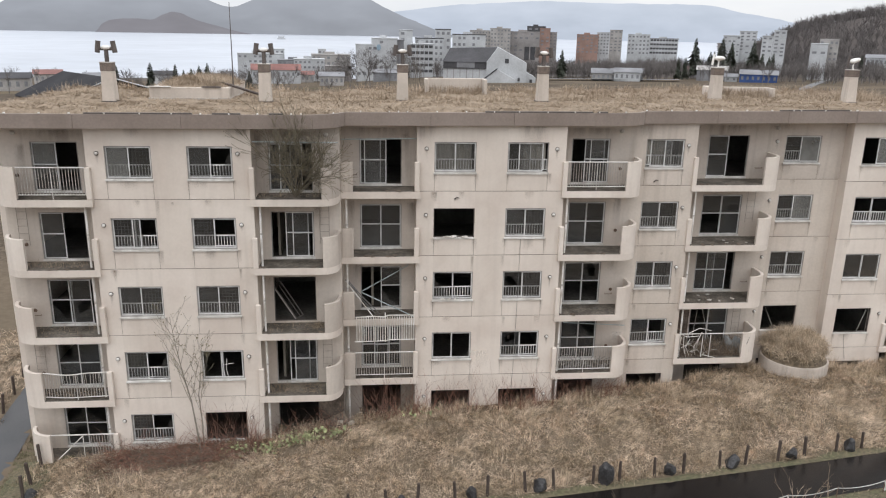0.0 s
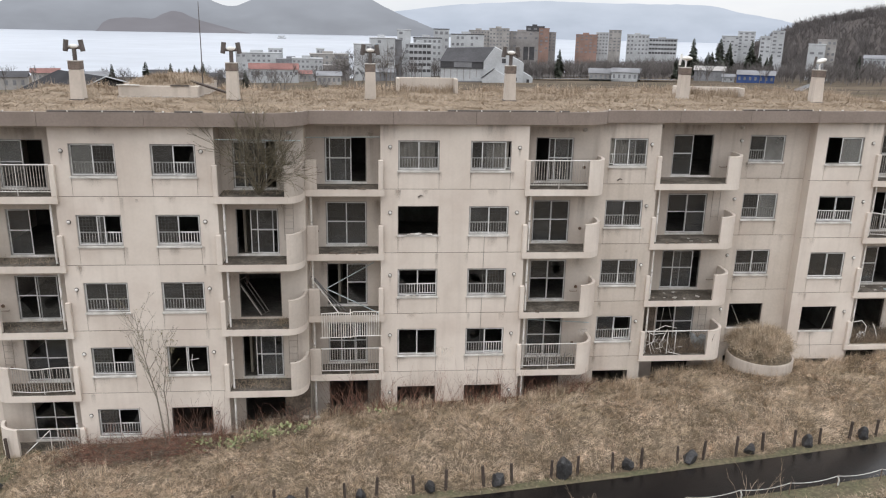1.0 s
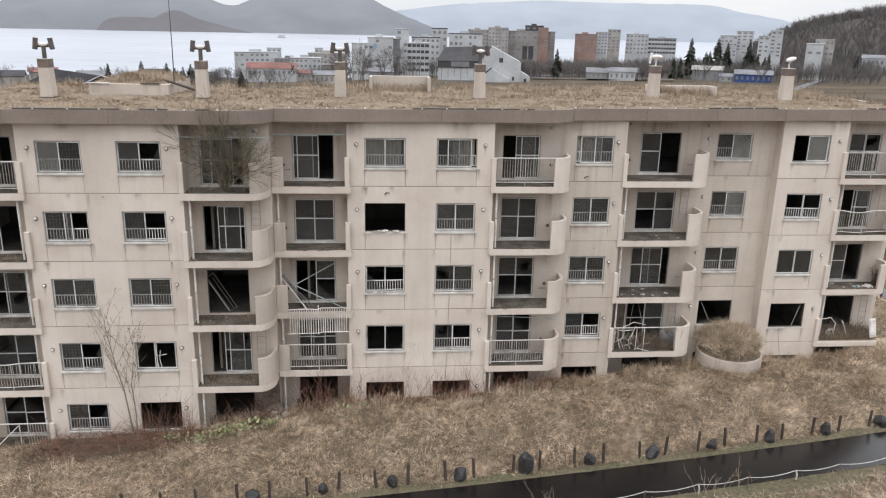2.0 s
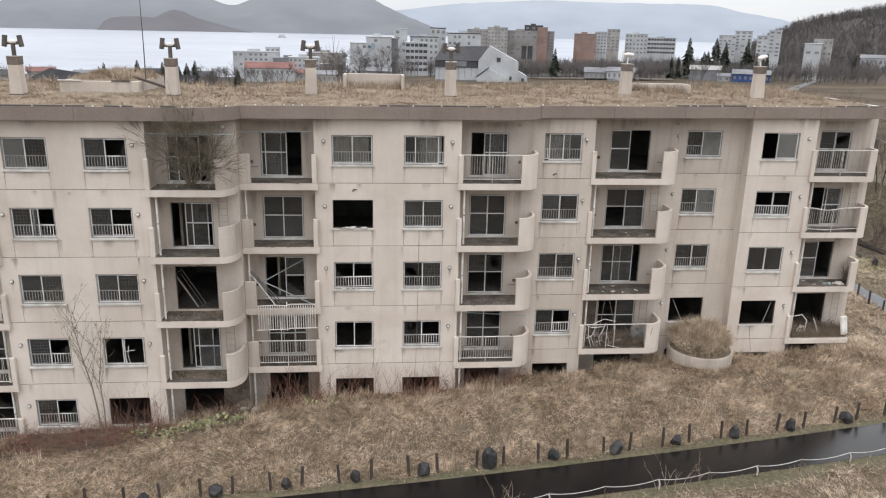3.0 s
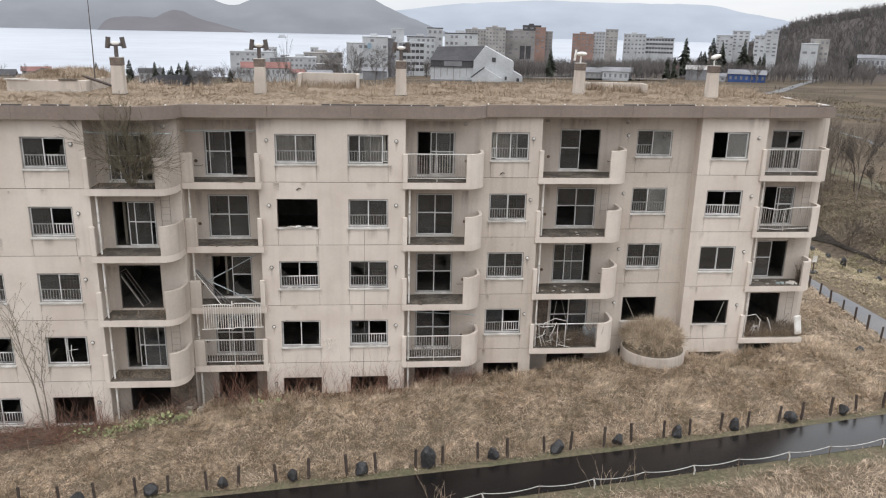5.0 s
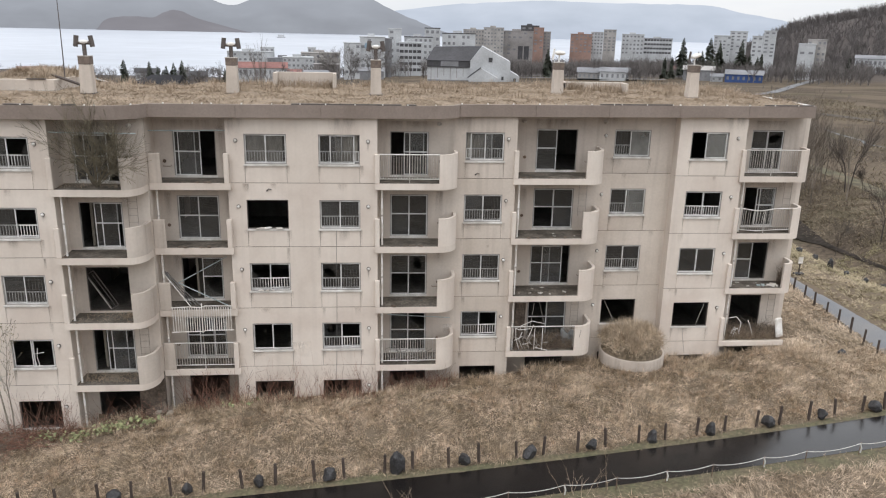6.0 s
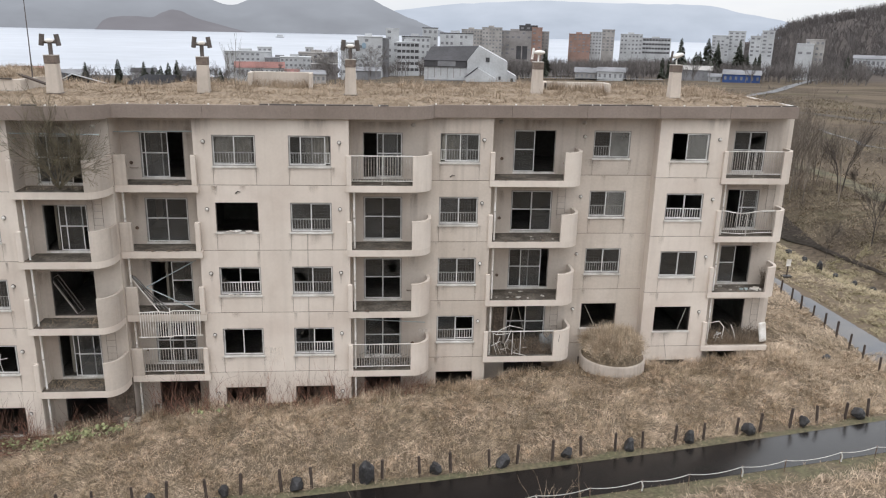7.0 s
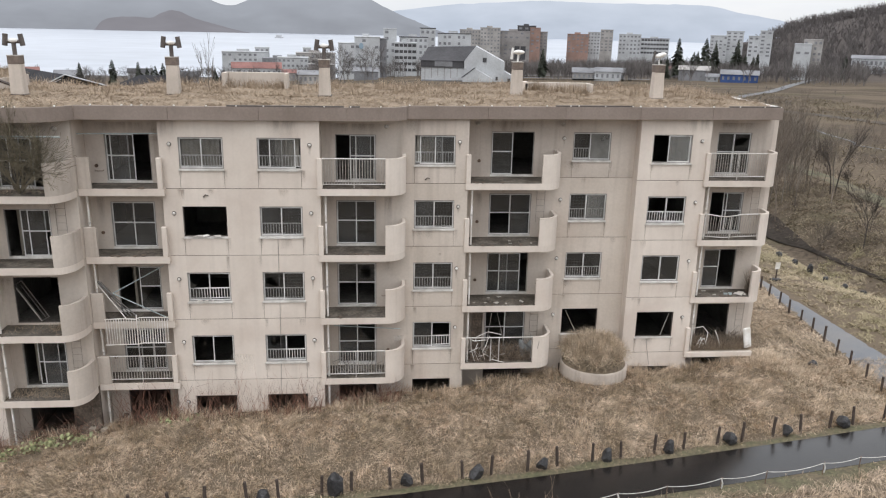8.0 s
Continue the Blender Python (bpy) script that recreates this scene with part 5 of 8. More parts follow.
town_block(198.1, 690, 15.1, 19.7, 18.0, -15, M_T_RUST, 6, 5, -1.6, skip=0.3)
town_block(217, 704, 17.2, 11.5, 18.0, -16, M_T_WHITE, 7, 4, -3.1, skip=0.15)
town_block(228, 700, 19.6, 11.5, 18.0, -17, M_T_BEIGE, 8, 3, -3.1, skip=0.15)
town_block(258, 722, 16.0, 21.0, 20.0, -19, M_T_WHITE, 5, 6, -3.1, skip=0.1)
town_block(281, 716, 12.6, 27.0, 20.0, -20, M_T_WHITE, 4, 9, -3.1, bands=True, cap=M_T_GREY)
town_block(239, 482, 16.6, 11.0, 16.0, -26, M_T_WHITE, 6, 4, 3.3, skip=0.3)
town_block(249, 480, 19.6, 11.0, 14.0, -26, M_T_WHITE, 7, 3, 5.0, skip=0.3)
town_block(250.4, 456, 16.8, 6.6, 10.0, -27, M_T_WHITE, 5, 2, 4.0, skip=0.3)
town_block(256.8, 453, 20.2, 7.4, 12.0, -28, M_T_WHITE, 7, 2, 4.0, skip=0.3)
town_block(239.5, 378, 13.2, 8.5, 10.0, -30, M_T_WHITE, 3, 2, 4.5, skip=0.3)
town_block(248.5, 384, 15.6, 9.5, 12.0, -31, M_T_BEIGE, 4, 4, 3.9, skip=0.3)
town_block(306, 417, 5.5, 21.7, 9.0, -34, M_T_WHITE, 2, 9, -4.4, roof=M_T_GREY)

# white hall with a dark hipped roof
hall = empty("community_hall", Matrix.Translation((28.8, 306.0, -8.4)) @ pose(0, 0, 0, 0, 0, -8) @ Matrix.Scale(0.92, 4), "white hall with a black roof and a tall gable annex", "building")
part("wall", boxes((0, 22, 0, 26, 0, 14.0)), M_T_WHITE, hall)
bm = bmesh.new()
v = [bm.verts.new(p) for p in ((-0.6, -0.8, 13.6), (22.6, -0.8, 13.6), (22.6, 27, 13.6), (-0.6, 27, 13.6), (2.5, 8, 19.4), (25.5, 8, 20.2), (25.5, 20, 20.2), (2.5, 20, 19.4))]
for f in ((0, 1, 5, 4), (1, 2, 6, 5), (2, 3, 7, 6), (3, 0, 4, 7), (4, 5, 6, 7), (3, 2, 1, 0)):
    bm.faces.new([v[i] for i in f])
part("roof", bm, M_T_DARK, hall)
part("band", boxes((-0.1, 20.0, -0.45, 0, 10.6, 13.8)), M_T_DARK, hall)
part("panel", boxes((6.2, 14.5, -0.60, -0.1, 11.0, 13.4)), M_T_GREY, hall)
part("canopy", boxes((0.2, 19.5, -0.5, 0.0, 4.2, 4.9)), M_T_GREY, hall)
for i in range(6):
    part("rust_streak", boxes((1.6 + i * 3.0, 1.9 + i * 3.0, -0.03, 0.1, 5.0 + (i % 3) * 0.8, 10.4)), M_T_TAUPE, hall)
for i in range(14):
    part("window", boxes((0.7 + i * 1.35, 1.6 + i * 1.35, -0.06, 0.1, 1.2, 3.4)), M_T_DARK, hall)


def house_end(x0, x1, y0, y1, eave_w, eave_e, xr, ridge_z):
    """A gabled body seen end-on, with uneven eaves."""
    bm = bmesh.new()
    v = [bm.verts.new(p) for y in (y0, y1) for p in ((x0, y, 0), (x1, y, 0), (x1, y, eave_e), (xr, y, ridge_z), (x0, y, eave_w))]
    for f in ((0, 1, 2, 3, 4), (9, 8, 7, 6, 5), (0, 5, 6, 1), (1, 6, 7, 2), (2, 7, 8, 3), (3, 8, 9, 4), (4, 9, 5, 0)):
        bm.faces.new([v[i] for i in f])
    return bm


part("annex", house_end(20, 38.5, -2, 22, 13.8, 13.6, 25.2, 20.4), M_T_WHITE, hall)
part("annex_wing", house_end(38.5, 43.0, 0, 16, 8.8, 7.0, 39.0, 9.2), M_T_WHITE, hall)
part("porch", house_end(19.5, 33.0, -8, -2, 6.6, 6.4, 25.0, 10.8), M_T_WHITE, hall)
bm = bmesh.new()
v = [bm.verts.new(p) for p in ((19.0, -8.3, 6.5), (25.0, -8.3, 11.1), (25.0, -1.8, 11.1), (19.0, -1.8, 6.5))]
bm.faces.new(v)
bmesh.ops.solidify(bm, geom=list(bm.faces), thickness=0.3)
part("porch_roof", bm, M_T_DARK, hall)
part("window", boxes((28.4, 30.2, -2.2, -1.9, 13.4, 15.4)), M_T_DARK, hall)
part("window", boxes((34.6, 35.6, -2.2, -1.9, 5.4, 7.0)), M_T_DARK, hall)
part("window", boxes((40.2, 41.4, -0.2, 0.1, 4.4, 6.2)), M_T_DARK, hall)
part("porch_door", boxes((27.0, 32.4, -8.15, -7.9, 0.6, 4.8)), M_T_BEIGE, hall)


def cottage(x, y, z, w, d, rot, wall, roof, tall, rise, label):
    m = Matrix.Translation((x, y, z)) @ pose(0, 0, 0, 0, 0, rot)
    thing = empty("house", m, label, "house")
    part("wall", boxes((-w / 2, w / 2, 0, d, -4, tall)), wall, thing)
    bm = bmesh.new()
    v = [bm.verts.new(p) for p in ((-w / 2 - 0.5, -0.5, tall), (w / 2 + 0.5, -0.5, tall), (w / 2 + 0.5, d + 0.5, tall), (-w / 2 - 0.5, d + 0.5, tall), (-w / 2 - 0.5, d / 2, tall + rise), (w / 2 + 0.5, d / 2, tall + rise))]
    for f in ((0, 1, 5, 4), (2, 3, 4, 5), (0, 4, 3), (1, 2, 5), (3, 2, 1, 0)):
        bm.faces.new([v[i] for i in f])
    part("roof", bm, roof, thing)
    for i in range(max(2, int(w / 2.2))):
        px = -w / 2 + (i + 0.5) * w / max(2, int(w / 2.2))
        part("window", boxes((px - 0.5, px + 0.5, -0.05, 0.1, tall * 0.35, tall * 0.75)), M_T_GLASS, thing)
    return thing


cottage(109, 338, -5.1, 11.0, 8, -15, M_T_BEIGE, M_T_GREY, 3.6, 2.2, "low beige house with a grey sheet roof behind the meadow")
cottage(123, 342, -5.2, 13.5, 9, -17, M_T_BEIGE, M_T_GREY, 3.8, 2.2, "beige house with a grey gable roof behind the meadow")
cottage(167, 347, -5.2, 14.5, 9, -24, M_T_GREY, M_T_BEIGE, 5.4, 2.0, "weathered grey shed with a shallow roof")
cottage(178, 321, -4.2, 16.4, 9, -27, M_T_BLUE, M_T_GREY, 3.8, 2.0, "blue sheet-metal shed with a grey roof")
cottage(169.5, 331, -4.6, 5.5, 5, -25, M_T_WHITE, M_T_GREY, 2.6, 1.4, "small white lean-to beside the blue shed")
# the large dark gable roof in the west: its ridge runs back from the gable at an angle
M_T_ROOF = mat("town_black_sheet_roof", (0.042, 0.041, 0.044), 0.85, grain=1.5, blotch=0.12, vary=0.1, bump=0, specular=0.05)
big = empty("gymnasium", (-59.8, 150.0, -2.0), "broad low hall with a dark grey gable roof", "building")
gable = [Vector(p) for p in ((-13.0, 0, 1.2), (0, 0, 7.5), (11.5, 0, 4.5))]
back = Vector((-23.4, 35.0, -0.6))
bm = bmesh.new()
for lift in (0.0, -0.35):
    ring = [bm.verts.new(p + o + Vector((0, 0, lift))) for o in (Vector((0, 0, 0)), back) for p in gable]
    bm.faces.new((ring[0], ring[1], ring[4], ring[3]))
    bm.faces.new((ring[1], ring[2], ring[5], ring[4]))
part("roof", bm, M_T_ROOF, big)
bm = bmesh.new()
low = [bm.verts.new((p.x * 0.93, 0.5, -2)) for p in gable]
high = [bm.verts.new((p.x * 0.93, 0.5, p.z - 0.45)) for p in gable]
for i in (0, 1):
    bm.faces.new((low[i], low[i + 1], high[i + 1], high[i]))
part("gable_wall", bm, M_T_BLACK, big)
for p, q in ((gable[0], gable[1]), (gable[1], gable[2])):
    bm = bmesh.new()
    tube(bm, [p + Vector((0, -0.1, 0.02)), q + Vector((0, -0.1, 0.02))], 0.14, 4)
    part("bargeboard", bm, M_T_WHITE, big)
low_hall = empty("low_hall", (-47.3, 162.0, -2.0), "low hall with a dark sheet roof behind the gymnasium", "building")
part("wall", boxes((-5.0, 5.0, 0.6, 10, -2, 4.6)), M_T_GREY, low_hall)
bm = bmesh.new()
v = [bm.verts.new(p) for p in ((-5.8, 0, 4.6), (5.8, 0, 4.6), (5.8, 11, 4.6), (-5.8, 11, 4.6), (-1.5, 5.5, 6.7), (5.8, 5.5, 6.6))]
for f in ((0, 1, 5, 4), (2, 3, 4, 5), (0, 4, 3), (1, 2, 5), (3, 2, 1, 0)):
    bm.faces.new([v[i] for i in f])
part("roof", bm, M_T_ROOF, low_hall)
cottage(-49.5, 370, -8.0, 24.0, 8, 7, M_T_WHITE, M_T_RED, 4.2, 2.9, "long white house with a faded red roof near the shore")
for x, y, w, rot, wall, roof, lab in ((-100, 260, 9, 12, M_T_WHITE, M_T_GREY, "white house with a grey roof near the shore"), (-122, 245, 10, 18, M_T_BEIGE, M_T_DARK, "beige house with a dark roof near the shore"), (-62, 270, 10, 10, M_T_GREY, M_T_DARK, "grey house with a dark roof near the shore"), (-39, 400, 12, 6, M_T_BEIGE, M_T_RED, "beige house with a faded red roof near the shore"),
                                 (-20, 330, 11, 4, M_T_BEIGE, M_T_GREY, "beige house with a grey roof near the shore"), (-95, 330, 10, 12, M_T_WHITE, M_T_DARK, "white house with a dark roof near the shore"), (5, 360, 12, 0, M_T_GREY, M_T_GREY, "grey flat shed in the town"), (-140, 320, 11, 20, M_T_BEIGE, M_T_RED, "beige house with a red roof near the shore"),
                                 (118, 330, 12, -20, M_T_WHITE, M_T_GREY, "white house in the trees of the town"), (190, 420, 14, -24, M_T_GREY, M_T_RED, "grey house in the trees of the town")):
    cottage(x, y, float(ground_z(x, y)), w, 8, rot, wall, roof, 4.2, 1.8, lab)
# excursion boat
boat = empty("excursion_boat", (-293, 2625, -22), "small white excursion boat on the lake", "boat")
part("hull", boxes((-14, 14, -4, 4, 0, 3.5)), M_T_WHITE, boat, bevel=0.8)
part("cabin", boxes((-10, 9, -3, 3, 3.5, 9.5)), M_T_WHITE, boat, bevel=0.5)

# ---- plants ----
def blades(places, length, width, bend, rng, lie=None, curl=0.6, stray=1.3):
    """Arrays for bent grass blades: a strip and a pointed tip."""
    n = len(places)
    L = length[0] + (length[1] - length[0]) * rng.rand(n)
    wd = width[0] + (width[1] - width[0]) * rng.rand(n)
    az = rng.rand(n) * 2 * np.pi if lie is None else lie + rng.normal(0, stray, n)
    bd = bend[0] + (bend[1] - bend[0]) * rng.rand(n)
    d = np.stack([np.cos(az), np.sin(az), 0 * az], -1)
    s = np.stack([-np.sin(az), np.cos(az), 0 * az], -1)
    tw = rng.normal(0, 0.5, n)[:, None]
    s = s * np.cos(tw) + np.array([0, 0, 1.0]) * np.sin(tw)
    up = np.array([0, 0, 1.0])
    a1, a2 = bd, bd * (1 + curl)
    p0 = places
    p1 = p0 + (d * np.sin(a1)[:, None] + up * np.cos(a1)[:, None]) * (L * 0.55)[:, None]
    p2 = p1 + (d * np.sin(a2)[:, None] + up * np.cos(a2)[:, None]) * (L * 0.45)[:, None]
    h = (s * wd[:, None]) / 2
    v = np.stack([p0 - h, p0 + h, p1 - h * 0.85, p1 + h * 0.85, p2], 1).reshape(-1, 3)
    b = np.arange(n)[:, None] * 5
    f = np.concatenate([b + np.array([[0, 1, 3]]), b + np.array([[0, 3, 2]]), b + np.array([[2, 3, 4]])])
    return v, f


def field(n, box_, height, rng, clump=0.0):
    """Scattered plan places in a box with the ground's height, gathered into tussocks."""
    x0, x1, y0, y1 = box_
    if clump:
        k = max(1, n // 26)
        cx, cy = x0 + (x1 - x0) * rng.rand(k), y0 + (y1 - y0) * rng.rand(k)
        w = rng.randint(0, k, n)
        x, y = cx[w] + rng.normal(0, clump, n), cy[w] + rng.normal(0, clump, n)
    else:
        x, y = x0 + (x1 - x0) * rng.rand(n), y0 + (y1 - y0) * rng.rand(n)
    return np.stack([x, y, height(x, y)], -1)


def flow(p, scale, seed):
    """A slowly turning direction over the plan, along which flattened grass lies."""
    return np.sin(p[:, 0] * scale + seed) * 1.6 + np.cos(p[:, 1] * scale * 1.7 + p[:, 0] * scale * 0.6 + 2 * seed) * 1.9 - 1.4


gr = np.random.RandomState(12)


def grass(name, n, box_, height, length, width, bend, material, label, keep=None, clump=0.10, scale=0.55, downhill=False):
    p = field(n, box_, height, gr, clump)
    if keep is not None:
        p = p[keep(p[:, 0], p[:, 1])]
    p[:, 2] -= 0.02
    if downhill:
        # combed down the bank, parting into locks
        way = -1.45 + 0.75 * np.sin(p[:, 0] * 1.9 + 0.8 * np.sin(p[:, 1] * 2.3)) + 0.5 * np.sin(p[:, 0] * 0.63 + p[:, 1] * 1.1)
        v, f = blades(p, length, width, bend, gr, way, stray=0.75)
    else:
        v, f = blades(p, length, width, bend, gr, flow(p, scale, n % 7))
    return tagged(new(name, soup(name, v, f, material)), label, "grass", kind="stuff")


def on_bank(x, y):
    return (y > lane_north(x) + 0.40 + 0.14 * np.sin(x * 1.7)) & ~((((x + 10.4) / 2.6) ** 2 + ((y + 2.3) / 0.9) ** 2 < 1)) & (y < front_y(x) - 0.06) & ~((x < -15.2) & (y < -3)) & ~((np.hypot(x - 17.45, y - 1.8) < 1.55))


def ground_h(x, y):
    return ground_z(x, y)


grass("bank_grass", 400000, (-16.3, 32, -8.0, 2.4), ground_h, (0.14, 0.42), (0.008, 0.019), (0.45, 1.45), M_BANKSTRAW, "tall flattened dead straw-coloured grass on the bank", on_bank, 0.12, downhill=True)
grass("bank_grass_upright", 16000, (-16.3, 32, -8.0, 2.4), ground_h, (0.25, 0.6), (0.008, 0.016), (0.1, 0.5), M_BANKSTRAW, "upright dead grass stalks on the bank", on_bank, 0.16)
grass("wall_foot_grass", 60000, (-6.5, 26.5, -2.6, 2.4), ground_h, (0.25, 0.65), (0.008, 0.017), (0.05, 0.8), M_BANKSTRAW, "tall dead grass standing along the foot of the wall", lambda x, y: on_bank(x, y) & (y > front_y(x) - 0.75 - 0.25 * np.sin(x * 1.3)) & (np.sin(x * 2.1) + np.sin(x * 0.7 + 2) > -0.9), 0.14)
grass("meadow_grass", 62000, (25.6, 33, -3, 26), ground_h, (0.25, 0.6), (0.014, 0.028), (0.7, 1.4), M_MEADOW, "flattened dead grass of the meadow", lambda x, y: (x < east_x(y) - 0.15) & (y > lane_north(x) + 0.5), 0.14)
M_SLOPESTRAW = mat("weathered_slope_grass", (0.285, 0.228, 0.17), 0.9, grain=5, blotch=0.25, vary=0.3, tint=(0.185, 0.152, 0.102), island=0.22, bump=0, specular=0.1)
M_EASTSTRAW = mat("olive_tinged_straw", (0.42, 0.345, 0.24), 0.9, grain=5, blotch=0.3, vary=0.25, tint=(0.27, 0.235, 0.14), island=0.25, bump=0, specular=0.1)
grass("meadow_grass_east", 42000, (32.3, 46, -3, 26), ground_h, (0.2, 0.5), (0.020, 0.040), (0.7, 1.4), M_EASTSTRAW, "weathered dead grass beyond the footpath", lambda x, y: (x > 32.65 - 0.02 * (y - 1)) & (y > lane_north(x) + 0.5), 0.16)
grass("slope_grass", 46000, (44.3, 60, 18, 52), ground_h, (0.25, 0.6), (0.022, 0.045), (0.7, 1.4), M_SLOPESTRAW, "flattened dead grass on the slope", lambda x, y: np.abs(x - np.interp(y, [26, 36.5, 47, 58], [54.2, 55.4, 57.0, 57.2])) > 1.0, 0.25)
grass("verge_grass", 84000, (-1, 37, -11.6, -4.4), ground_h, (0.20, 0.45), (0.010, 0.022), (0.6, 1.35), M_STRAW, "dead grass south of the lane", lambda x, y: y < lane_south(x) - 0.70 - 0.25 * np.sin(x * 0.9), 0.24)
M_ROUGH = mat("brown_rough_tussocks", (0.215, 0.17, 0.126), 0.9, grain=1, blotch=0.06, vary=0.2, tint=(0.15, 0.125, 0.085), island=0.2, bump=0, specular=0.1)
grass("rough_meadow", 30000, (60, 135, 38, 210), ground_h, (0.5, 1.3), (0.05, 0.11), (0.5, 1.4), M_ROUGH, "rough tussocks of the wide winter meadow", lambda x, y: (np.sin(x * 0.11 + 1) + np.sin(y * 0.07 + x * 0.05) > -0.5), 1.8)
M_SHORTGREEN = mat("mown_green_grass", (0.125, 0.122, 0.062), 0.85, grain=6, blotch=0.9, vary=0.3, tint=(0.20, 0.165, 0.105), island=0.4, bump=0)
M_BANKGREEN = mat("dull_green_shoots", (0.20, 0.19, 0.105), 0.85, grain=6, blotch=0.9, vary=0.3, tint=(0.26, 0.215, 0.135), island=0.3, bump=0)
grass("green_verge", 60000, (-20, 40, -10, -2.5), ground_h, (0.05, 0.14), (0.012, 0.025), (0.2, 1.0), M_SHORTGREEN, "short green grass along the lane edges", lambda x, y: ((y > lane_north(x) + 0.02) & (y < lane_north(x) + 0.6)) | ((y < lane_south(x) - 0.02) & (y > lane_south(x) - 0.85)), 0.10)
grass("verge_straw", 26000, (-16, 34, -10, -2.0), ground_h, (0.07, 0.22), (0.008, 0.016), (0.3, 1.3), M_STRAW, "dead straw mixed into the green verges", lambda x, y: ((y > lane_north(x) - 0.03) & (y < lane_north(x) + 0.65)) | ((y < lane_south(x) + 0.03) & (y > lane_south(x) - 1.1)), 0.16)
grass("bank_green", 16000, (-14, 31, -6.5, 1.0), ground_h, (0.10, 0.26), (0.008, 0.016), (0.2, 0.9), M_BANKGREEN, "green shoots among the dead grass of the bank", lambda x, y: on_bank(x, y) & (np.sin(x * 0.9 + 1.3) + np.sin(y * 1.7 + x * 0.4) > 0.55), 0.20)
grass("path_verge", 26000, (-19, -14.8, -10, 2), ground_h, (0.06, 0.18), (0.012, 0.025), (0.2, 1.0), M_SHORTGREEN, "short green grass beside the footpath", lambda x, y: (x > -17.52 - 0.144 * (y - 1.5)) & ((x < -16.2) | (y < -2.9)), 0.10)
grass("west_meadow_grass", 14000, (-27, -19.5, -2, 14), ground_h, (0.3, 0.6), (0.014, 0.03), (0.6, 1.3), M_STRAW, "flattened dead grass west of the footpath", None, 0.14)


def roof_edge(x):
    return np.interp(x, [-16.9, -5.6, -4.4, -3.6, -3.5, 6.4, 8.0, 8.7, 8.78, 25.4], [-2.02, -1.72, -1.4, -0.8, -0.52, -0.12, 0.25, 0.72, 0.86, 2.18])


def roof_h(x, y):
    d = y - roof_edge(x)
    return 13.83 + 0.16 * smooth(d / 1.2) + 0.07 * np.sin(x * 0.8 + y) * np.sin(y * 0.9) + 0.12 * np.exp(-(((x + 14.5) / 1.6) ** 2)) * smooth((y - 1) / 3)


def on_roof(x, y):
    back = np.interp(x, [-17, -3.8, -3.7, 5.2, 5.3, 11.2, 11.3, 26], [9.2, 9.2, 10.5, 10.5, 11.6, 11.6, 13.1, 13.1])
    return (y > roof_edge(x) + 0.16) & (y < back) & (x < 24.89 + 0.058 * (y - 2.2)) & ~((x > -12.0) & (x < -8.4) & (y > 3.9) & (y < 8.4))


rx, ry = np.arange(-16.65, 25.0, 0.3), np.arange(-1.8, 13.3, 0.3)
RX, RY = np.meshgrid(rx, ry)
RY2 = np.maximum(RY, roof_edge(RX) + 0.10)
RY2 = np.minimum(RY2, np.interp(RX, [-17, -3.8, -3.7, 5.2, 5.3, 11.2, 11.3, 26], [9.3, 9.3, 10.6, 10.6, 11.7, 11.7, 13.2, 13.2]))
RZ = roof_h(RX, RY2) + np.random.RandomState(5).normal(0, 0.02, RX.shape)
ridx = np.arange(RX.size).reshape(RX.shape)
rq = np.stack([ridx[:-1, :-1], ridx[:-1, 1:], ridx[1:, 1:], ridx[1:, :-1]], -1).reshape(-1, 4)
part("roof_soil", soup("roof_soil", np.stack([RX, RY2, RZ], -1).reshape(-1, 3), rq, M_ROOFSOIL, True), None, building, "soil layer of the overgrown roof")
grass("roof_grass", 145000, (-16.8, 25.7, -1.8, 13.2), roof_h, (0.12, 0.32), (0.009, 0.019), (0.7, 1.45), M_ROOFSTRAW, "dry tan grass growing all over the flat roof", on_roof, 0.15, 0.9)
grass("roof_grass_tall", 9000, (-16.8, 25.7, 4.5, 13.2), roof_h, (0.25, 0.55), (0.010, 0.02), (0.1, 0.8), M_ROOFSTRAW, "taller dry grass tussocks on the flat roof", on_roof, 0.18, 0.9)


grass("roof_edge_tussocks", 12000, (-16.4, 25, 7.6, 13.0), roof_h, (0.22, 0.58), (0.010, 0.020), (0.15, 1.1), M_STRAW, "pale fluffy grass tussocks along the back edge of the roof", lambda x, y: on_roof(x, y) & (y > np.interp(x, [-17, -3.8, -3.7, 5.2, 5.3, 11.2, 11.3, 26], [8.0, 8.0, 9.3, 9.3, 10.2, 10.2, 11.6, 11.6])) & (np.sin(x * 1.7) + np.sin(x * 0.6 + 1) > -0.8), 0.16, 0.9)


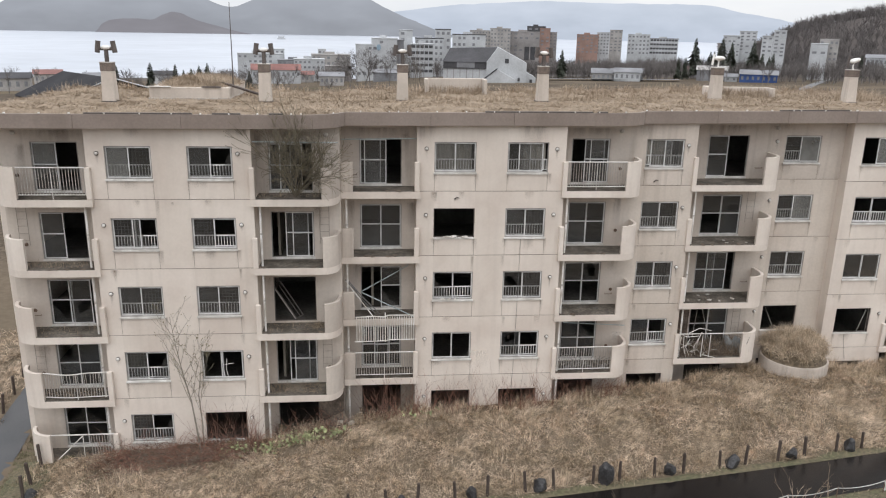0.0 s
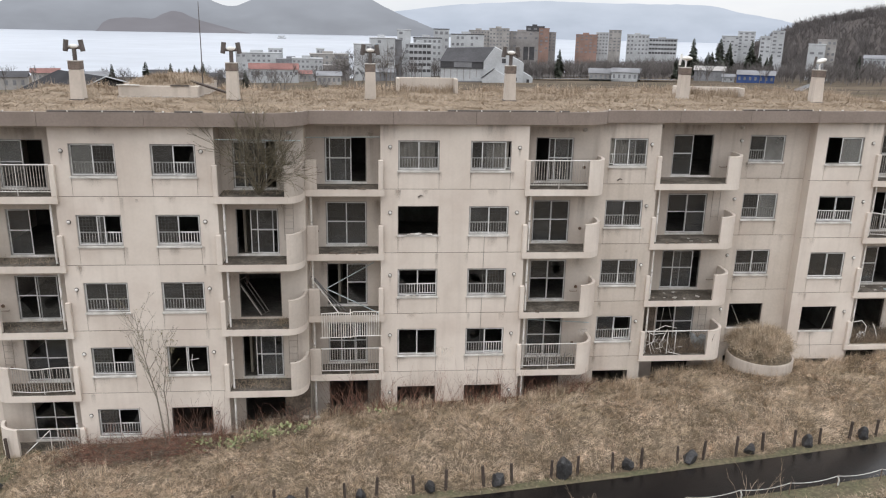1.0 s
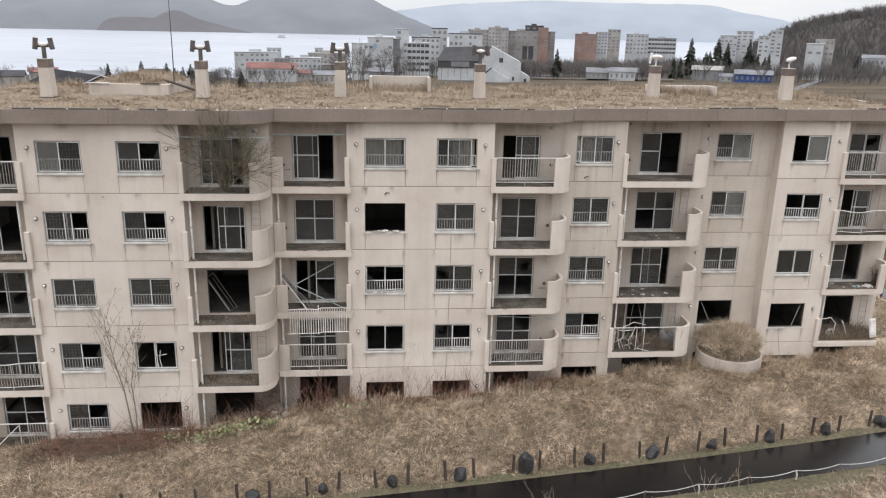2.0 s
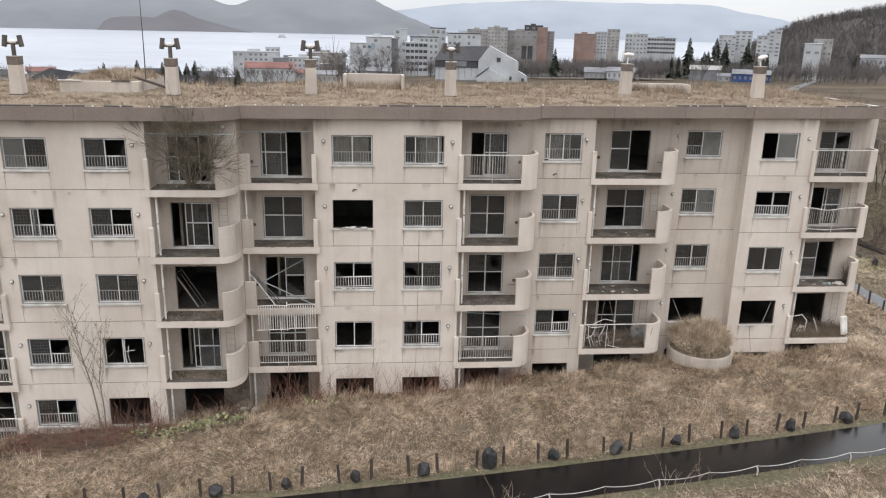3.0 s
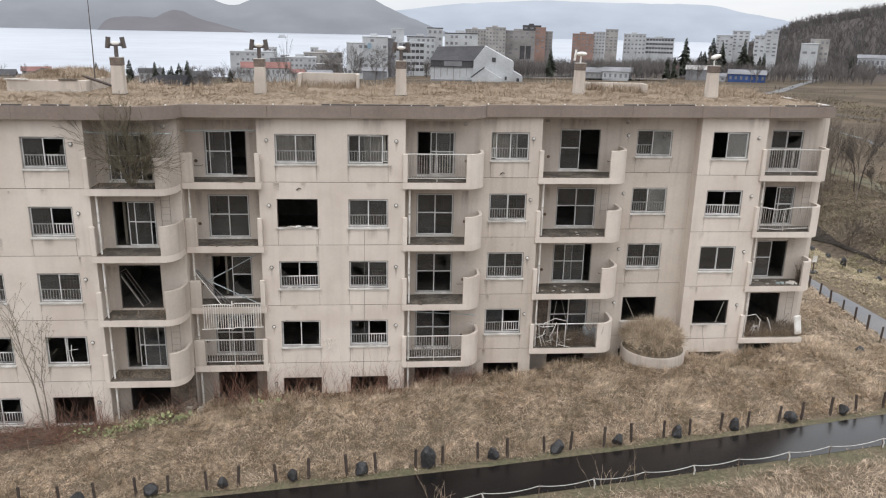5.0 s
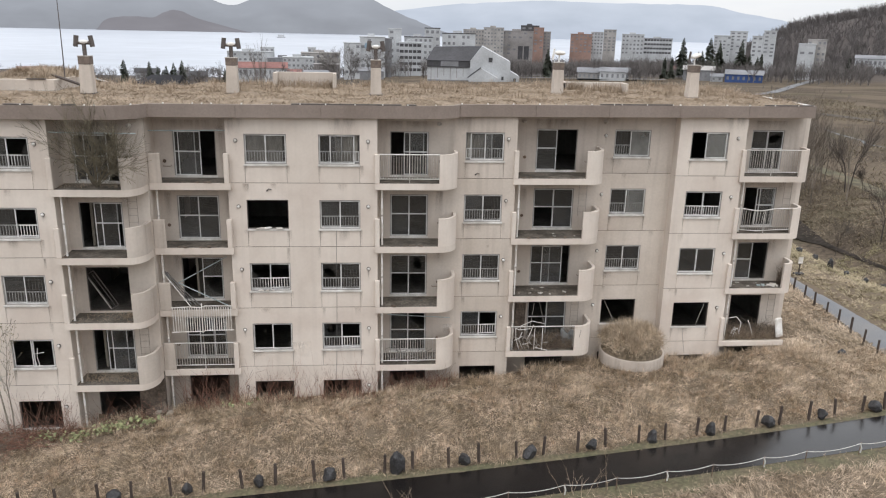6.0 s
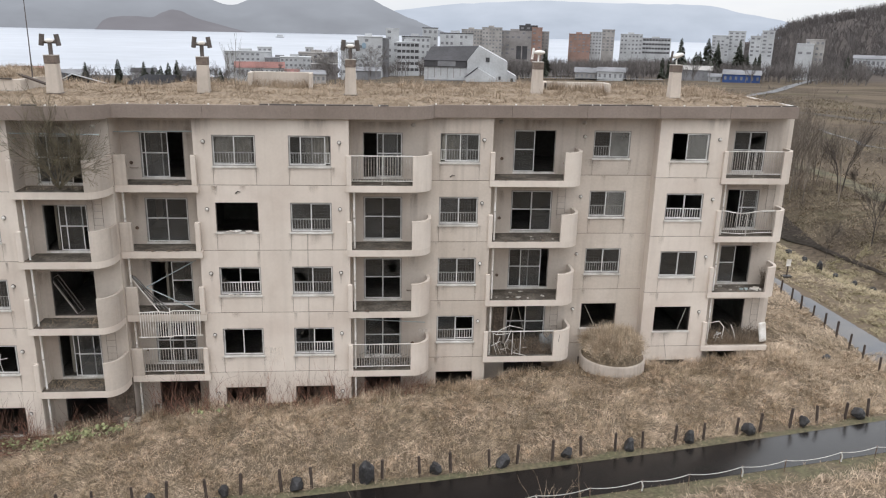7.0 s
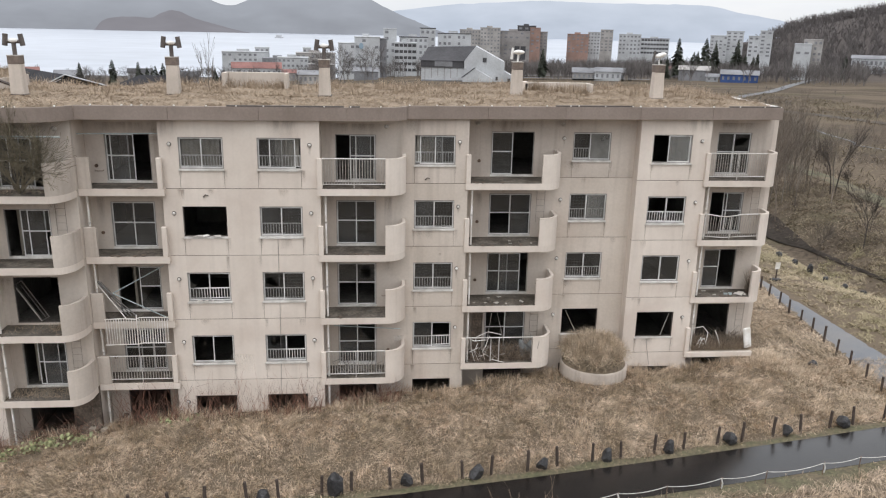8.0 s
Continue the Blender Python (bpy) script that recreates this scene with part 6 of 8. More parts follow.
# ---- trees ----
def bare_tree(seed, height, spread=0.5, depth=5, trunk=0.05, twigs=3, lean=(0, 0), start=0.25, gnarl=0.25):
    """Segments of a leafless tree: place, place, radius, radius."""
    r = random.Random(seed)
    out = []

    def grow(p, d, length, rad, level):
        steps = 3 if level < 3 else 2
        q = p
        for i in range(steps):
            d = (d + Vector((r.gauss(0, gnarl), r.gauss(0, gnarl), r.gauss(0, gnarl * 0.5) + 0.05)) * 0.5).normalized()
            n = q + d * (length / steps)
            ra, rb = rad * (1 - 0.3 * i / steps), rad * (1 - 0.3 * (i + 1) / steps)
            out.append((q, n, ra, rb))
            q = n
            if level < depth and (level > 0 or i >= 1):
                for _ in range(1 if r.random() < 0.7 else 2):
                    a, tilt = r.uniform(0, 2 * math.pi), r.uniform(0.35, 0.95) * (spread + 0.5)
                    side = d.orthogonal().normalized()
                    side = Matrix.Rotation(a, 3, d) @ side
                    nd = (d * math.cos(tilt) + side * math.sin(tilt)).normalized()
                    grow(q, nd, length * r.uniform(0.55, 0.8), rb * 0.6, level + 1)
        if level < depth:
            for _ in range(twigs - 1):
                a, tilt = r.uniform(0, 2 * math.pi), r.uniform(0.2, 0.6) * (spread + 0.5)
                side = Matrix.Rotation(a, 3, d) @ d.orthogonal().normalized()
                grow(q, (d * math.cos(tilt) + side * math.sin(tilt)).normalized(), length * r.uniform(0.55, 0.8), rad * 0.55, level + 1)
    grow(Vector((0, 0, 0)), Vector((lean[0], lean[1], 1)).normalized(), height * 0.42, trunk, 0)
    return out


def segments(segs, sides=3, least=0.0, walls=None):
    """Arrays of tapered prisms for tree segments; far twigs need only two of three walls."""
    if not segs:
        return np.zeros((0, 3)), np.zeros((0, 4), int)
    a = np.array([tuple(s[0]) for s in segs])
    b = np.array([tuple(s[1]) for s in segs])
    ra, rb = np.maximum([s[2] for s in segs], least), np.maximum([s[3] for s in segs], least)
    d = b - a
    d /= np.linalg.norm(d, axis=1, keepdims=True) + 1e-9
    ref = np.where(np.abs(d[:, 2:3]) < 0.9, np.array([[0, 0, 1.0]]), np.array([[1.0, 0, 0]]))
    s = np.cross(d, ref)
    s /= np.linalg.norm(s, axis=1, keepdims=True) + 1e-9
    u = np.cross(d, s)
    rings = []
    for base, rad in ((a, ra), (b, rb)):
        for k in range(sides):
            ang = 2 * np.pi * k / sides
            rings.append(base + (s * np.cos(ang) + u * np.sin(ang)) * rad[:, None])
    v = np.stack(rings, 1).reshape(-1, 3)
    o = np.arange(len(a))[:, None] * 2 * sides
    f = np.concatenate([o + np.array([[k, (k + 1) % sides, sides + (k + 1) % sides, sides + k]]) for k in range(walls or sides)])
    return v, f


def leaf_cards(points, size, rng):
    """Small folded leaves at points: one quad each, turned at random."""
    n = len(points)
    a, b = rng.normal(0, 1, (n, 3)), rng.normal(0, 1, (n, 3))
    a /= np.linalg.norm(a, axis=1, keepdims=True)
    b = np.cross(a, b)
    b /= np.linalg.norm(b, axis=1, keepdims=True)
    s = (size[0] + (size[1] - size[0]) * rng.rand(n))[:, None]
    p = np.asarray(points)
    v = np.stack([p, p + a * s + b * s * 0.35, p + a * s * 2, p + a * s - b * s * 0.35], 1).reshape(-1, 3)
    return v, np.arange(n * 4).reshape(-1, 4)


def plant_tree(name, at, label, segs, bark, leaves=None, leaf_material=None, leaf_size=(0.02, 0.05), trunk_radius=0.02, least=0.003, category="tree", group=""):
    thing = empty(name, at, label, category, group)
    big = [s for s in segs if s[2] >= trunk_radius]
    small = [s for s in segs if s[2] < trunk_radius]
    part("trunk", soup("trunk", *segments(big, 6), bark, True), None, thing)
    part("crown", soup("crown", *segments(small, 3, least), bark), None, thing)
    if leaves:
        rng = np.random.RandomState(leaves)
        tips = np.array([tuple(s[1]) for s in small])
        pick = tips[rng.randint(0, len(tips), leaves)] + rng.normal(0, 0.03, (leaves, 3))
        tagged(part("foliage", soup("foliage", *leaf_cards(pick, leaf_size, rng), leaf_material), None, thing), kind="stuff")
    return thing


# slender tree that climbs the facade
def young_tree(seed, stem, limbs, reach):
    """A straight young tree: one leading stem, alternate rising limbs, a few fine twigs on each."""
    r = random.Random(seed)
    out, pts = [], [Vector(p) for p in stem]
    for i in range(len(pts) - 1):
        out.append((pts[i], pts[i + 1], 0.048 * (1 - i / len(pts)), 0.048 * (1 - (i + 1) / len(pts)) + 0.004))
    top = pts[-1].z
    for k in range(limbs):
        f = 0.36 + 0.62 * k / limbs
        z = top * f
        j = max(i for i in range(len(pts) - 1) if pts[i].z <= z)
        p = pts[j].lerp(pts[j + 1], (z - pts[j].z) / (pts[j + 1].z - pts[j].z))
        side = 1 if k % 2 else -1
        d = Vector((side * r.uniform(0.35, 0.75), r.uniform(-0.4, 0.3), 1)).normalized()
        n, ln, rad = 5, reach * (1.15 - 0.75 * f) * r.uniform(0.7, 1.2), 0.017 * (1.2 - 0.6 * f)
        for i in range(n):
            d = (d + Vector((r.gauss(0, 0.10), r.gauss(0, 0.10), 0.08))).normalized()
            q = p + d * ln / n
            out.append((p, q, rad * (1 - i / n) + 0.003, rad * (1 - (i + 1) / n) + 0.003))
            for _ in range(r.choice((0, 1, 1, 2))):
                e = (d + Vector((r.gauss(0, 0.6), r.gauss(0, 0.5), r.gauss(0.1, 0.3)))).normalized()
                m = q + e * r.uniform(0.12, 0.45)
                out.append((q, m, 0.005, 0.003))
                if r.random() < 0.5:
                    out.append((m, m + (e + Vector((r.gauss(0, 0.5), 0, 0.3))).normalized() * r.uniform(0.08, 0.25), 0.004, 0.002))
            p = q
    return out


segs = young_tree(5, ((0, 0, 0), (-0.10, 0, 1.1), (-0.22, 0.0, 2.2), (-0.45, 0, 3.3), (-0.62, 0, 4.4), (-0.78, 0, 5.7)), 15, 2.6)
segs += [(s[0] + Vector((0.12, 0.05, 0)), s[1] + Vector((0.12, 0.05, 0)), s[2] * 0.8, s[3] * 0.8) for s in young_tree(8, ((0, 0, 0), (0.02, 0, 1.2), (-0.05, 0.0, 2.4), (0.10, 0, 3.4), (0.20, 0, 4.6)), 9, 2.0)]
plant_tree("bare_tree", (-9.40, -2.15, 0.70), "slender bare tree with first buds before the facade", [(a, c, p * 0.8, q * 0.8) for a, c, p, q in segs], M_PALEBARK, 520, M_LEAFDRY, (0.022, 0.048), 0.018, 0.005)

# a bush that has taken root on the top balcony
segs = []
for k in range(9):
    a = k * 0.7
    segs += bare_tree(60 + k, 2.1 + 0.25 * (k % 4), 0.45, 3, 0.022, 2, (0.28 + 0.62 * math.cos(a), -0.42 + 0.40 * math.sin(a)), gnarl=0.42)
for k in range(5):
    segs += bare_tree(90 + k, 2.9, 0.35, 3, 0.022, 2, (0.55 + 0.12 * k, -0.55), gnarl=0.3)
for k in range(4):
    segs += bare_tree(80 + k, 3.7, 0.15, 3, 0.030, 2, (0.22 * (k - 1.8), -0.36), gnarl=0.12)
plant_tree("balcony_bush", (-5.40, -1.25, 10.86), "tangled leafless bush rooted on the top balcony", segs, mat("olive_grey_twigs", (0.20, 0.17, 0.12), 0.9, grain=25, blotch=3, vary=0.3, bump=0), 1500, M_LEAFDRY, (0.014, 0.028), 0.02, 0.006, "bush")


def thicket(name, box_, n, height, lean, material, label, seed, radius=0.008):
    """Many thin stems that stand or lie in a patch; one object."""
    r = random.Random(seed)
    segs = []
    for _ in range(n):
        x, y = r.uniform(box_[0], box_[1]), r.uniform(box_[2], box_[3])
        p = Vector((x, y, float(ground_z(x, y)) - 0.05))
        d = Vector((r.gauss(0, lean), r.gauss(-lean * 0.3, lean * 0.6), 1)).normalized()
        h = r.uniform(height[0], height[1])
        for i in range(4):
            q = p + d * h / 4
            segs.append((p, q, radius * (1 - i * 0.2), radius * (0.8 - i * 0.2)))
            if i and r.random() < 0.7:
                e = (d + Vector((r.gauss(0, 0.5), r.gauss(0, 0.5), 0.2))).normalized()
                segs.append((q, q + e * h * r.uniform(0.15, 0.35), radius * 0.5, radius * 0.25))
            d = (d + Vector((r.gauss(0, 0.12), r.gauss(0, 0.12), -0.06 * lean * 4))).normalized()
            p = q
    return tagged(new(name, soup(name, *segments(segs, 3), material)), label, "shrub", kind="stuff")


thicket("bramble_heap", (-13.0, -7.0, -3.1, -1.55), 620, (0.5, 1.6), 1.3, M_REDTWIG, "heap of reddish-brown fallen bramble stems at the wall", 1, 0.011)
thicket("bramble_heap_dry", (-13.4, -7.4, -3.3, -1.6), 260, (0.5, 1.5), 1.4, M_PALEBARK, "dry pale stems fallen among the brambles", 11, 0.008)
thicket("bramble_stems", (-9.5, -7.1, -2.3, -1.6), 60, (1.0, 2.0), 0.22, M_REDTWIG, "upright reddish bramble stems before the buried window", 2, 0.010)
thicket("bramble_stems_middle", (-2.9, -0.3, -1.0, -0.3), 95, (0.9, 2.0), 0.42, M_REDTWIG, "reddish bramble stems under the balcony", 3, 0.010)
thicket("bramble_stems_east", (-0.4, 5.3, -0.9, -0.2), 170, (0.7, 1.9), 0.28, M_REDTWIG, "thin reddish stems along the foot of the wall", 4, 0.008)
thicket("bramble_stems_far", (5.3, 8.6, -0.25, 0.8), 190, (0.5, 1.1), 0.5, M_REDTWIG, "dry stems under the balcony", 5, 0.009)
thicket("bramble_stems_gap", (-6.6, -3.6, -1.6, -0.6), 120, (0.4, 1.1), 0.7, M_REDTWIG, "dry bramble stems in the hollow under the balcony", 6, 0.010)
thicket("lane_saplings", (5.8, 6.6, -9.0, -8.6), 9, (0.7, 1.4), 0.3, M_STRAW, "thin bare saplings on the lane verge", 7, 0.010)
thicket("lane_saplings_east", (11.5, 14.0, -8.4, -8.0), 12, (0.6, 1.5), 0.25, M_STRAW, "thin bare saplings beside the rope", 8, 0.012)

# butterbur along the foot of the bank
gl = np.random.RandomState(8)


def leaf_patch(name, box_, n, label):
    hubs = max(3, n // 9)
    w = gl.randint(0, hubs, n)
    x = (box_[0] + (box_[1] - box_[0]) * gl.rand(hubs))[w] + gl.normal(0, 0.22, n)
    y = (box_[2] + (box_[3] - box_[2]) * gl.rand(hubs))[w] + gl.normal(0, 0.17, n)
    z = ground_z(x, y) + 0.14 + 0.24 * gl.rand(n)
    k, r = 7, 0.035 + 0.055 * gl.rand(n)
    verts, faces = [], []
    tilt = gl.normal(0, 0.35, (n, 2))
    for i in range(n):
        base = len(verts)
        for j in range(k):
            a = 2 * math.pi * j / k
            rr = r[i] * (1 if j else 0.45)
            verts.append((x[i] + rr * math.cos(a), y[i] + rr * math.sin(a), z[i] + rr * (math.cos(a) * tilt[i, 0] + math.sin(a) * tilt[i, 1]) + 0.15 * rr * math.cos(2 * a)))
        verts.append((x[i], y[i], z[i] - 0.04))
        faces += [(base + j, base + (j + 1) % k, base + k) for j in range(k)]
    return tagged(new(name, soup(name, verts, faces, M_GREEN)), label, "plant", kind="stuff")


leaf_patch("butterbur", (-8.4, -5.2, -3.3, -2.3), 130, "pale green butterbur leaves at the foot of the bank")
leaf_patch("butterbur_middle", (-6.0, -3.2, -2.6, -1.8), 110, "pale green butterbur leaves under the balcony")
leaf_patch("butterbur_east", (-1.9, 0.3, -1.5, -0.7), 24, "small green leaves among the dead grass")


# far and middle-distance trees
BARE = [segments(bare_tree(200 + k, 1.0, 0.45, 4, 0.014, 2, gnarl=0.22), 3, 0.0022, 2) for k in range(5)]
BAREFAR = [segments(bare_tree(300 + k, 1.0, 0.35, 2, 0.016, 4, gnarl=0.25), 3, 0.0042, 2) for k in range(9)]


def hill_tree(seed, stout=1.0, twigs=14):
    """A far leafless tree of few twigs: a short stem and a fan of rising branches."""
    r = random.Random(seed)
    out = [(Vector((0, 0, 0)), Vector((0, 0, 0.45)), 0.02, 0.015)]
    for _ in range(twigs):
        p = Vector((0, 0, r.uniform(0.15, 0.5)))
        d = Vector((r.gauss(0, 0.45), r.gauss(0, 0.45), 1)).normalized()
        q = p + d * r.uniform(0.25, 0.5)
        out.append((p, q, 0.009 * stout, 0.006 * stout))
        out.append((q, q + (d + Vector((r.gauss(0, 0.4), r.gauss(0, 0.4), 0))).normalized() * r.uniform(0.08, 0.2), 0.007 * stout, 0.004 * stout))
    return out


HILLTREE = [segments(hill_tree(350 + k), 3, 0.0, 2) for k in range(8)]
HILLSIDE = [segments(hill_tree(370 + k, 1.9, 9), 3, 0.0, 2) for k in range(8)]


def conifer_arrays(seed):
    r = np.random.RandomState(seed)
    n = 620
    t = r.rand(n) ** 0.8
    z = 0.12 + 0.88 * t
    a = r.rand(n) * 2 * np.pi
    lobe = 0.8 + 0.35 * np.sin(2 * a + seed * 2) * np.sin(7 * t + seed) + 0.2 * np.sin(3 * a + 11 * t)
    reach = 0.21 * (1.02 - t) ** 0.72 * (0.35 + 0.85 * r.rand(n)) * lobe + 0.012
    d = np.stack([np.cos(a), np.sin(a), 0 * a], -1)
    s = np.stack([-np.sin(a), np.cos(a), 0 * a], -1)
    root = np.stack([0 * a, 0 * a, z], -1)
    tip = root + d * reach[:, None] - np.array([0, 0, 1]) * (reach * 0.35)[:, None]
    mid = root + d * (reach * 0.55)[:, None]
    w = (reach * 0.24)[:, None]
    v = np.stack([root, mid + s * w, tip, mid - s * w], 1).reshape(-1, 3)
    return v, np.arange(n * 4).reshape(-1, 4)


CONIFER = [conifer_arrays(s) for s in (1, 2, 3)]
# far twigs and needles: base colours lightened to imitate haze
M_FARTWIG = mat("far_bare_twigs", (0.205, 0.188, 0.18), 0.9, grain=1, blotch=0.1, vary=0.2, tint=(0.145, 0.131, 0.125), island=0.25, bump=0, specular=0.08)
M_CONIFER = mat("dark_conifer_needles", (0.085, 0.096, 0.076), 0.95, grain=2, blotch=0.4, vary=0.3, tint=(0.11, 0.115, 0.09), island=0.25, bump=0, specular=0.05)


def wood(name, spots, kinds, tall, material, label, seed, category="trees"):
    """Many trees in one object, each turned and sized by chance."""
    r = np.random.RandomState(seed)
    vs, fs, base = [], [], 0
    for x, y in spots:
        v, f = kinds[r.randint(len(kinds))]
        h, a = tall[0] + (tall[1] - tall[0]) * r.rand(), r.rand() * 6.283
        c, s = math.cos(a), math.sin(a)
        w = v @ np.array([[c, s, 0], [-s, c, 0], [0, 0, 1]]) * h
        vs.append(w + np.array([x, y, float(ground_z(x, y)) - 0.1]))
        fs.append(f + base)
        base += len(v)
    return tagged(new(name, soup(name, np.concatenate(vs), np.concatenate(fs), material)), label, category, kind="stuff")


tr = np.random.RandomState(21)


def strew(n, bear, dist):
    b, d = np.radians(bear[0] + (bear[1] - bear[0]) * tr.rand(n)), dist[0] + (dist[1] - dist[0]) * tr.rand(n)
    return list(zip(4 + d * np.sin(b), -30 + d * np.cos(b)))


def clear(spots, bear, dist):
    """Leave a gap in a wood: no tree within these bearings nearer than that distance."""
    return [(x, y) for x, y in spots if not (bear[0] < math.degrees(math.atan2(x - 4, y + 30)) < bear[1] and math.hypot(x - 4, y + 30) < dist)]


# hill twigs are paler and greyer, with haze in the base colour
M_HILLTWIG = mat("hillside_bare_twigs", (0.18, 0.163, 0.158), 0.95, grain=1, blotch=0.03, vary=0.2, tint=(0.14, 0.126, 0.122), island=0.15, bump=0, specular=0.1)
wood("far_woods_town", strew(460, (-8, 28), (385, 680)), HILLTREE + BAREFAR, (7, 12), M_FARTWIG, "bare trees between the houses of the town", 1)
wood("far_woods_shore", strew(70, (-28, -4), (230, 560)), BAREFAR, (5, 9), M_FARTWIG, "bare trees along the lake shore", 2)
wood("near_shore_trees", [(-46.0, 190.0), (-43.5, 192.0), (-41.5, 188.0), (-57.5, 188.0), (-66.0, 192.0), (-68.5, 195.0), (-35.0, 196.0), (-71.0, 190.0)], BARE, (7.5, 10.5), M_FARTWIG, "bare trees beside the conifers near the shore", 33)
wood("hotel_front_trees", [(-10.0, 269.6), (-7.5, 271.0), (-4.7, 270.0), (-2.6, 268.0), (4.9, 276.0), (8.1, 272.0)], BARE, (13, 17), M_FARTWIG, "tall bare trees before the white hotel", 34)
wood("far_woods_west", strew(110, (-13, -1), (370, 500)), BAREFAR, (5, 9), M_FARTWIG, "bare trees before the low buildings of the town", 31)
wood("far_woods_belt", clear(clear(strew(1450, (9, 34), (385, 640)), (26.2, 28.6), 540), (20.5, 27.5), 425), HILLTREE, (6.5, 11), M_FARTWIG, "belt of bare trees behind the meadow", 3)
wood("hillside_shrubs", strew(50, (26.0, 28.8), (400, 455)), HILLTREE, (7, 10), M_HILLTWIG, "low bare shrubs before the white tower", 41)
wood("hillside_woods", clear(strew(3900, (25.0, 42), (520, 980)), (26.2, 28.6), 545), HILLSIDE, (6, 10.5), M_HILLTWIG, "bare woods on the hillside", 4)
M_BRUSH = mat("brown_winter_brush", (0.19, 0.152, 0.122), 0.9, grain=1, blotch=0.1, vary=0.2, tint=(0.13, 0.103, 0.082), island=0.4, bump=0)
wood("hotel_woods", strew(160, (13, 25), (620, 900)), HILLTREE, (10, 15), M_FARTWIG, "tall bare trees behind the hotels", 15)
wood("meadow_shrubs", strew(40, (20, 45), (110, 300)), BAREFAR, (1.5, 3.5), M_FARTWIG, "scattered bare shrubs in the rough meadow", 5)
wood("tall_conifers", [(171.0, 379.0), (189.0, 386.0), (196.7, 391.0), (206.0, 384.0)], CONIFER, (19, 22.5), M_CONIFER, "tall dark conifers behind the meadow", 26)
wood("far_conifers", [(183.0, 382.0), (147.0, 341.0), (152.0, 345.0), (221.0, 395.0), (226.0, 400.0), (272.0, 389.0), (90.0, 345.0), (180.0, 380.0), (205.0, 372.0)], CONIFER, (11, 15), M_CONIFER, "dark conifers among the bare trees", 6)
wood("shore_conifers", [(-55.5, 190.0), (-53.8, 192.0), (-51.6, 189.0), (-49.9, 193.5), (-52.6, 196.0), (-47.9, 195.0), (-61.0, 186.0), (-73.0, 196.0), (-38.0, 205.0)], CONIFER, (8.0, 11.0), M_CONIFER, "dark conifers near the shore", 7)

def shrub_segments(seed, stems, spread):
    r = random.Random(seed)
    out = []
    for _ in range(stems):
        d = Vector((r.gauss(0, spread), r.gauss(0, spread), 1)).normalized()
        p = Vector((r.gauss(0, 0.08), r.gauss(0, 0.08), 0))
        ln = r.uniform(0.6, 1.0)
        for i in range(3):
            q = p + (d + Vector((r.gauss(0, 0.12), r.gauss(0, 0.12), 0))).normalized() * ln / 3
            out.append((p, q, 0.010 - 0.003 * i, 0.008 - 0.003 * i))
            for _ in range(2):
                out.append((q, q + (d + Vector((r.gauss(0, 0.6), r.gauss(0, 0.6), 0.1))).normalized() * ln * r.uniform(0.12, 0.3), 0.005, 0.003))
            p = q
    return out


BRUSH = [segments(shrub_segments(600 + k, 5, 0.85), 3, 0.005, 2) for k in range(9)]
SLIM = [segments(bare_tree(640 + k, 1.0, 0.08, 3, 0.009, 2, gnarl=0.16), 3, 0.0012, 2) for k in range(7)]


def slope_spots(n, box_):
    return [(box_[0] + (box_[1] - box_[0]) * tr.rand(), box_[2] + (box_[3] - box_[2]) * tr.rand()) for _ in range(n)]


M_PALEPOLES = mat("pale_grey_saplings", (0.23, 0.195, 0.16), 0.9, grain=1, blotch=0.1, vary=0.2, tint=(0.16, 0.135, 0.11), island=0.3, bump=0)
wood("slope_brush", slope_spots(260, (46.5, 54.5, 39, 47)) + slope_spots(110, (47, 54, 24, 40)) + slope_spots(150, (47, 56, 47, 60)) + slope_spots(260, (62, 120, 40, 130)), BRUSH, (0.3, 1.0), M_BRUSH, "low brown winter brush on the slope", 8)
wood("slope_saplings", slope_spots(16, (47, 55, 40, 54)) + slope_spots(8, (58, 62, 50, 75)) + slope_spots(8, (66, 100, 50, 100)), SLIM, (2.5, 5.5), M_BRUSH, "thin bare young trees on the slope", 9)
wood("slope_poles", slope_spots(12, (46.5, 51.5, 37, 46)) + slope_spots(14, (49, 55, 46, 58)), SLIM, (5.5, 9.0), M_PALEPOLES, "thin pale young trees crowded on the slope", 19)
wood("hollow_brush", slope_spots(190, (44.2, 49.5, 12, 54)), BRUSH, (0.5, 1.0), M_BRUSH, "dead brush along the hollow", 10)

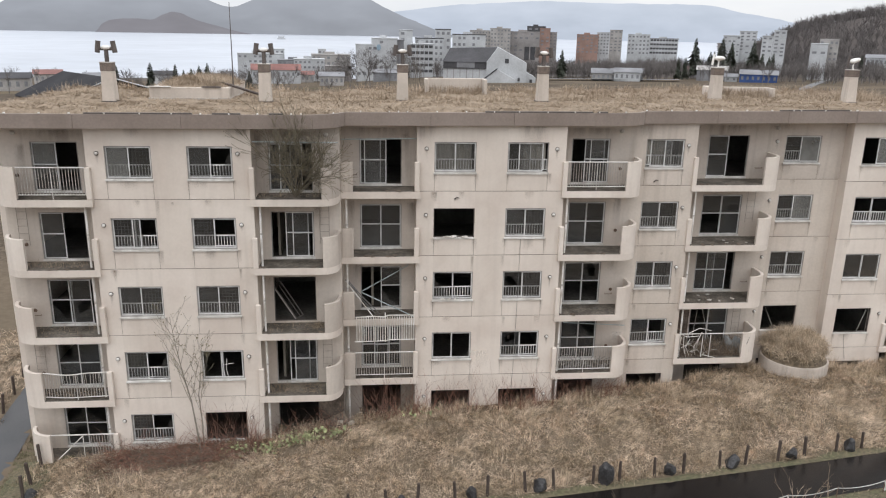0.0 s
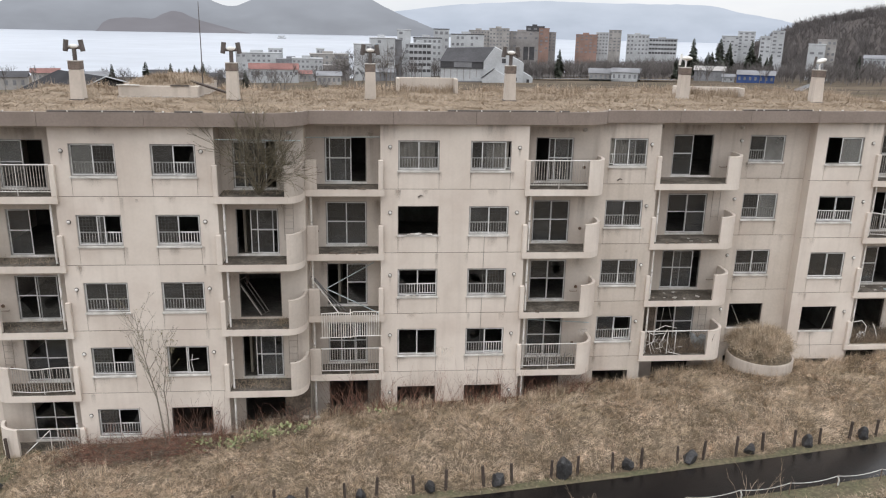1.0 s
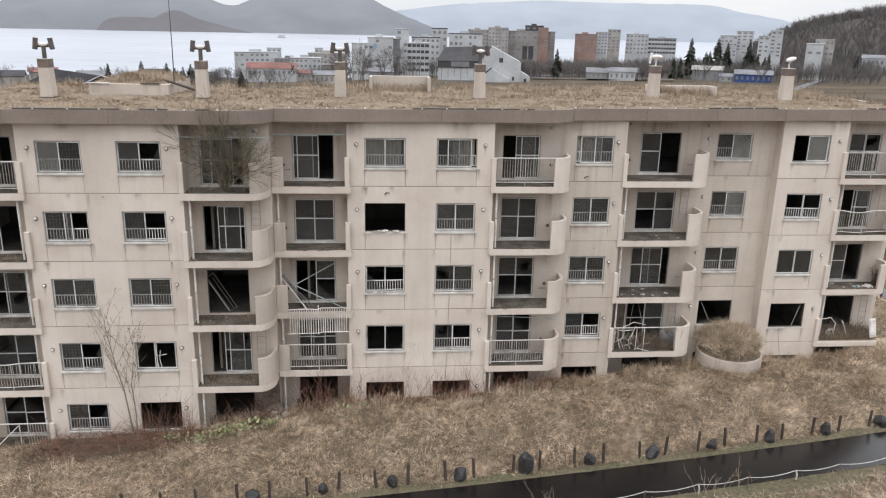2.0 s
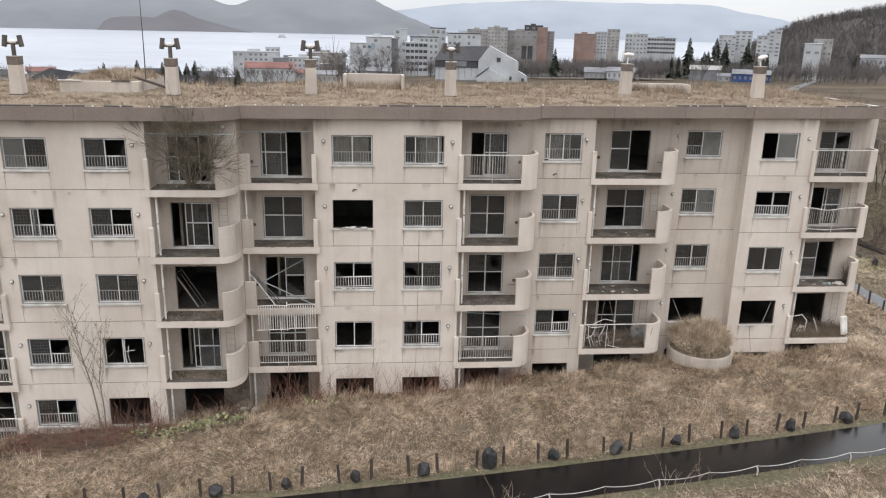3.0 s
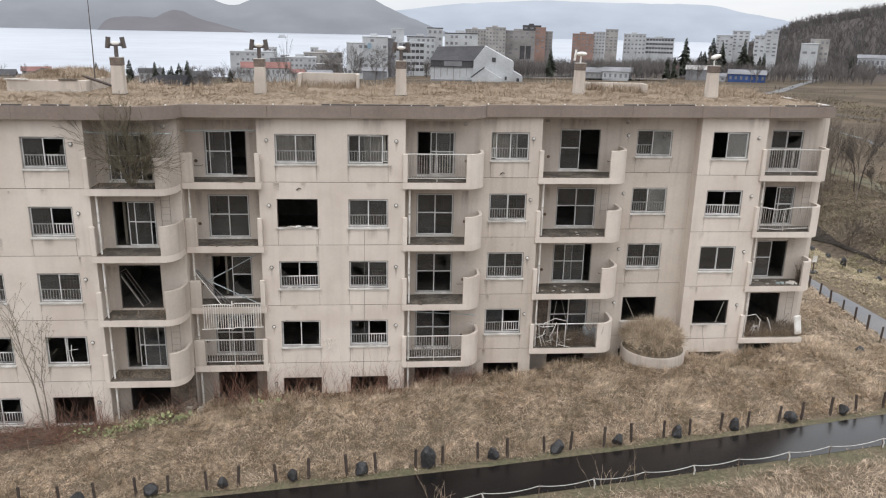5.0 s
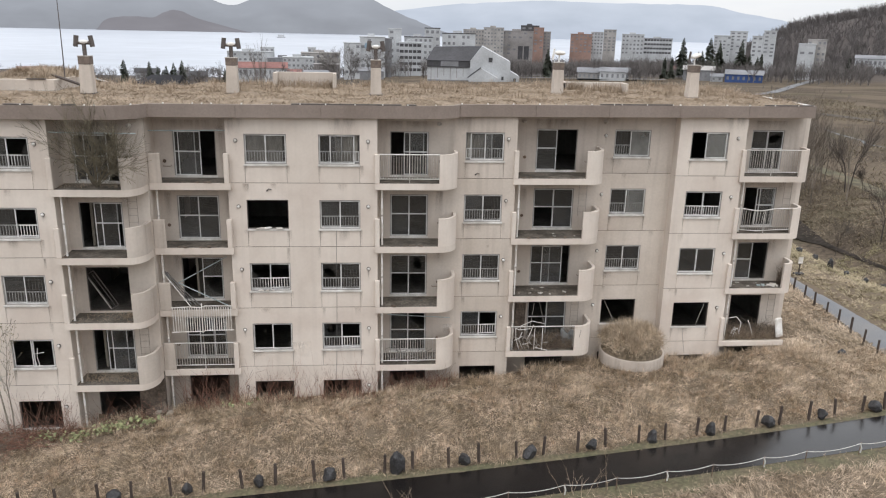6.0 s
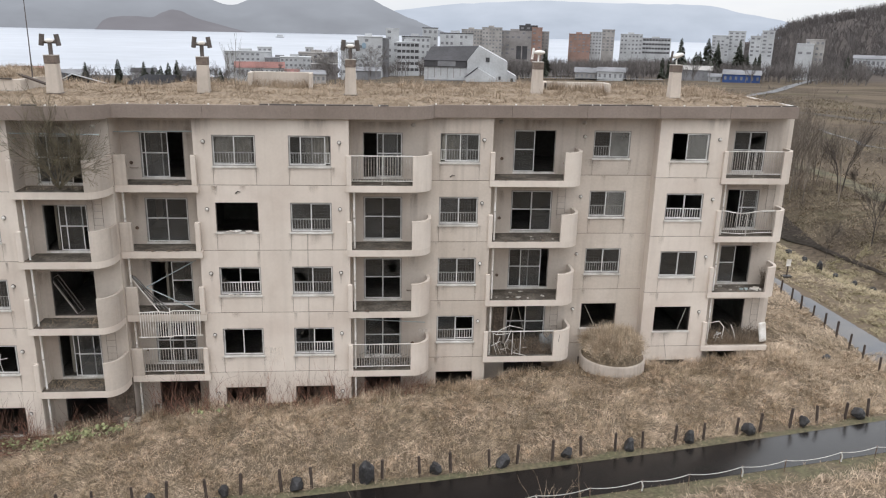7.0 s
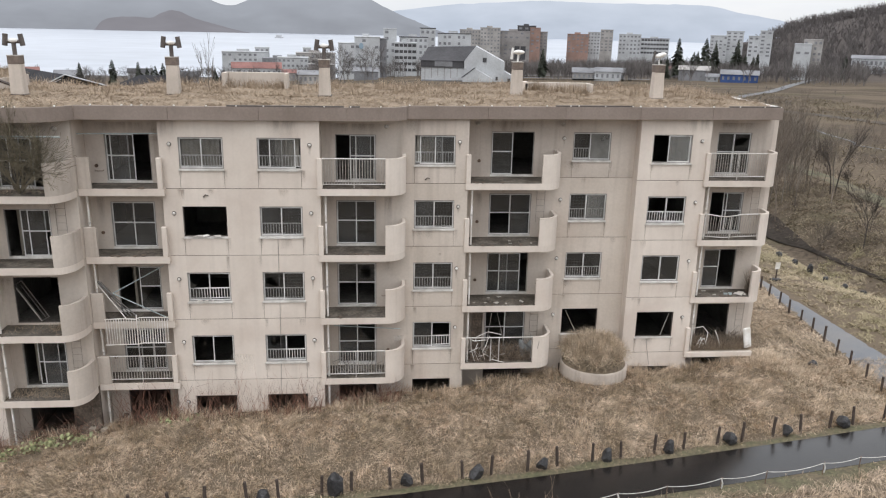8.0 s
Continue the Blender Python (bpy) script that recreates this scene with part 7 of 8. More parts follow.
# ---- on the roof ----
def chimney(x, y, kind):
    z = 13.95
    bm = bmesh.new()
    foot, head = [(-0.265, -0.265), (0.265, -0.265), (0.265, 0.265), (-0.265, 0.265)], [(-0.225, -0.225), (0.225, -0.225), (0.225, 0.225), (-0.225, 0.225)]
    low, high = [bm.verts.new((x + px, y + py, z - 0.1)) for px, py in foot], [bm.verts.new((x + px, y + py, z + 1.26)) for px, py in head]
    bm.faces.new(low[::-1])
    bm.faces.new(high)
    for i in range(4):
        bm.faces.new((low[i], low[(i + 1) % 4], high[(i + 1) % 4], high[i]))
    stack = part("chimney", bm, M_GREYED, building, "tapered beige roof chimney with a weathered metal cowl", bevel=0.012)
    part("collar", boxes((x - 0.238, x + 0.238, y - 0.238, y + 0.238, z + 1.26, z + 1.58)), M_COLLAR, stack, "weathered brown collar", bevel=0.012)
    part("cap_slab", boxes((x - 0.25, x + 0.25, y - 0.25, y + 0.25, z + 1.58, z + 1.615)), M_RAIL, stack, bevel=0.01)
    part("flashing", boxes((x - 0.30, x + 0.30, y - 0.30, y + 0.30, z - 0.05, z + 0.075)), M_DARKMETAL, stack, bevel=0.01)
    top = z + 1.615
    if kind == "cross":
        bm = bmesh.new()
        tube(bm, [(x, y, top), (x, y, top + 0.50)], 0.085, 10)
        part("flue", bm, M_DARKMETAL, stack)
        bm = bmesh.new()
        tube(bm, [(x - 0.30, y, top + 0.52), (x + 0.30, y, top + 0.52)], 0.075, 10)
        part("cross_pipe", bm, M_DARKMETAL, stack)
        for s in (-1, 1):
            bm = bmesh.new()
            tube(bm, [(x + s * 0.35, y, top + 0.36), (x + s * 0.28, y, top + 0.82)], 0.10, 12)
            part("cowl_drum", bm, M_DARKMETAL, stack)
        bm = bmesh.new()
        bmesh.ops.create_uvsphere(bm, u_segments=12, v_segments=6, radius=0.21, matrix=Matrix.Translation((x, y, top + 0.56)) @ Matrix.Diagonal((1.0, 0.7, 0.42, 1)))
        part("cowl_saddle", bm, M_WHITE, stack, smooth=True)
    else:
        bm = bmesh.new()
        tube(bm, [(x, y, top), (x + 0.02, y, top + 0.40)] if kind == "dome" else [(x, y, top), (x - 0.02, y, top + 0.18), (x + 0.10, y, top + 0.40)], 0.04, 8)
        part("flue", bm, M_WHITE, stack)
        bm = bmesh.new()
        tilt = 0 if kind == "dome" else -18
        bmesh.ops.create_uvsphere(bm, u_segments=14, v_segments=8, radius=0.27, matrix=Matrix.Translation((x + 0.04, y, top + 0.42)) @ pose(0, 0, 0, 0, tilt, 0) @ Matrix.Diagonal((1.0, 0.9, 0.40, 1)))
        part("cowl_dome", bm, M_WHITE, stack, smooth=True)
        bm = bmesh.new()
        tube(bm, [(x - 0.30, y, top + 0.10), (x - 0.24, y, top + 0.62)], 0.055, 8)
        part("loose_pipe", bm, M_WHITE if kind == "dome" else M_DARKMETAL, stack)


for x, y, kind in ((-13.15, 2.9, "cross"), (-6.95, 3.4, "cross"), (-1.1, 4.6, "cross"), (5.3, 4.9, "cross"), (14.1, 6.2, "dome"), (20.75, 5.9, "bent")):
    chimney(x, y, kind)

hut = part("roof_hatch_house", boxes((-11.9, -8.55, 4.0, 8.3, 13.8, 14.50)), M_GREYED, building, "low beige roof structure with soil and grass on top", bevel=0.02)
part("skirting", boxes((-11.94, -8.51, 3.955, 8.3, 13.90, 14.06)), M_RAIL, hut)
part("drip_edge", boxes((-11.95, -11.0, 3.94, 4.05, 14.504, 14.54)), M_WHITE, hut)
part("bare_edge", boxes((-9.7, -8.9, 3.94, 4.05, 14.504, 14.55)), M_DARKMETAL, hut)


def mound_h(x, y):
    return 14.48 + 0.24 * smooth((y - 3.95) / 1.3) * smooth((x + 11.9) / 1.2) * smooth((-8.5 - x) / 0.7)


grass("hatch_grass", 5200, (-11.8, -8.6, 4.1, 8.2), mound_h, (0.12, 0.36), (0.010, 0.02), (0.2, 1.2), M_ROOFSTRAW, "dry grass on the low roof structure", None, 0.15, 0.9)
mx, my = np.meshgrid(np.linspace(-11.86, -8.59, 14), np.linspace(4.06, 8.25, 16))
midx = np.arange(mx.size).reshape(mx.shape)
part("soil_mound", soup("soil_mound", np.stack([mx, my, mound_h(mx, my)], -1).reshape(-1, 3), np.stack([midx[:-1, :-1], midx[:-1, 1:], midx[1:, 1:], midx[1:, :-1]], -1).reshape(-1, 4), M_ROOFSOIL, True), None, hut)

for x0, x1, y, h, wing in ((0.20, 3.30, 9.4, 0.72, 0.9), (15.0, 18.5, 9.6, 0.45, 0.9)):
    up = part("roof_upstand", boxes((x0 + 0.16, x1 - 0.16, y, y + 0.16, 13.85, 13.98 + h)), M_GREYED, building, "U-shaped low concrete wall on the roof", bevel=0.02)
    part("wing_wall", boxes((x0, x0 + 0.16, y - wing, y + 0.16, 13.85, 13.98 + h)), M_GREYED, up, bevel=0.02)
    part("wing_wall", boxes((x1 - 0.16, x1, y - wing, y + 0.16, 13.85, 13.98 + h)), M_GREYED, up, bevel=0.02)
grass("upstand_grass", 700, (0.3, 3.2, 8.5, 9.35), roof_h, (0.25, 0.65), (0.012, 0.022), (0.1, 0.7), M_ROOFSTRAW, "tall dry grass within the low roof wall", None, 0.15, 0.9)
grass("upstand_grass_east", 800, (15.3, 18.4, 8.6, 9.55), roof_h, (0.25, 0.75), (0.012, 0.022), (0.1, 0.7), M_ROOFSTRAW, "tall dry grass within the low roof wall", None, 0.15, 0.9)
part("roof_box", boxes((14.75, 15.15, 8.7, 9.2, 13.9, 14.5)), M_PAINT, building, "small beige concrete roof box", bevel=0.02)
bm = bmesh.new()
tube(bm, [(-8.62, 5.4, 13.9), (-8.60, 5.4, 16.0), (-8.60, 5.4, 18.05)], 0.032, 6, taper=0.45)
part("mast", bm, M_DARKMETAL, building, "thin dark mast on the roof")
tagged(part("fallen_plank", boxes((0, 2.3, -0.09, 0.09, 0, 0.07)), M_POST, at=Matrix.Translation((-9.05, 5.0, 14.62)) @ pose(0, 0, 0, 0, 12, -28)), "dark weathered plank leaning on the roof structure", "plank")
# stay wires
for a, c in (((-6.9, Y_B1 - 0.9, 12.95), (-3.75, Y_B1 - 0.9, 12.93)), ((-3.70, 0.1, 12.86), (-0.72, 0.1, 12.90)), ((5.75, 0.35, 4.91), (8.5, 0.35, 4.73))):
    bm = bmesh.new()
    tube(bm, [a, c], 0.02, 5)
    part("laundry_pole", bm, M_POLE, building, "faded blue-green laundry pole across the balcony")

# ---- round planter at the corner ----
planter = empty("round_planter", (17.45, 1.80, 0), "round concrete planter overgrown with tall dead grass", "planter")
bm = bmesh.new()
ring = [(1.52, 1.0), (1.52, 2.40), (1.50, 2.44), (1.38, 2.44), (1.36, 2.40), (1.36, 2.1)]
k = 40
rings = [[bm.verts.new((r * math.cos(2 * math.pi * i / k), r * math.sin(2 * math.pi * i / k), z)) for i in range(k)] for r, z in ring]
for one, two in zip(rings, rings[1:]):
    for i in range(k):
        bm.faces.new((one[i], one[(i + 1) % k], two[(i + 1) % k], two[i]))
part("wall_ring", bm, M_GREYED, planter)
bm = bmesh.new()
bmesh.ops.create_cone(bm, cap_ends=True, segments=32, radius1=1.44, radius2=1.15, depth=0.22, matrix=Matrix.Translation((0, 0, 2.552)))
part("soil", bm, M_SOIL, planter)
bm = bmesh.new()
bmesh.ops.create_uvsphere(bm, u_segments=24, v_segments=12, radius=1.0, matrix=Matrix.Translation((0, 0, 2.52)) @ Matrix.Diagonal((1.36, 1.36, 0.78, 1)))
bmesh.ops.delete(bm, geom=[v for v in bm.verts if v.co.z < 2.46 or v.co.y > 0.76 or (v.co.x > 1.0 and v.co.y > 0)], context="VERTS")
part("turf_mound", bm, M_SOIL, planter, smooth=True)
pr = np.random.RandomState(77)
hub_a, hub_r = pr.rand(150) * 6.283, 1.36 * np.sqrt(pr.rand(150))
pick = pr.randint(0, 150, 13000)
px, py = hub_r[pick] * np.cos(hub_a[pick]) + pr.normal(0, 0.09, 13000), hub_r[pick] * np.sin(hub_a[pick]) + pr.normal(0, 0.09, 13000)
keep = (py < 0.74) & ~((px > 1.0) & (py > 0.0)) & (np.hypot(px, py) < 1.44)
px, py, pick = px[keep], py[keep], pick[keep]
rr = np.hypot(px, py)
v, f = blades(np.stack([px, py, 2.50 + 0.80 * np.sqrt(np.maximum(0.0, 1 - (rr / 1.45) ** 2))], -1), (0.30, 0.80), (0.008, 0.016), (0.05, 1.25), pr, np.arctan2(py, px) + np.sin(pick * 2.3), 0.9)
part("grass_tuft", soup("grass_tuft", v, f, M_PALESTRAW), None, planter, "tall dead grass spilling over the rim")


# ---- along the lane ----
def rock_mesh(seed, stretch):
    """A split boulder: a lump cut by broken planes, with a rough skin."""
    r = random.Random(seed * 7 + 3)
    cuts = [(Vector((r.gauss(0, 1), r.gauss(0, 1), r.gauss(0, 0.8))).normalized(), r.uniform(0.30, 0.43)) for _ in range(11)]
    bm = bmesh.new()
    bmesh.ops.create_icosphere(bm, subdivisions=4, radius=0.5)
    for v in bm.verts:
        d = v.co.normalized()
        p = d * 0.5 * (1 + 0.22 * noise.noise(d * 1.6 + Vector((seed, 0, 0))))
        for way, far in cuts:
            over = p.dot(way) - far
            if over > 0:
                p -= way * over
        p *= 1 + 0.05 * noise.noise(d * 5 + Vector((0, seed, 0))) + 0.03 * noise.noise(d * 12 + Vector((0, 0, seed)))
        v.co = Vector((p.x * stretch[0], p.y * stretch[1], p.z * stretch[2])) * 1.12
    return mesh_of("boulder", bm, M_ROCK)


rr = random.Random(9)
shapes = [((0.95, 0.8, 0.75), 1), ((0.75, 0.7, 1.0), 2), ((1.0, 0.85, 1.8), 3), ((0.62, 0.6, 0.9), 4), ((1.0, 0.8, 0.8), 5), ((0.75, 0.65, 0.7), 6), ((0.8, 0.7, 0.85), 7)]
meshes = [rock_mesh(s, st) for st, s in shapes]
order = [5, 3, 1, 2, 3, 4, 5, 6, 6, 0, 5, 0]
post_bm = bmesh.new()
tube(post_bm, [(0, 0, -0.2), (0, 0, 0.74), (0, 0, 0.79)], 0.056, 8, taper=0.92)
post_mesh = mesh_of("wooden_post", post_bm, M_POST)


def stand(name, mesh, x, y, up, label, category, group, turn=0.0, size=1.0, lean=(0, 0)):
    m = Matrix.Translation((x, y, float(ground_z(x, y)) + up)) @ pose(0, 0, 0, lean[0], lean[1], turn) @ Matrix.Scale(size, 4)
    ob = new(name, mesh)
    ob.matrix_basis = m
    return tagged(ob, label, category, group)


for i in range(-4, 12):
    x = 1.0 + 2.52 * i
    y = float(lane_north(x)) + 0.44
    mesh = meshes[order[(i + 1) % 12]]
    stand("boulder", mesh, x, y, 0.22, "rough black lava boulder on the lane verge", "boulder", "boulders along the lane", rr.uniform(0, 360), 0.64 if i > 1 else 0.6)
    for s in (-0.55, 0.58):
        stand("wooden_post", post_mesh, x + s + rr.uniform(-0.06, 0.06), float(lane_north(x + s)) + 0.46, 0.0, "short dark wooden post beside the lane", "post", "posts along the lane", 0, rr.uniform(0.92, 1.1), (rr.uniform(-4, 4), rr.uniform(-4, 4)))
for i in range(12):
    y = -2.5 + 1.38 * i
    stand("wooden_post", post_mesh, east_x(y) - 0.35 + rr.uniform(-0.05, 0.05), y, 0, "short dark wooden post beside the footpath", "post", "posts along the footpath", 0, rr.uniform(0.95, 1.15), (rr.uniform(-3, 3), rr.uniform(-3, 3)))
for i, (x, y) in enumerate(((37.0, 21.4), (37.3, 19.8), (37.45, 18.1), (37.4, 16.1), (37.8, 14.65), (38.4, 13.5))):
    stand("boulder", meshes[i % 7], x, y, 0.15, "dark boulder in the meadow", "boulder", "boulders in the meadow", rr.uniform(0, 360), 0.55)
stand("boulder", meshes[0], 28.0, 1.65, 0.08, "dark boulder half hidden in dead grass", "boulder", "", 40, 0.55)
for x, y in ((-15.75, -1.75), (-15.65, -3.0), (-15.55, -3.95), (-19.9, 5.5), (-20.3, 7.4), (-19.6, 3.6), (-20.7, 9.2)):
    stand("wooden_post", post_mesh, x, y, 0, "short dark wooden post beside the footpath", "post", "posts along the footpath", 0, 1.25, (rr.uniform(-6, 6), rr.uniform(-8, 8)))
stand("boulder", meshes[4], -15.3, -3.8, 0.12, "rough black lava boulder beside the footpath", "boulder", "", 70, 0.5)
sign = empty("notice_sign", (33.0, 14.5, float(ground_z(33.0, 14.5))), "small white notice board on a short post", "sign")
part("post", boxes((-0.03, 0.03, -0.03, 0.03, 0, 0.9)), M_POST, sign)
part("board", boxes((-0.16, 0.16, -0.05, -0.03, 0.75, 1.2)), M_WHITE, sign, bevel=0.008)
part("foot", boxes((-0.3, 0.3, -0.2, 0.2, -0.05, 0.12)), M_ROCK, sign, bevel=0.03)

# rope barrier on the lane's southern edge
knots = [5.4, 7.7, 9.74, 11.76, 13.7, 15.6, 17.4, 19.45, 21.2, 23.5, 25.0, 27.4, 29.8]
barrier = empty("rope_barrier", (0, 0, 0), "sagging pale rope on thin stakes beside the lane", "barrier")


def rope_at(x):
    y = float(lane_south(x)) - 0.28
    return Vector((x, y, float(ground_z(x, y)) + 0.52))


for a, c in zip(knots, knots[1:]):
    bm = bmesh.new()
    p, q = rope_at(a), rope_at(c)
    tube(bm, [p.lerp(q, i / 10) - Vector((0, 0, (c - a) * 0.055 * 4 * (i / 10) * (1 - i / 10))) for i in range(11)], 0.014, 5)
    part("rope", bm, M_ROPE, barrier)
for i, x in enumerate(knots):
    p = rope_at(x)
    bm = bmesh.new()
    tube(bm, [(p.x, p.y, p.z - 0.7), (p.x + 0.02, p.y, p.z + 0.05)], 0.018, 5)
    part("stake", bm, M_RUST, barrier)
    if i % 2:
        bm = bmesh.new()
        tube(bm, [p, p + Vector((0.05, -0.03, -0.18)), p + Vector((0.02, -0.04, -0.36))], 0.028, 5)
        part("rope_end", bm, M_ROPE, barrier)

# ---- wreckage on the balconies ----
def litter(name, box_, n, size, material, label, seed, flat=0.3):
    r = random.Random(seed)
    for _ in range(n):
        bm = bmesh.new()
        s = r.uniform(size[0], size[1])
        box(bm, -s, s, -s * r.uniform(0.4, 0.8), s * 0.6, 0, s * flat)
        for v in bm.verts:
            v.co += Vector((r.gauss(0, s * 0.18), r.gauss(0, s * 0.18), abs(r.gauss(0, s * 0.12))))
        m = Matrix.Translation((r.uniform(box_[0], box_[1]), r.uniform(box_[2], box_[3]), box_[4])) @ pose(0, 0, 0, 0, 0, r.uniform(0, 360))
        tagged(part(name, bm, material, at=m, bevel=s * 0.06), label, "rubble", "balcony litter")


fallen = empty("fallen_railing", Matrix.Translation((0, 0, 0)), "white balcony railing torn loose and hanging over the slab", "railing")
bm = bmesh.new()
tube(bm, [(-3.2, -0.44, 5.60), (-2.5, -0.42, 5.63), (-2.02, -0.43, 5.60), (-1.85, -0.43, 5.67), (-0.75, -0.42, 5.66)], 0.024, 6)
part("top_rail", bm, M_WHITE, fallen)
bm = bmesh.new()
tube(bm, [(-3.25, -0.48, 4.53), (-1.95, -0.48, 4.56), (-1.8, -0.47, 4.60), (-0.70, -0.47, 4.60)], 0.022, 6)
part("bottom_rail", bm, M_WHITE, fallen)
for i in range(25):
    x = -3.16 + 2.36 * i / 24
    bm = bmesh.new()
    tube(bm, [(x, -0.44, 5.62), (x + rr.uniform(-0.01, 0.01), -0.47, 4.57)], 0.018, 4, ends=False)
    part("bar", bm, M_WHITE, fallen)
bm = bmesh.new()
tube(bm, [(-1.98, -0.46, 4.5), (-1.98, -0.42, 5.78)], 0.026, 6)
part("bracket_post", bm, M_WHITE, fallen)
for a, c, label in (((-3.6, 0.1, 7.0), (-2.45, -0.1, 5.46), "white metal pole fallen across the balcony"), ((-3.5, 0.2, 6.9), (-2.2, 0.3, 5.46), "grey metal pole leaning on the balcony wall"), ((-2.95, 0.1, 6.50), (-0.8, -0.05, 5.46), "white metal pole fallen across the balcony"), ((-3.0, 0.2, 6.48), (-1.0, 0.45, 7.55), "pale metal pole jammed across the balcony")):
    bm = bmesh.new()
    tube(bm, [a, c], 0.022, 6)
    tagged(part("fallen_pole", bm, M_LATTICE if "grey" in label else M_WHITE if a[0] < -3.2 else M_POLE), label, "pole", "fallen poles")
for k in range(3):
    bm = bmesh.new()
    tube(bm, [(-3.62 + 0.07 * k, 0.25 + 0.05 * k, 7.02 - 0.05 * k), (-3.1 + 0.1 * k, 0.3, 6.2), (-2.55 + 0.17 * k, 0.35, 5.455)], 0.020, 6)
    tagged(part("fallen_pole", bm, M_LATTICE), "bent dull grey pole leaning on the balcony wall", "pole", "fallen poles")
tagged(part("rotten_board", boxes((-0.5, 0.5, -0.02, 0.02, 0, 0.8)), M_SOIL, at=Matrix.Translation((-5.9, -1.1, 0.35)) @ pose(0, 0, 0, -60, 20, 25)), "fallen board under soil and dead grass", "board")
bm = boxes((-0.5, 0.5, -0.3, 0.3, -0.08, 0.08))
for v in bm.verts:
    v.co += Vector((0.10 * math.sin(9 * v.co.x + 4 * v.co.y), 0.08 * math.cos(7 * v.co.y), 0.03 * math.sin(5 * v.co.x)))
tagged(part("broken_slab", bm, M_ROT, at=Matrix.Translation((-4.05, -0.85, 1.12)) @ pose(0, 0, 0, 24, -20, 12), bevel=0.03), "broken concrete slab tilted in the hollow under the balcony", "rubble")
litter("rubble", (-6.7, -4.4, -1.45, -0.75, 0.68), 9, (0.10, 0.24), M_ROT, "dark rotten rubble in the hollow under the balcony", 51, 0.6)
litter("rubble", (-3.4, -1.2, -0.7, 0.3, 0.98), 6, (0.08, 0.2), M_ROT, "dark rotten rubble in the hollow under the balcony", 52, 0.6)
# door frame leaning in the stripped doorway
leaning = empty("leaning_sash", Matrix.Translation((-5.62, -0.28, 5.52)) @ pose(0, 0, 0, 0, -32, -6), "loose aluminium sash leaning in the open doorway", "sash")
part("sash_frame", frame_bars(0.36, 1.75, 0.035, 0.03), M_DARKMETAL, leaning)
part("sash_stile", boxes((-0.05, -0.012, 0, 0.03, 0, 1.72)), M_RAIL, leaning)
part("sash_bar", boxes((0.17, 0.20, 0.035, 0.06, 0.05, 1.6)), M_DARKMETAL, leaning)


def tangle(name, box_, n, label, seed, material=M_WHITE, radius=0.016):
    """A knot of bent bars, each a part of the wreck."""
    r = random.Random(seed)
    thing = empty(name, ((box_[0] + box_[1]) / 2, (box_[2] + box_[3]) / 2, box_[4]), label, "debris")
    for _ in range(n):
        c = Vector((r.uniform(-1, 1) * (box_[1] - box_[0]) / 2, r.uniform(-1, 1) * (box_[3] - box_[2]) / 2, 0.02))
        d = Vector((r.gauss(0, 0.6), r.gauss(0, 0.25), 1)).normalized()
        h = r.uniform(0.5, 1.0) * (box_[5] - box_[4])
        mid = c + d * h * 0.6 + Vector((r.gauss(0, 0.12), r.gauss(0, 0.08), 0))
        end = mid + (d + Vector((r.gauss(0, 0.8), r.gauss(0, 0.3), -0.3))).normalized() * h * 0.5
        bm = bmesh.new()
        tube(bm, [c, (c + mid) / 2 + Vector((r.gauss(0, 0.05), 0, 0)), mid, end], radius, 5)
        part("bent_bar", bm, material, thing)
    return thing


def bent_pipes(name, lines, radius, label, material):
    """Torn railing pieces: each follows its own bends, the first one's foot is the base."""
    o = Vector(lines[0][-1])
    thing = empty(name, tuple(o), label, "debris")
    for line in lines:
        bm = bmesh.new()
        tube(bm, [Vector(p) - o for p in line], radius, 6)
        part("bent_bar", bm, material, thing)
    return thing


bent_pipes("railing_wreck", [
    [(11.66, 1.20, 3.80), (11.70, 1.24, 3.30), (11.86, 1.25, 2.77)],
    [(11.60, 1.22, 3.84), (11.83, 1.15, 3.77), (12.33, 1.10, 3.84)],
    [(11.87, 1.22, 3.77), (11.91, 1.25, 3.92), (12.44, 1.35, 4.12), (13.05, 1.45, 3.94)],
    [(12.47, 1.16, 4.00), (12.30, 1.20, 3.42)],
    [(12.56, 1.20, 3.86), (12.55, 1.20, 2.77)],
    [(12.60, 1.12, 2.90), (13.15, 1.02, 2.79)],
    [(11.56, 1.22, 3.75), (11.50, 1.25, 3.15), (11.56, 1.30, 2.77)],
    [(11.62, 1.30, 3.18), (12.02, 1.36, 3.36)],
    [(12.42, 1.22, 3.76), (12.22, 1.30, 3.22), (12.33, 1.30, 2.77)],
    [(12.02, 1.25, 2.99), (12.38, 1.30, 3.07)],
    [(11.98, 1.26, 3.62), (11.86, 1.34, 3.20), (12.04, 1.30, 2.77)],
], 0.016, "row of torn and folded white railing bars on the balcony", M_WHITE)
tagged(part("rotten_board", boxes((-0.24, 0.24, -0.018, 0.018, 0, 1.85)), M_ROT, at=Matrix.Translation((12.05, 2.35, 2.75)) @ pose(0, 0, 0, -3, 2, 6)), "brown board leaning beside the smashed balcony door", "board")
tangle("branch_heap", (12.8, 14.8, 1.3, 2.2, 2.75, 3.75), 36, "heap of dead stems and branches on the balcony", 13, M_BARK, 0.009)
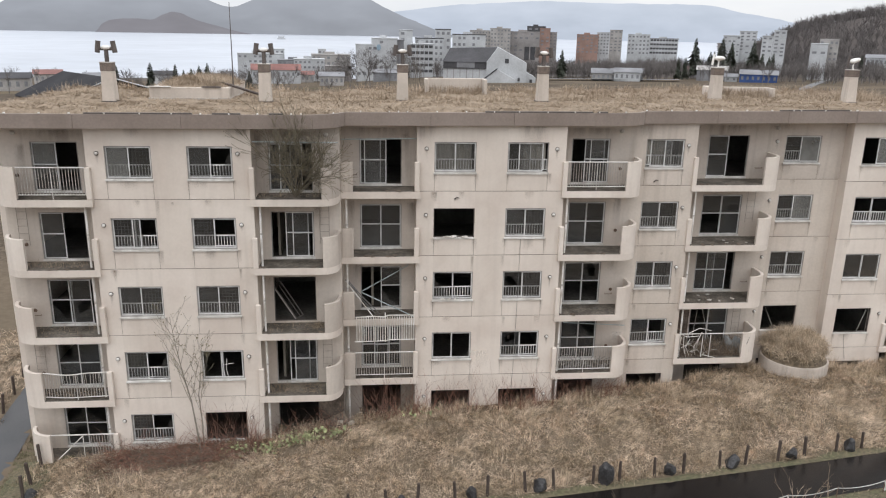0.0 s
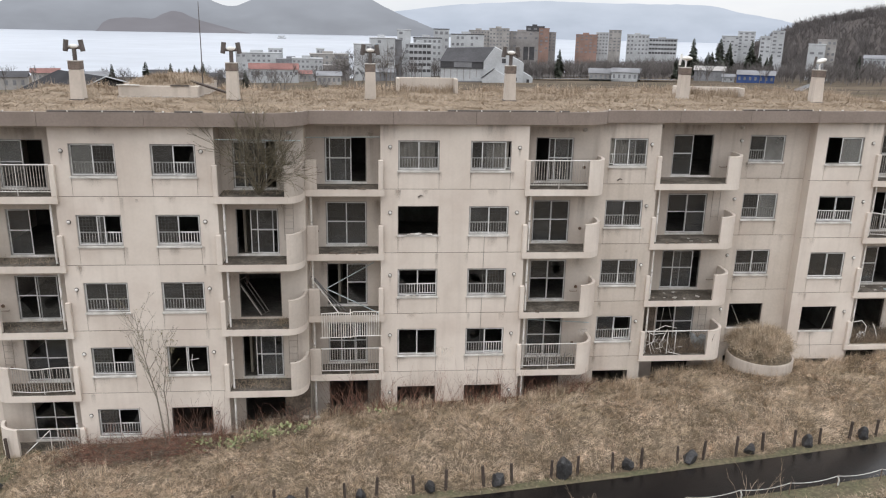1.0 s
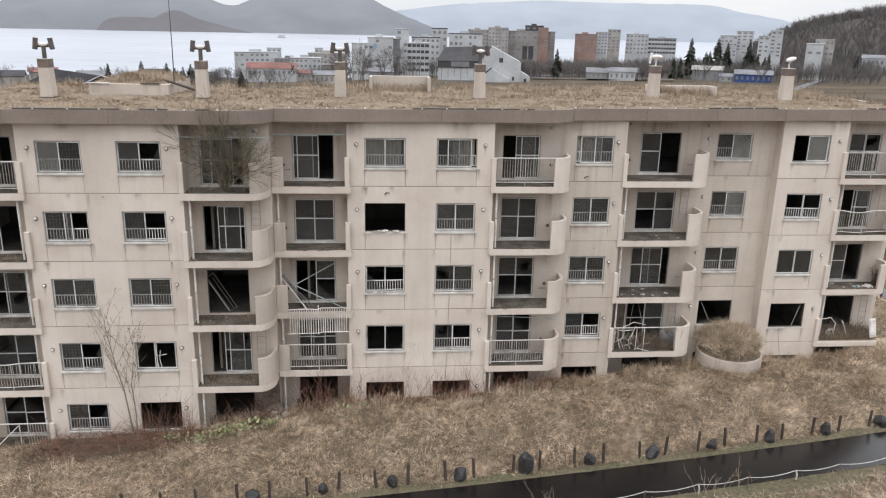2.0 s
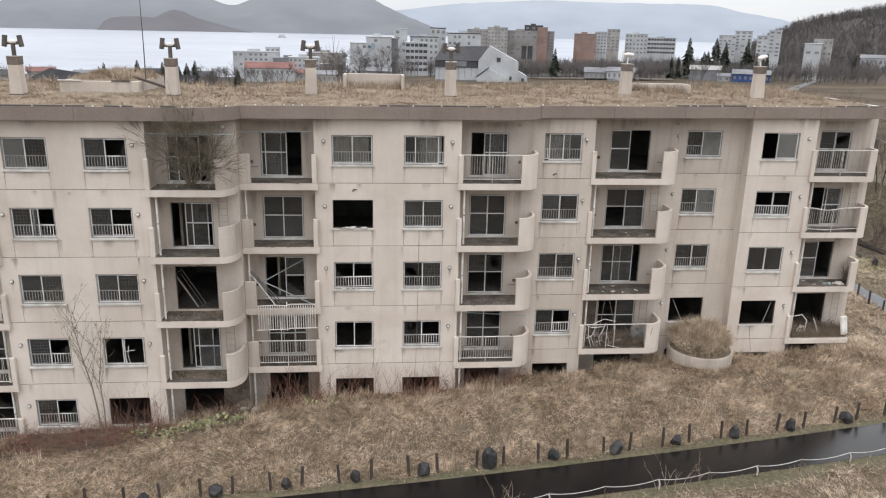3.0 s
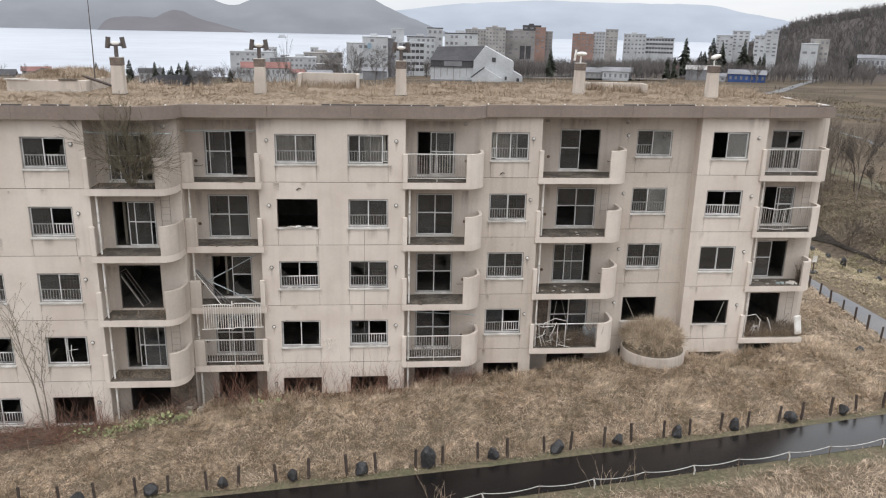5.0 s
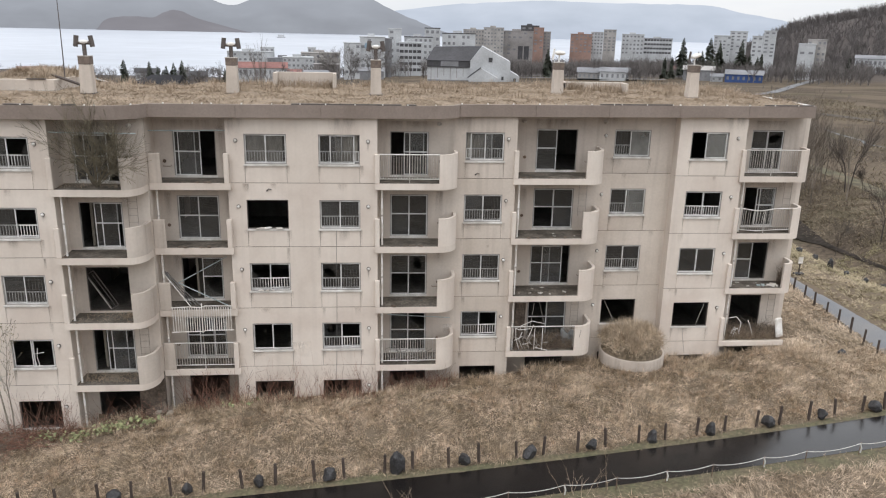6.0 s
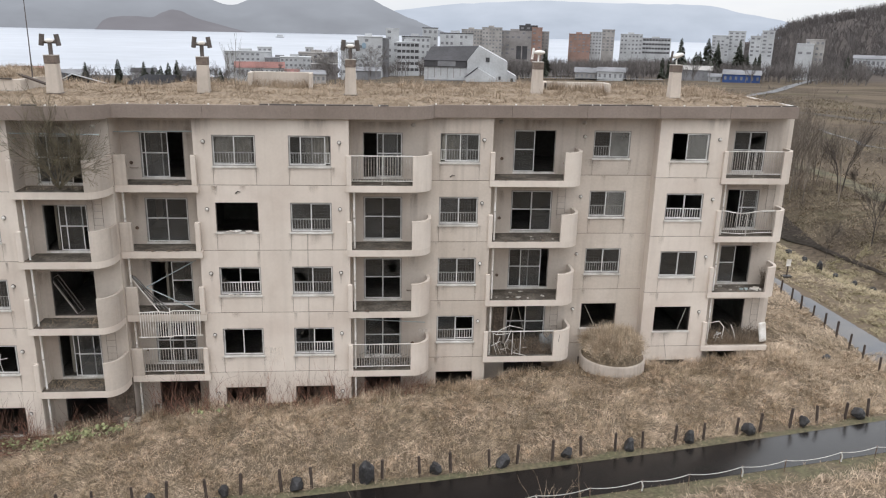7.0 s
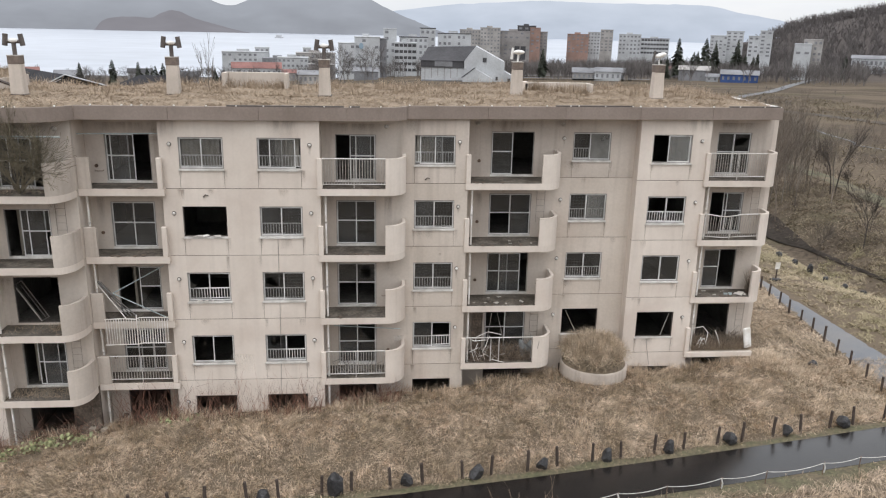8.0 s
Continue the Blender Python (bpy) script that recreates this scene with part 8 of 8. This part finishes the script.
bent_pipes("railing_wreck", [
    [(22.35, 2.45, 3.70), (22.74, 2.30, 3.84), (22.98, 2.25, 3.56), (22.92, 2.20, 3.05), (22.78, 2.15, 2.74)],
    [(22.40, 2.16, 2.78), (22.62, 2.14, 3.36), (22.70, 2.14, 3.30), (22.54, 2.14, 2.76)],
    [(22.52, 2.20, 3.16), (22.82, 2.20, 3.28), (22.95, 2.22, 2.97)],
    [(22.62, 2.18, 3.10), (22.80, 2.18, 3.02), (22.70, 2.18, 2.76)],
    [(23.31, 2.25, 3.68), (23.45, 2.22, 3.39), (23.66, 2.20, 2.77)],
], 0.022, "bent white pipes on the broken balcony", M_WHITE)
tangle("branch_heap", (22.9, 24.8, 2.2, 2.8, 2.75, 3.7), 22, "heap of dead branches and rubble on the broken balcony", 6, M_BARK, 0.012)
tangle("branch_heap", (5.9, 7.7, 0.05, 0.5, 2.75, 3.6), 24, "heap of grey rubbish behind the balcony railing", 7, M_LATTICE, 0.014)
slab = tagged(part("broken_parapet", boxes((-0.19, 0.19, -0.06, 0.06, 0, 0.98)), M_WHITE, at=Matrix.Translation((24.90, 2.02, 2.86)) @ pose(0, 0, 0, -6, -7, 8), bevel=0.05), "broken piece of whitish parapet leaning at the balcony end", "rubble")


litter("litter", (11.7, 14.2, 1.25, 2.2, 5.447), 7, (0.03, 0.11), M_RAIL, "pale scrap lying on the balcony floor", 1)
litter("litter", (12.0, 14.4, 1.25, 2.3, 8.147), 5, (0.02, 0.07), M_RAIL, "pale scrap lying on the balcony floor", 2)
litter("litter", (22.4, 24.4, 2.1, 2.8, 5.447), 6, (0.03, 0.10), M_RAIL, "pale scrap lying on the balcony floor", 3)
litter("litter", (5.8, 7.6, 0.0, 0.8, 5.447), 5, (0.04, 0.10), M_ROOM, "grey scrap lying on the balcony floor", 4)
litter("concrete_block", (-3.9, -3.0, -1.2, -0.9, 1.0), 2, (0.14, 0.22), M_GRIME, "broken concrete block at the foot of the wall", 5, 1.0)
litter("litter", (0.15, 1.55, -0.06, 0.0, LEVEL[3] + SILL + 0.002), 6, (0.05, 0.12), M_WHITE, "white shreds on the sill of the empty window", 6, 0.5)


def weeds(name, box_, z, n, label, seed):
    r = np.random.RandomState(seed)
    p = np.stack([box_[0] + (box_[1] - box_[0]) * r.rand(n), box_[2] + (box_[3] - box_[2]) * r.rand(n), 0 * r.rand(n) + z], -1)
    v, f = blades(p, (0.08, 0.32) if n < 3000 else (0.2, 0.7), (0.006, 0.014), (0.3, 1.5) if n < 3000 else (0.1, 0.9), r)
    return tagged(new(name, soup(name, v, f, M_ROOFSTRAW)), label, "weeds", kind="stuff")


for i, (x0, x1, y0, y1, lev, n) in enumerate(((-16.0, -13.4, -1.4, -0.6, 3, 160), (-6.8, -4.6, -1.45, -0.6, 1, 260), (-6.8, -4.6, -1.45, -0.6, 2, 80), (-4.9, -4.4, -1.2, -0.6, 2, 90), (-15.9, -13.4, -1.4, -0.6, 1, 160), (12.6, 14.9, 1.3, 2.3, 1, 1500), (22.2, 25.0, 2.0, 2.9, 1, 2600), (-16.0, -13.4, -1.4, -0.6, 2, 60), (-6.8, -4.5, -1.4, -0.6, 4, 120), (11.7, 14.9, 1.3, 2.3, 1, 300))):
    weeds("balcony_weeds", (x0, x1, y0, y1), LEVEL[lev] + 0.045, n * 2, "dead weeds and leaves on the balcony floor", 40 + i)


def stems(name, box_, z, n, height, material, label, seed, radius=0.010):
    """Dead stems that grow and lie in a heap on a balcony; one object."""
    r = random.Random(seed)
    segs = []
    for _ in range(n):
        p = Vector((r.uniform(box_[0], box_[1]), r.uniform(box_[2], box_[3]), z))
        d = Vector((r.gauss(0, 1.4 if n > 100 else 0.15), r.gauss(0, 0.6 if n > 100 else 0.1), 1)).normalized()
        h = r.uniform(height[0], height[1])
        for i in range(3):
            q = p + d * h / 3
            q.x, q.y = min(max(q.x, box_[0]), box_[1]), min(max(q.y, box_[2]), box_[3] + 0.3)
            segs.append((p, q, radius * (1 - i * 0.25), radius * (0.75 - i * 0.25)))
            d = (d + Vector((r.gauss(0, 0.4), r.gauss(0, 0.2), r.gauss(-0.25, 0.25)))).normalized()
            p = q
    return tagged(new(name, soup(name, *segments(segs, 3), material)), label, "debris", kind="stuff")


M_STEMS = mat("brown_dead_stems", (0.20, 0.155, 0.115), 0.9, grain=25, blotch=1.5, vary=0.3, tint=(0.11, 0.08, 0.06), island=0.5, bump=0)
stems("dead_stems", (22.2, 25.0, 2.05, 2.9), LEVEL[1] + 0.03, 620, (0.5, 1.2), M_STEMS, "tangled dead branches on the broken balcony", 91, 0.011)
stems("dead_stems_middle", (12.4, 14.8, 1.25, 2.4), LEVEL[1] + 0.05, 460, (0.4, 1.2), M_STEMS, "tangled dead branches on the wrecked balcony", 92, 0.009)
stems("dead_stems_rail", (11.5, 14.3, 1.20, 1.55), LEVEL[1] + 0.05, 240, (0.5, 1.1), M_STEMS, "dead stems grown through the wrecked railing", 95, 0.009)
tangle("railing_scraps", (11.6, 13.2, 1.2, 1.6, 2.76, 3.6), 12, "knot of bent thin railing bars on the balcony", 96, M_RAIL, 0.010)
stems("dead_stems_hollow", (-6.6, -4.0, -1.2, -0.5), 0.4, 160, (0.4, 1.1), M_BARK, "dead branches in the hollow under the balcony", 93, 0.012)

stems("dead_stems_bundle", (24.62, 24.98, 2.25, 2.55), LEVEL[2] + 0.05, 90, (0.7, 1.15), M_STEMS, "upright bundle of dead brown stems on the balcony", 94, 0.012)
litter("litter", (23.9, 24.5, 2.05, 2.4, LEVEL[2] + 0.046), 4, (0.06, 0.14), M_WHITE, "white scrap lying on the balcony floor", 21, 0.6)
litter("litter", (23.4, 23.8, 2.1, 2.3, LEVEL[2] + 0.046), 2, (0.06, 0.11), M_POLE, "pale blue scrap lying on the balcony floor", 22, 0.6)
# moss and dirt gathered on the balcony edges
for k, (x0, x1, y, lev) in enumerate(((-6.8, -4.5, -1.60, 2), (-6.8, -4.5, -1.60, 3), (-3.1, -0.9, -0.20, 3), (-3.1, -0.9, -0.20, 4), (5.6, 7.8, -0.10, 2), (5.6, 7.8, -0.10, 3), (11.6, 14.3, 1.16, 2), (11.6, 14.3, 1.16, 3), (11.6, 14.3, 1.16, 4), (-15.2, -13.0, -1.60, 2), (-15.2, -13.0, -1.60, 3), (22.2, 24.4, 1.98, 2))):
    litter("moss_clump", (x0, x1, y, y + 0.05, LEVEL[lev] + 0.018), 5, (0.03, 0.11), M_ROT, "dark clump of moss and dirt on the balcony edge", 200 + k, 0.5)
bm = bmesh.new()
sheet_rng = random.Random(61)
cloth = [[bm.verts.new((13.95 + 0.09 * i + sheet_rng.gauss(0, 0.025), 1.38 + 0.07 * j + sheet_rng.gauss(0, 0.03), 2.80 + 0.085 * j + 0.10 * math.sin(i * 1.1 + j) + sheet_rng.gauss(0, 0.03))) for i in range(9)] for j in range(8)]
for one, two in zip(cloth, cloth[1:]):
    for i in range(8):
        bm.faces.new((one[i], one[i + 1], two[i + 1], two[i]))
tagged(part("crumpled_sheet", bm, mat("grey_plastic_sheet", (0.20, 0.205, 0.20), 0.5, grain=12, blotch=3, vary=0.2, bump=0), smooth=True), "crumpled grey plastic sheet on the wrecked balcony", "sheet")
for a, c in (((20.95, 2.16, 4.58), (20.62, 2.14, 3.50)), ((16.25, 2.78, 4.55), (16.75, 2.80, 3.55)), ((12.75, 2.50, 4.55), (12.55, 2.30, 3.3)), ((13.0, 2.52, 4.6), (13.35, 2.3, 3.2)), ((24.15, 2.9, 4.4), (24.2, 2.7, 3.0))):
    bm = bmesh.new()
    tube(bm, [a, c], 0.012, 5)
    tagged(part("fallen_pole", bm, M_RAIL), "loose aluminium bar hanging in the smashed opening", "pole", "loose bars")
bent_pipes("fallen_rail", [[(-14.15, -1.50, 1.10), (-15.15, -1.55, 0.12)]], 0.022, "white railing bar fallen aslant behind the top rail", M_WHITE)
bent_pipes("guard_remains", [[(-8.50, -1.40, 4.60), (-8.46, -1.42, 4.05), (-8.40, -1.40, 3.52)], [(-8.30, -1.40, 4.30), (-8.34, -1.42, 3.90), (-8.28, -1.40, 3.52)], [(-8.46, -1.42, 4.05), (-8.05, -1.42, 4.12)]], 0.012, "bent remains of a white guard grille in the empty window", M_GUARD)
litter("litter", (0.25, 1.1, -0.05, 0.0, LEVEL[2] + SILL + 0.002), 4, (0.04, 0.09), M_WHITE, "white shreds on the sill of the smashed window", 16, 0.5)
litter("litter", (12.2, 14.6, 1.3, 2.2, 5.447), 14, (0.02, 0.07), M_ROT, "brown scrap lying on the balcony floor", 17)
litter("litter", (5.9, 8.2, 0.1, 0.9, 2.747), 10, (0.04, 0.12), M_LATTICE, "grey rubbish lying behind the balcony railing", 18, 0.7)

# ---- trees in the east ----
M_DARKBARK = mat("wet_dark_bark", (0.085, 0.07, 0.06), 0.9, grain=12, blotch=2, vary=0.25, bump=0)
for x, y, h, seed in ((45.1, 37.0, 11.5, 401), (54.9, 51.8, 9.5, 402), (55.4, 51.1, 8.6, 403), (51.4, 45.8, 9.0, 406), (53.7, 45.1, 5.4, 404), (49.2, 43.6, 6.2, 405), (47.2, 41.0, 8.0, 414), (50.3, 49.0, 9.5, 413), (52.5, 50.0, 8.0, 411), (66.0, 58.0, 6.0, 407), (70.0, 60.0, 5.0, 412)):
    plant_tree("bare_tree", (x, y, float(ground_z(x, y)) - 0.1), "tall slender bare tree on the slope beyond the meadow", bare_tree(seed, h * 0.85, -0.10, 4, 0.0050 * h, 2, gnarl=0.10), M_BRUSH, trunk_radius=0.025, least=0.0055, group="bare trees in the east")
for x, y, h, seed, lean in ((52.7, 41.0, 7.4, 421, (-0.10, 0)), (53.3, 41.2, 8.2, 422, (0.10, 0)), (54.3, 40.6, 3.2, 423, (0.12, 0)), (46.1, 25.2, 6.2, 424, (0.10, 0)), (48.1, 27.6, 3.2, 425, (0.05, 0)), (43.3, 26.6, 3.4, 426, (0.06, 0))):
    plant_tree("bare_tree", (x, y, float(ground_z(x, y)) - 0.1), "dark leafless tree on the slope beyond the meadow" if h > 4 else "small dark sapling beyond the meadow", bare_tree(seed, h * 0.85, 0.0, 4, 0.009 * h, 2, lean, gnarl=0.16), M_DARKBARK, trunk_radius=0.03, least=0.006, group="bare trees in the east")
# saplings that grow in the straw of the roof
for x, y, h, seed, lean in ((-0.33, 8.10, 2.75, 501, (0.02, 0)), (-0.45, 8.12, 2.2, 502, (-0.22, 0)), (-0.22, 8.05, 1.5, 503, (0.10, 0))):
    plant_tree("roof_sapling", (x, y, 13.95), "slender leafless sapling rooted in the roof straw", bare_tree(seed, h * 1.05, -0.18, 2, 0.0065 * h, 2, lean, gnarl=0.10), M_BARK, trunk_radius=0.012, least=0.004, group="roof saplings")
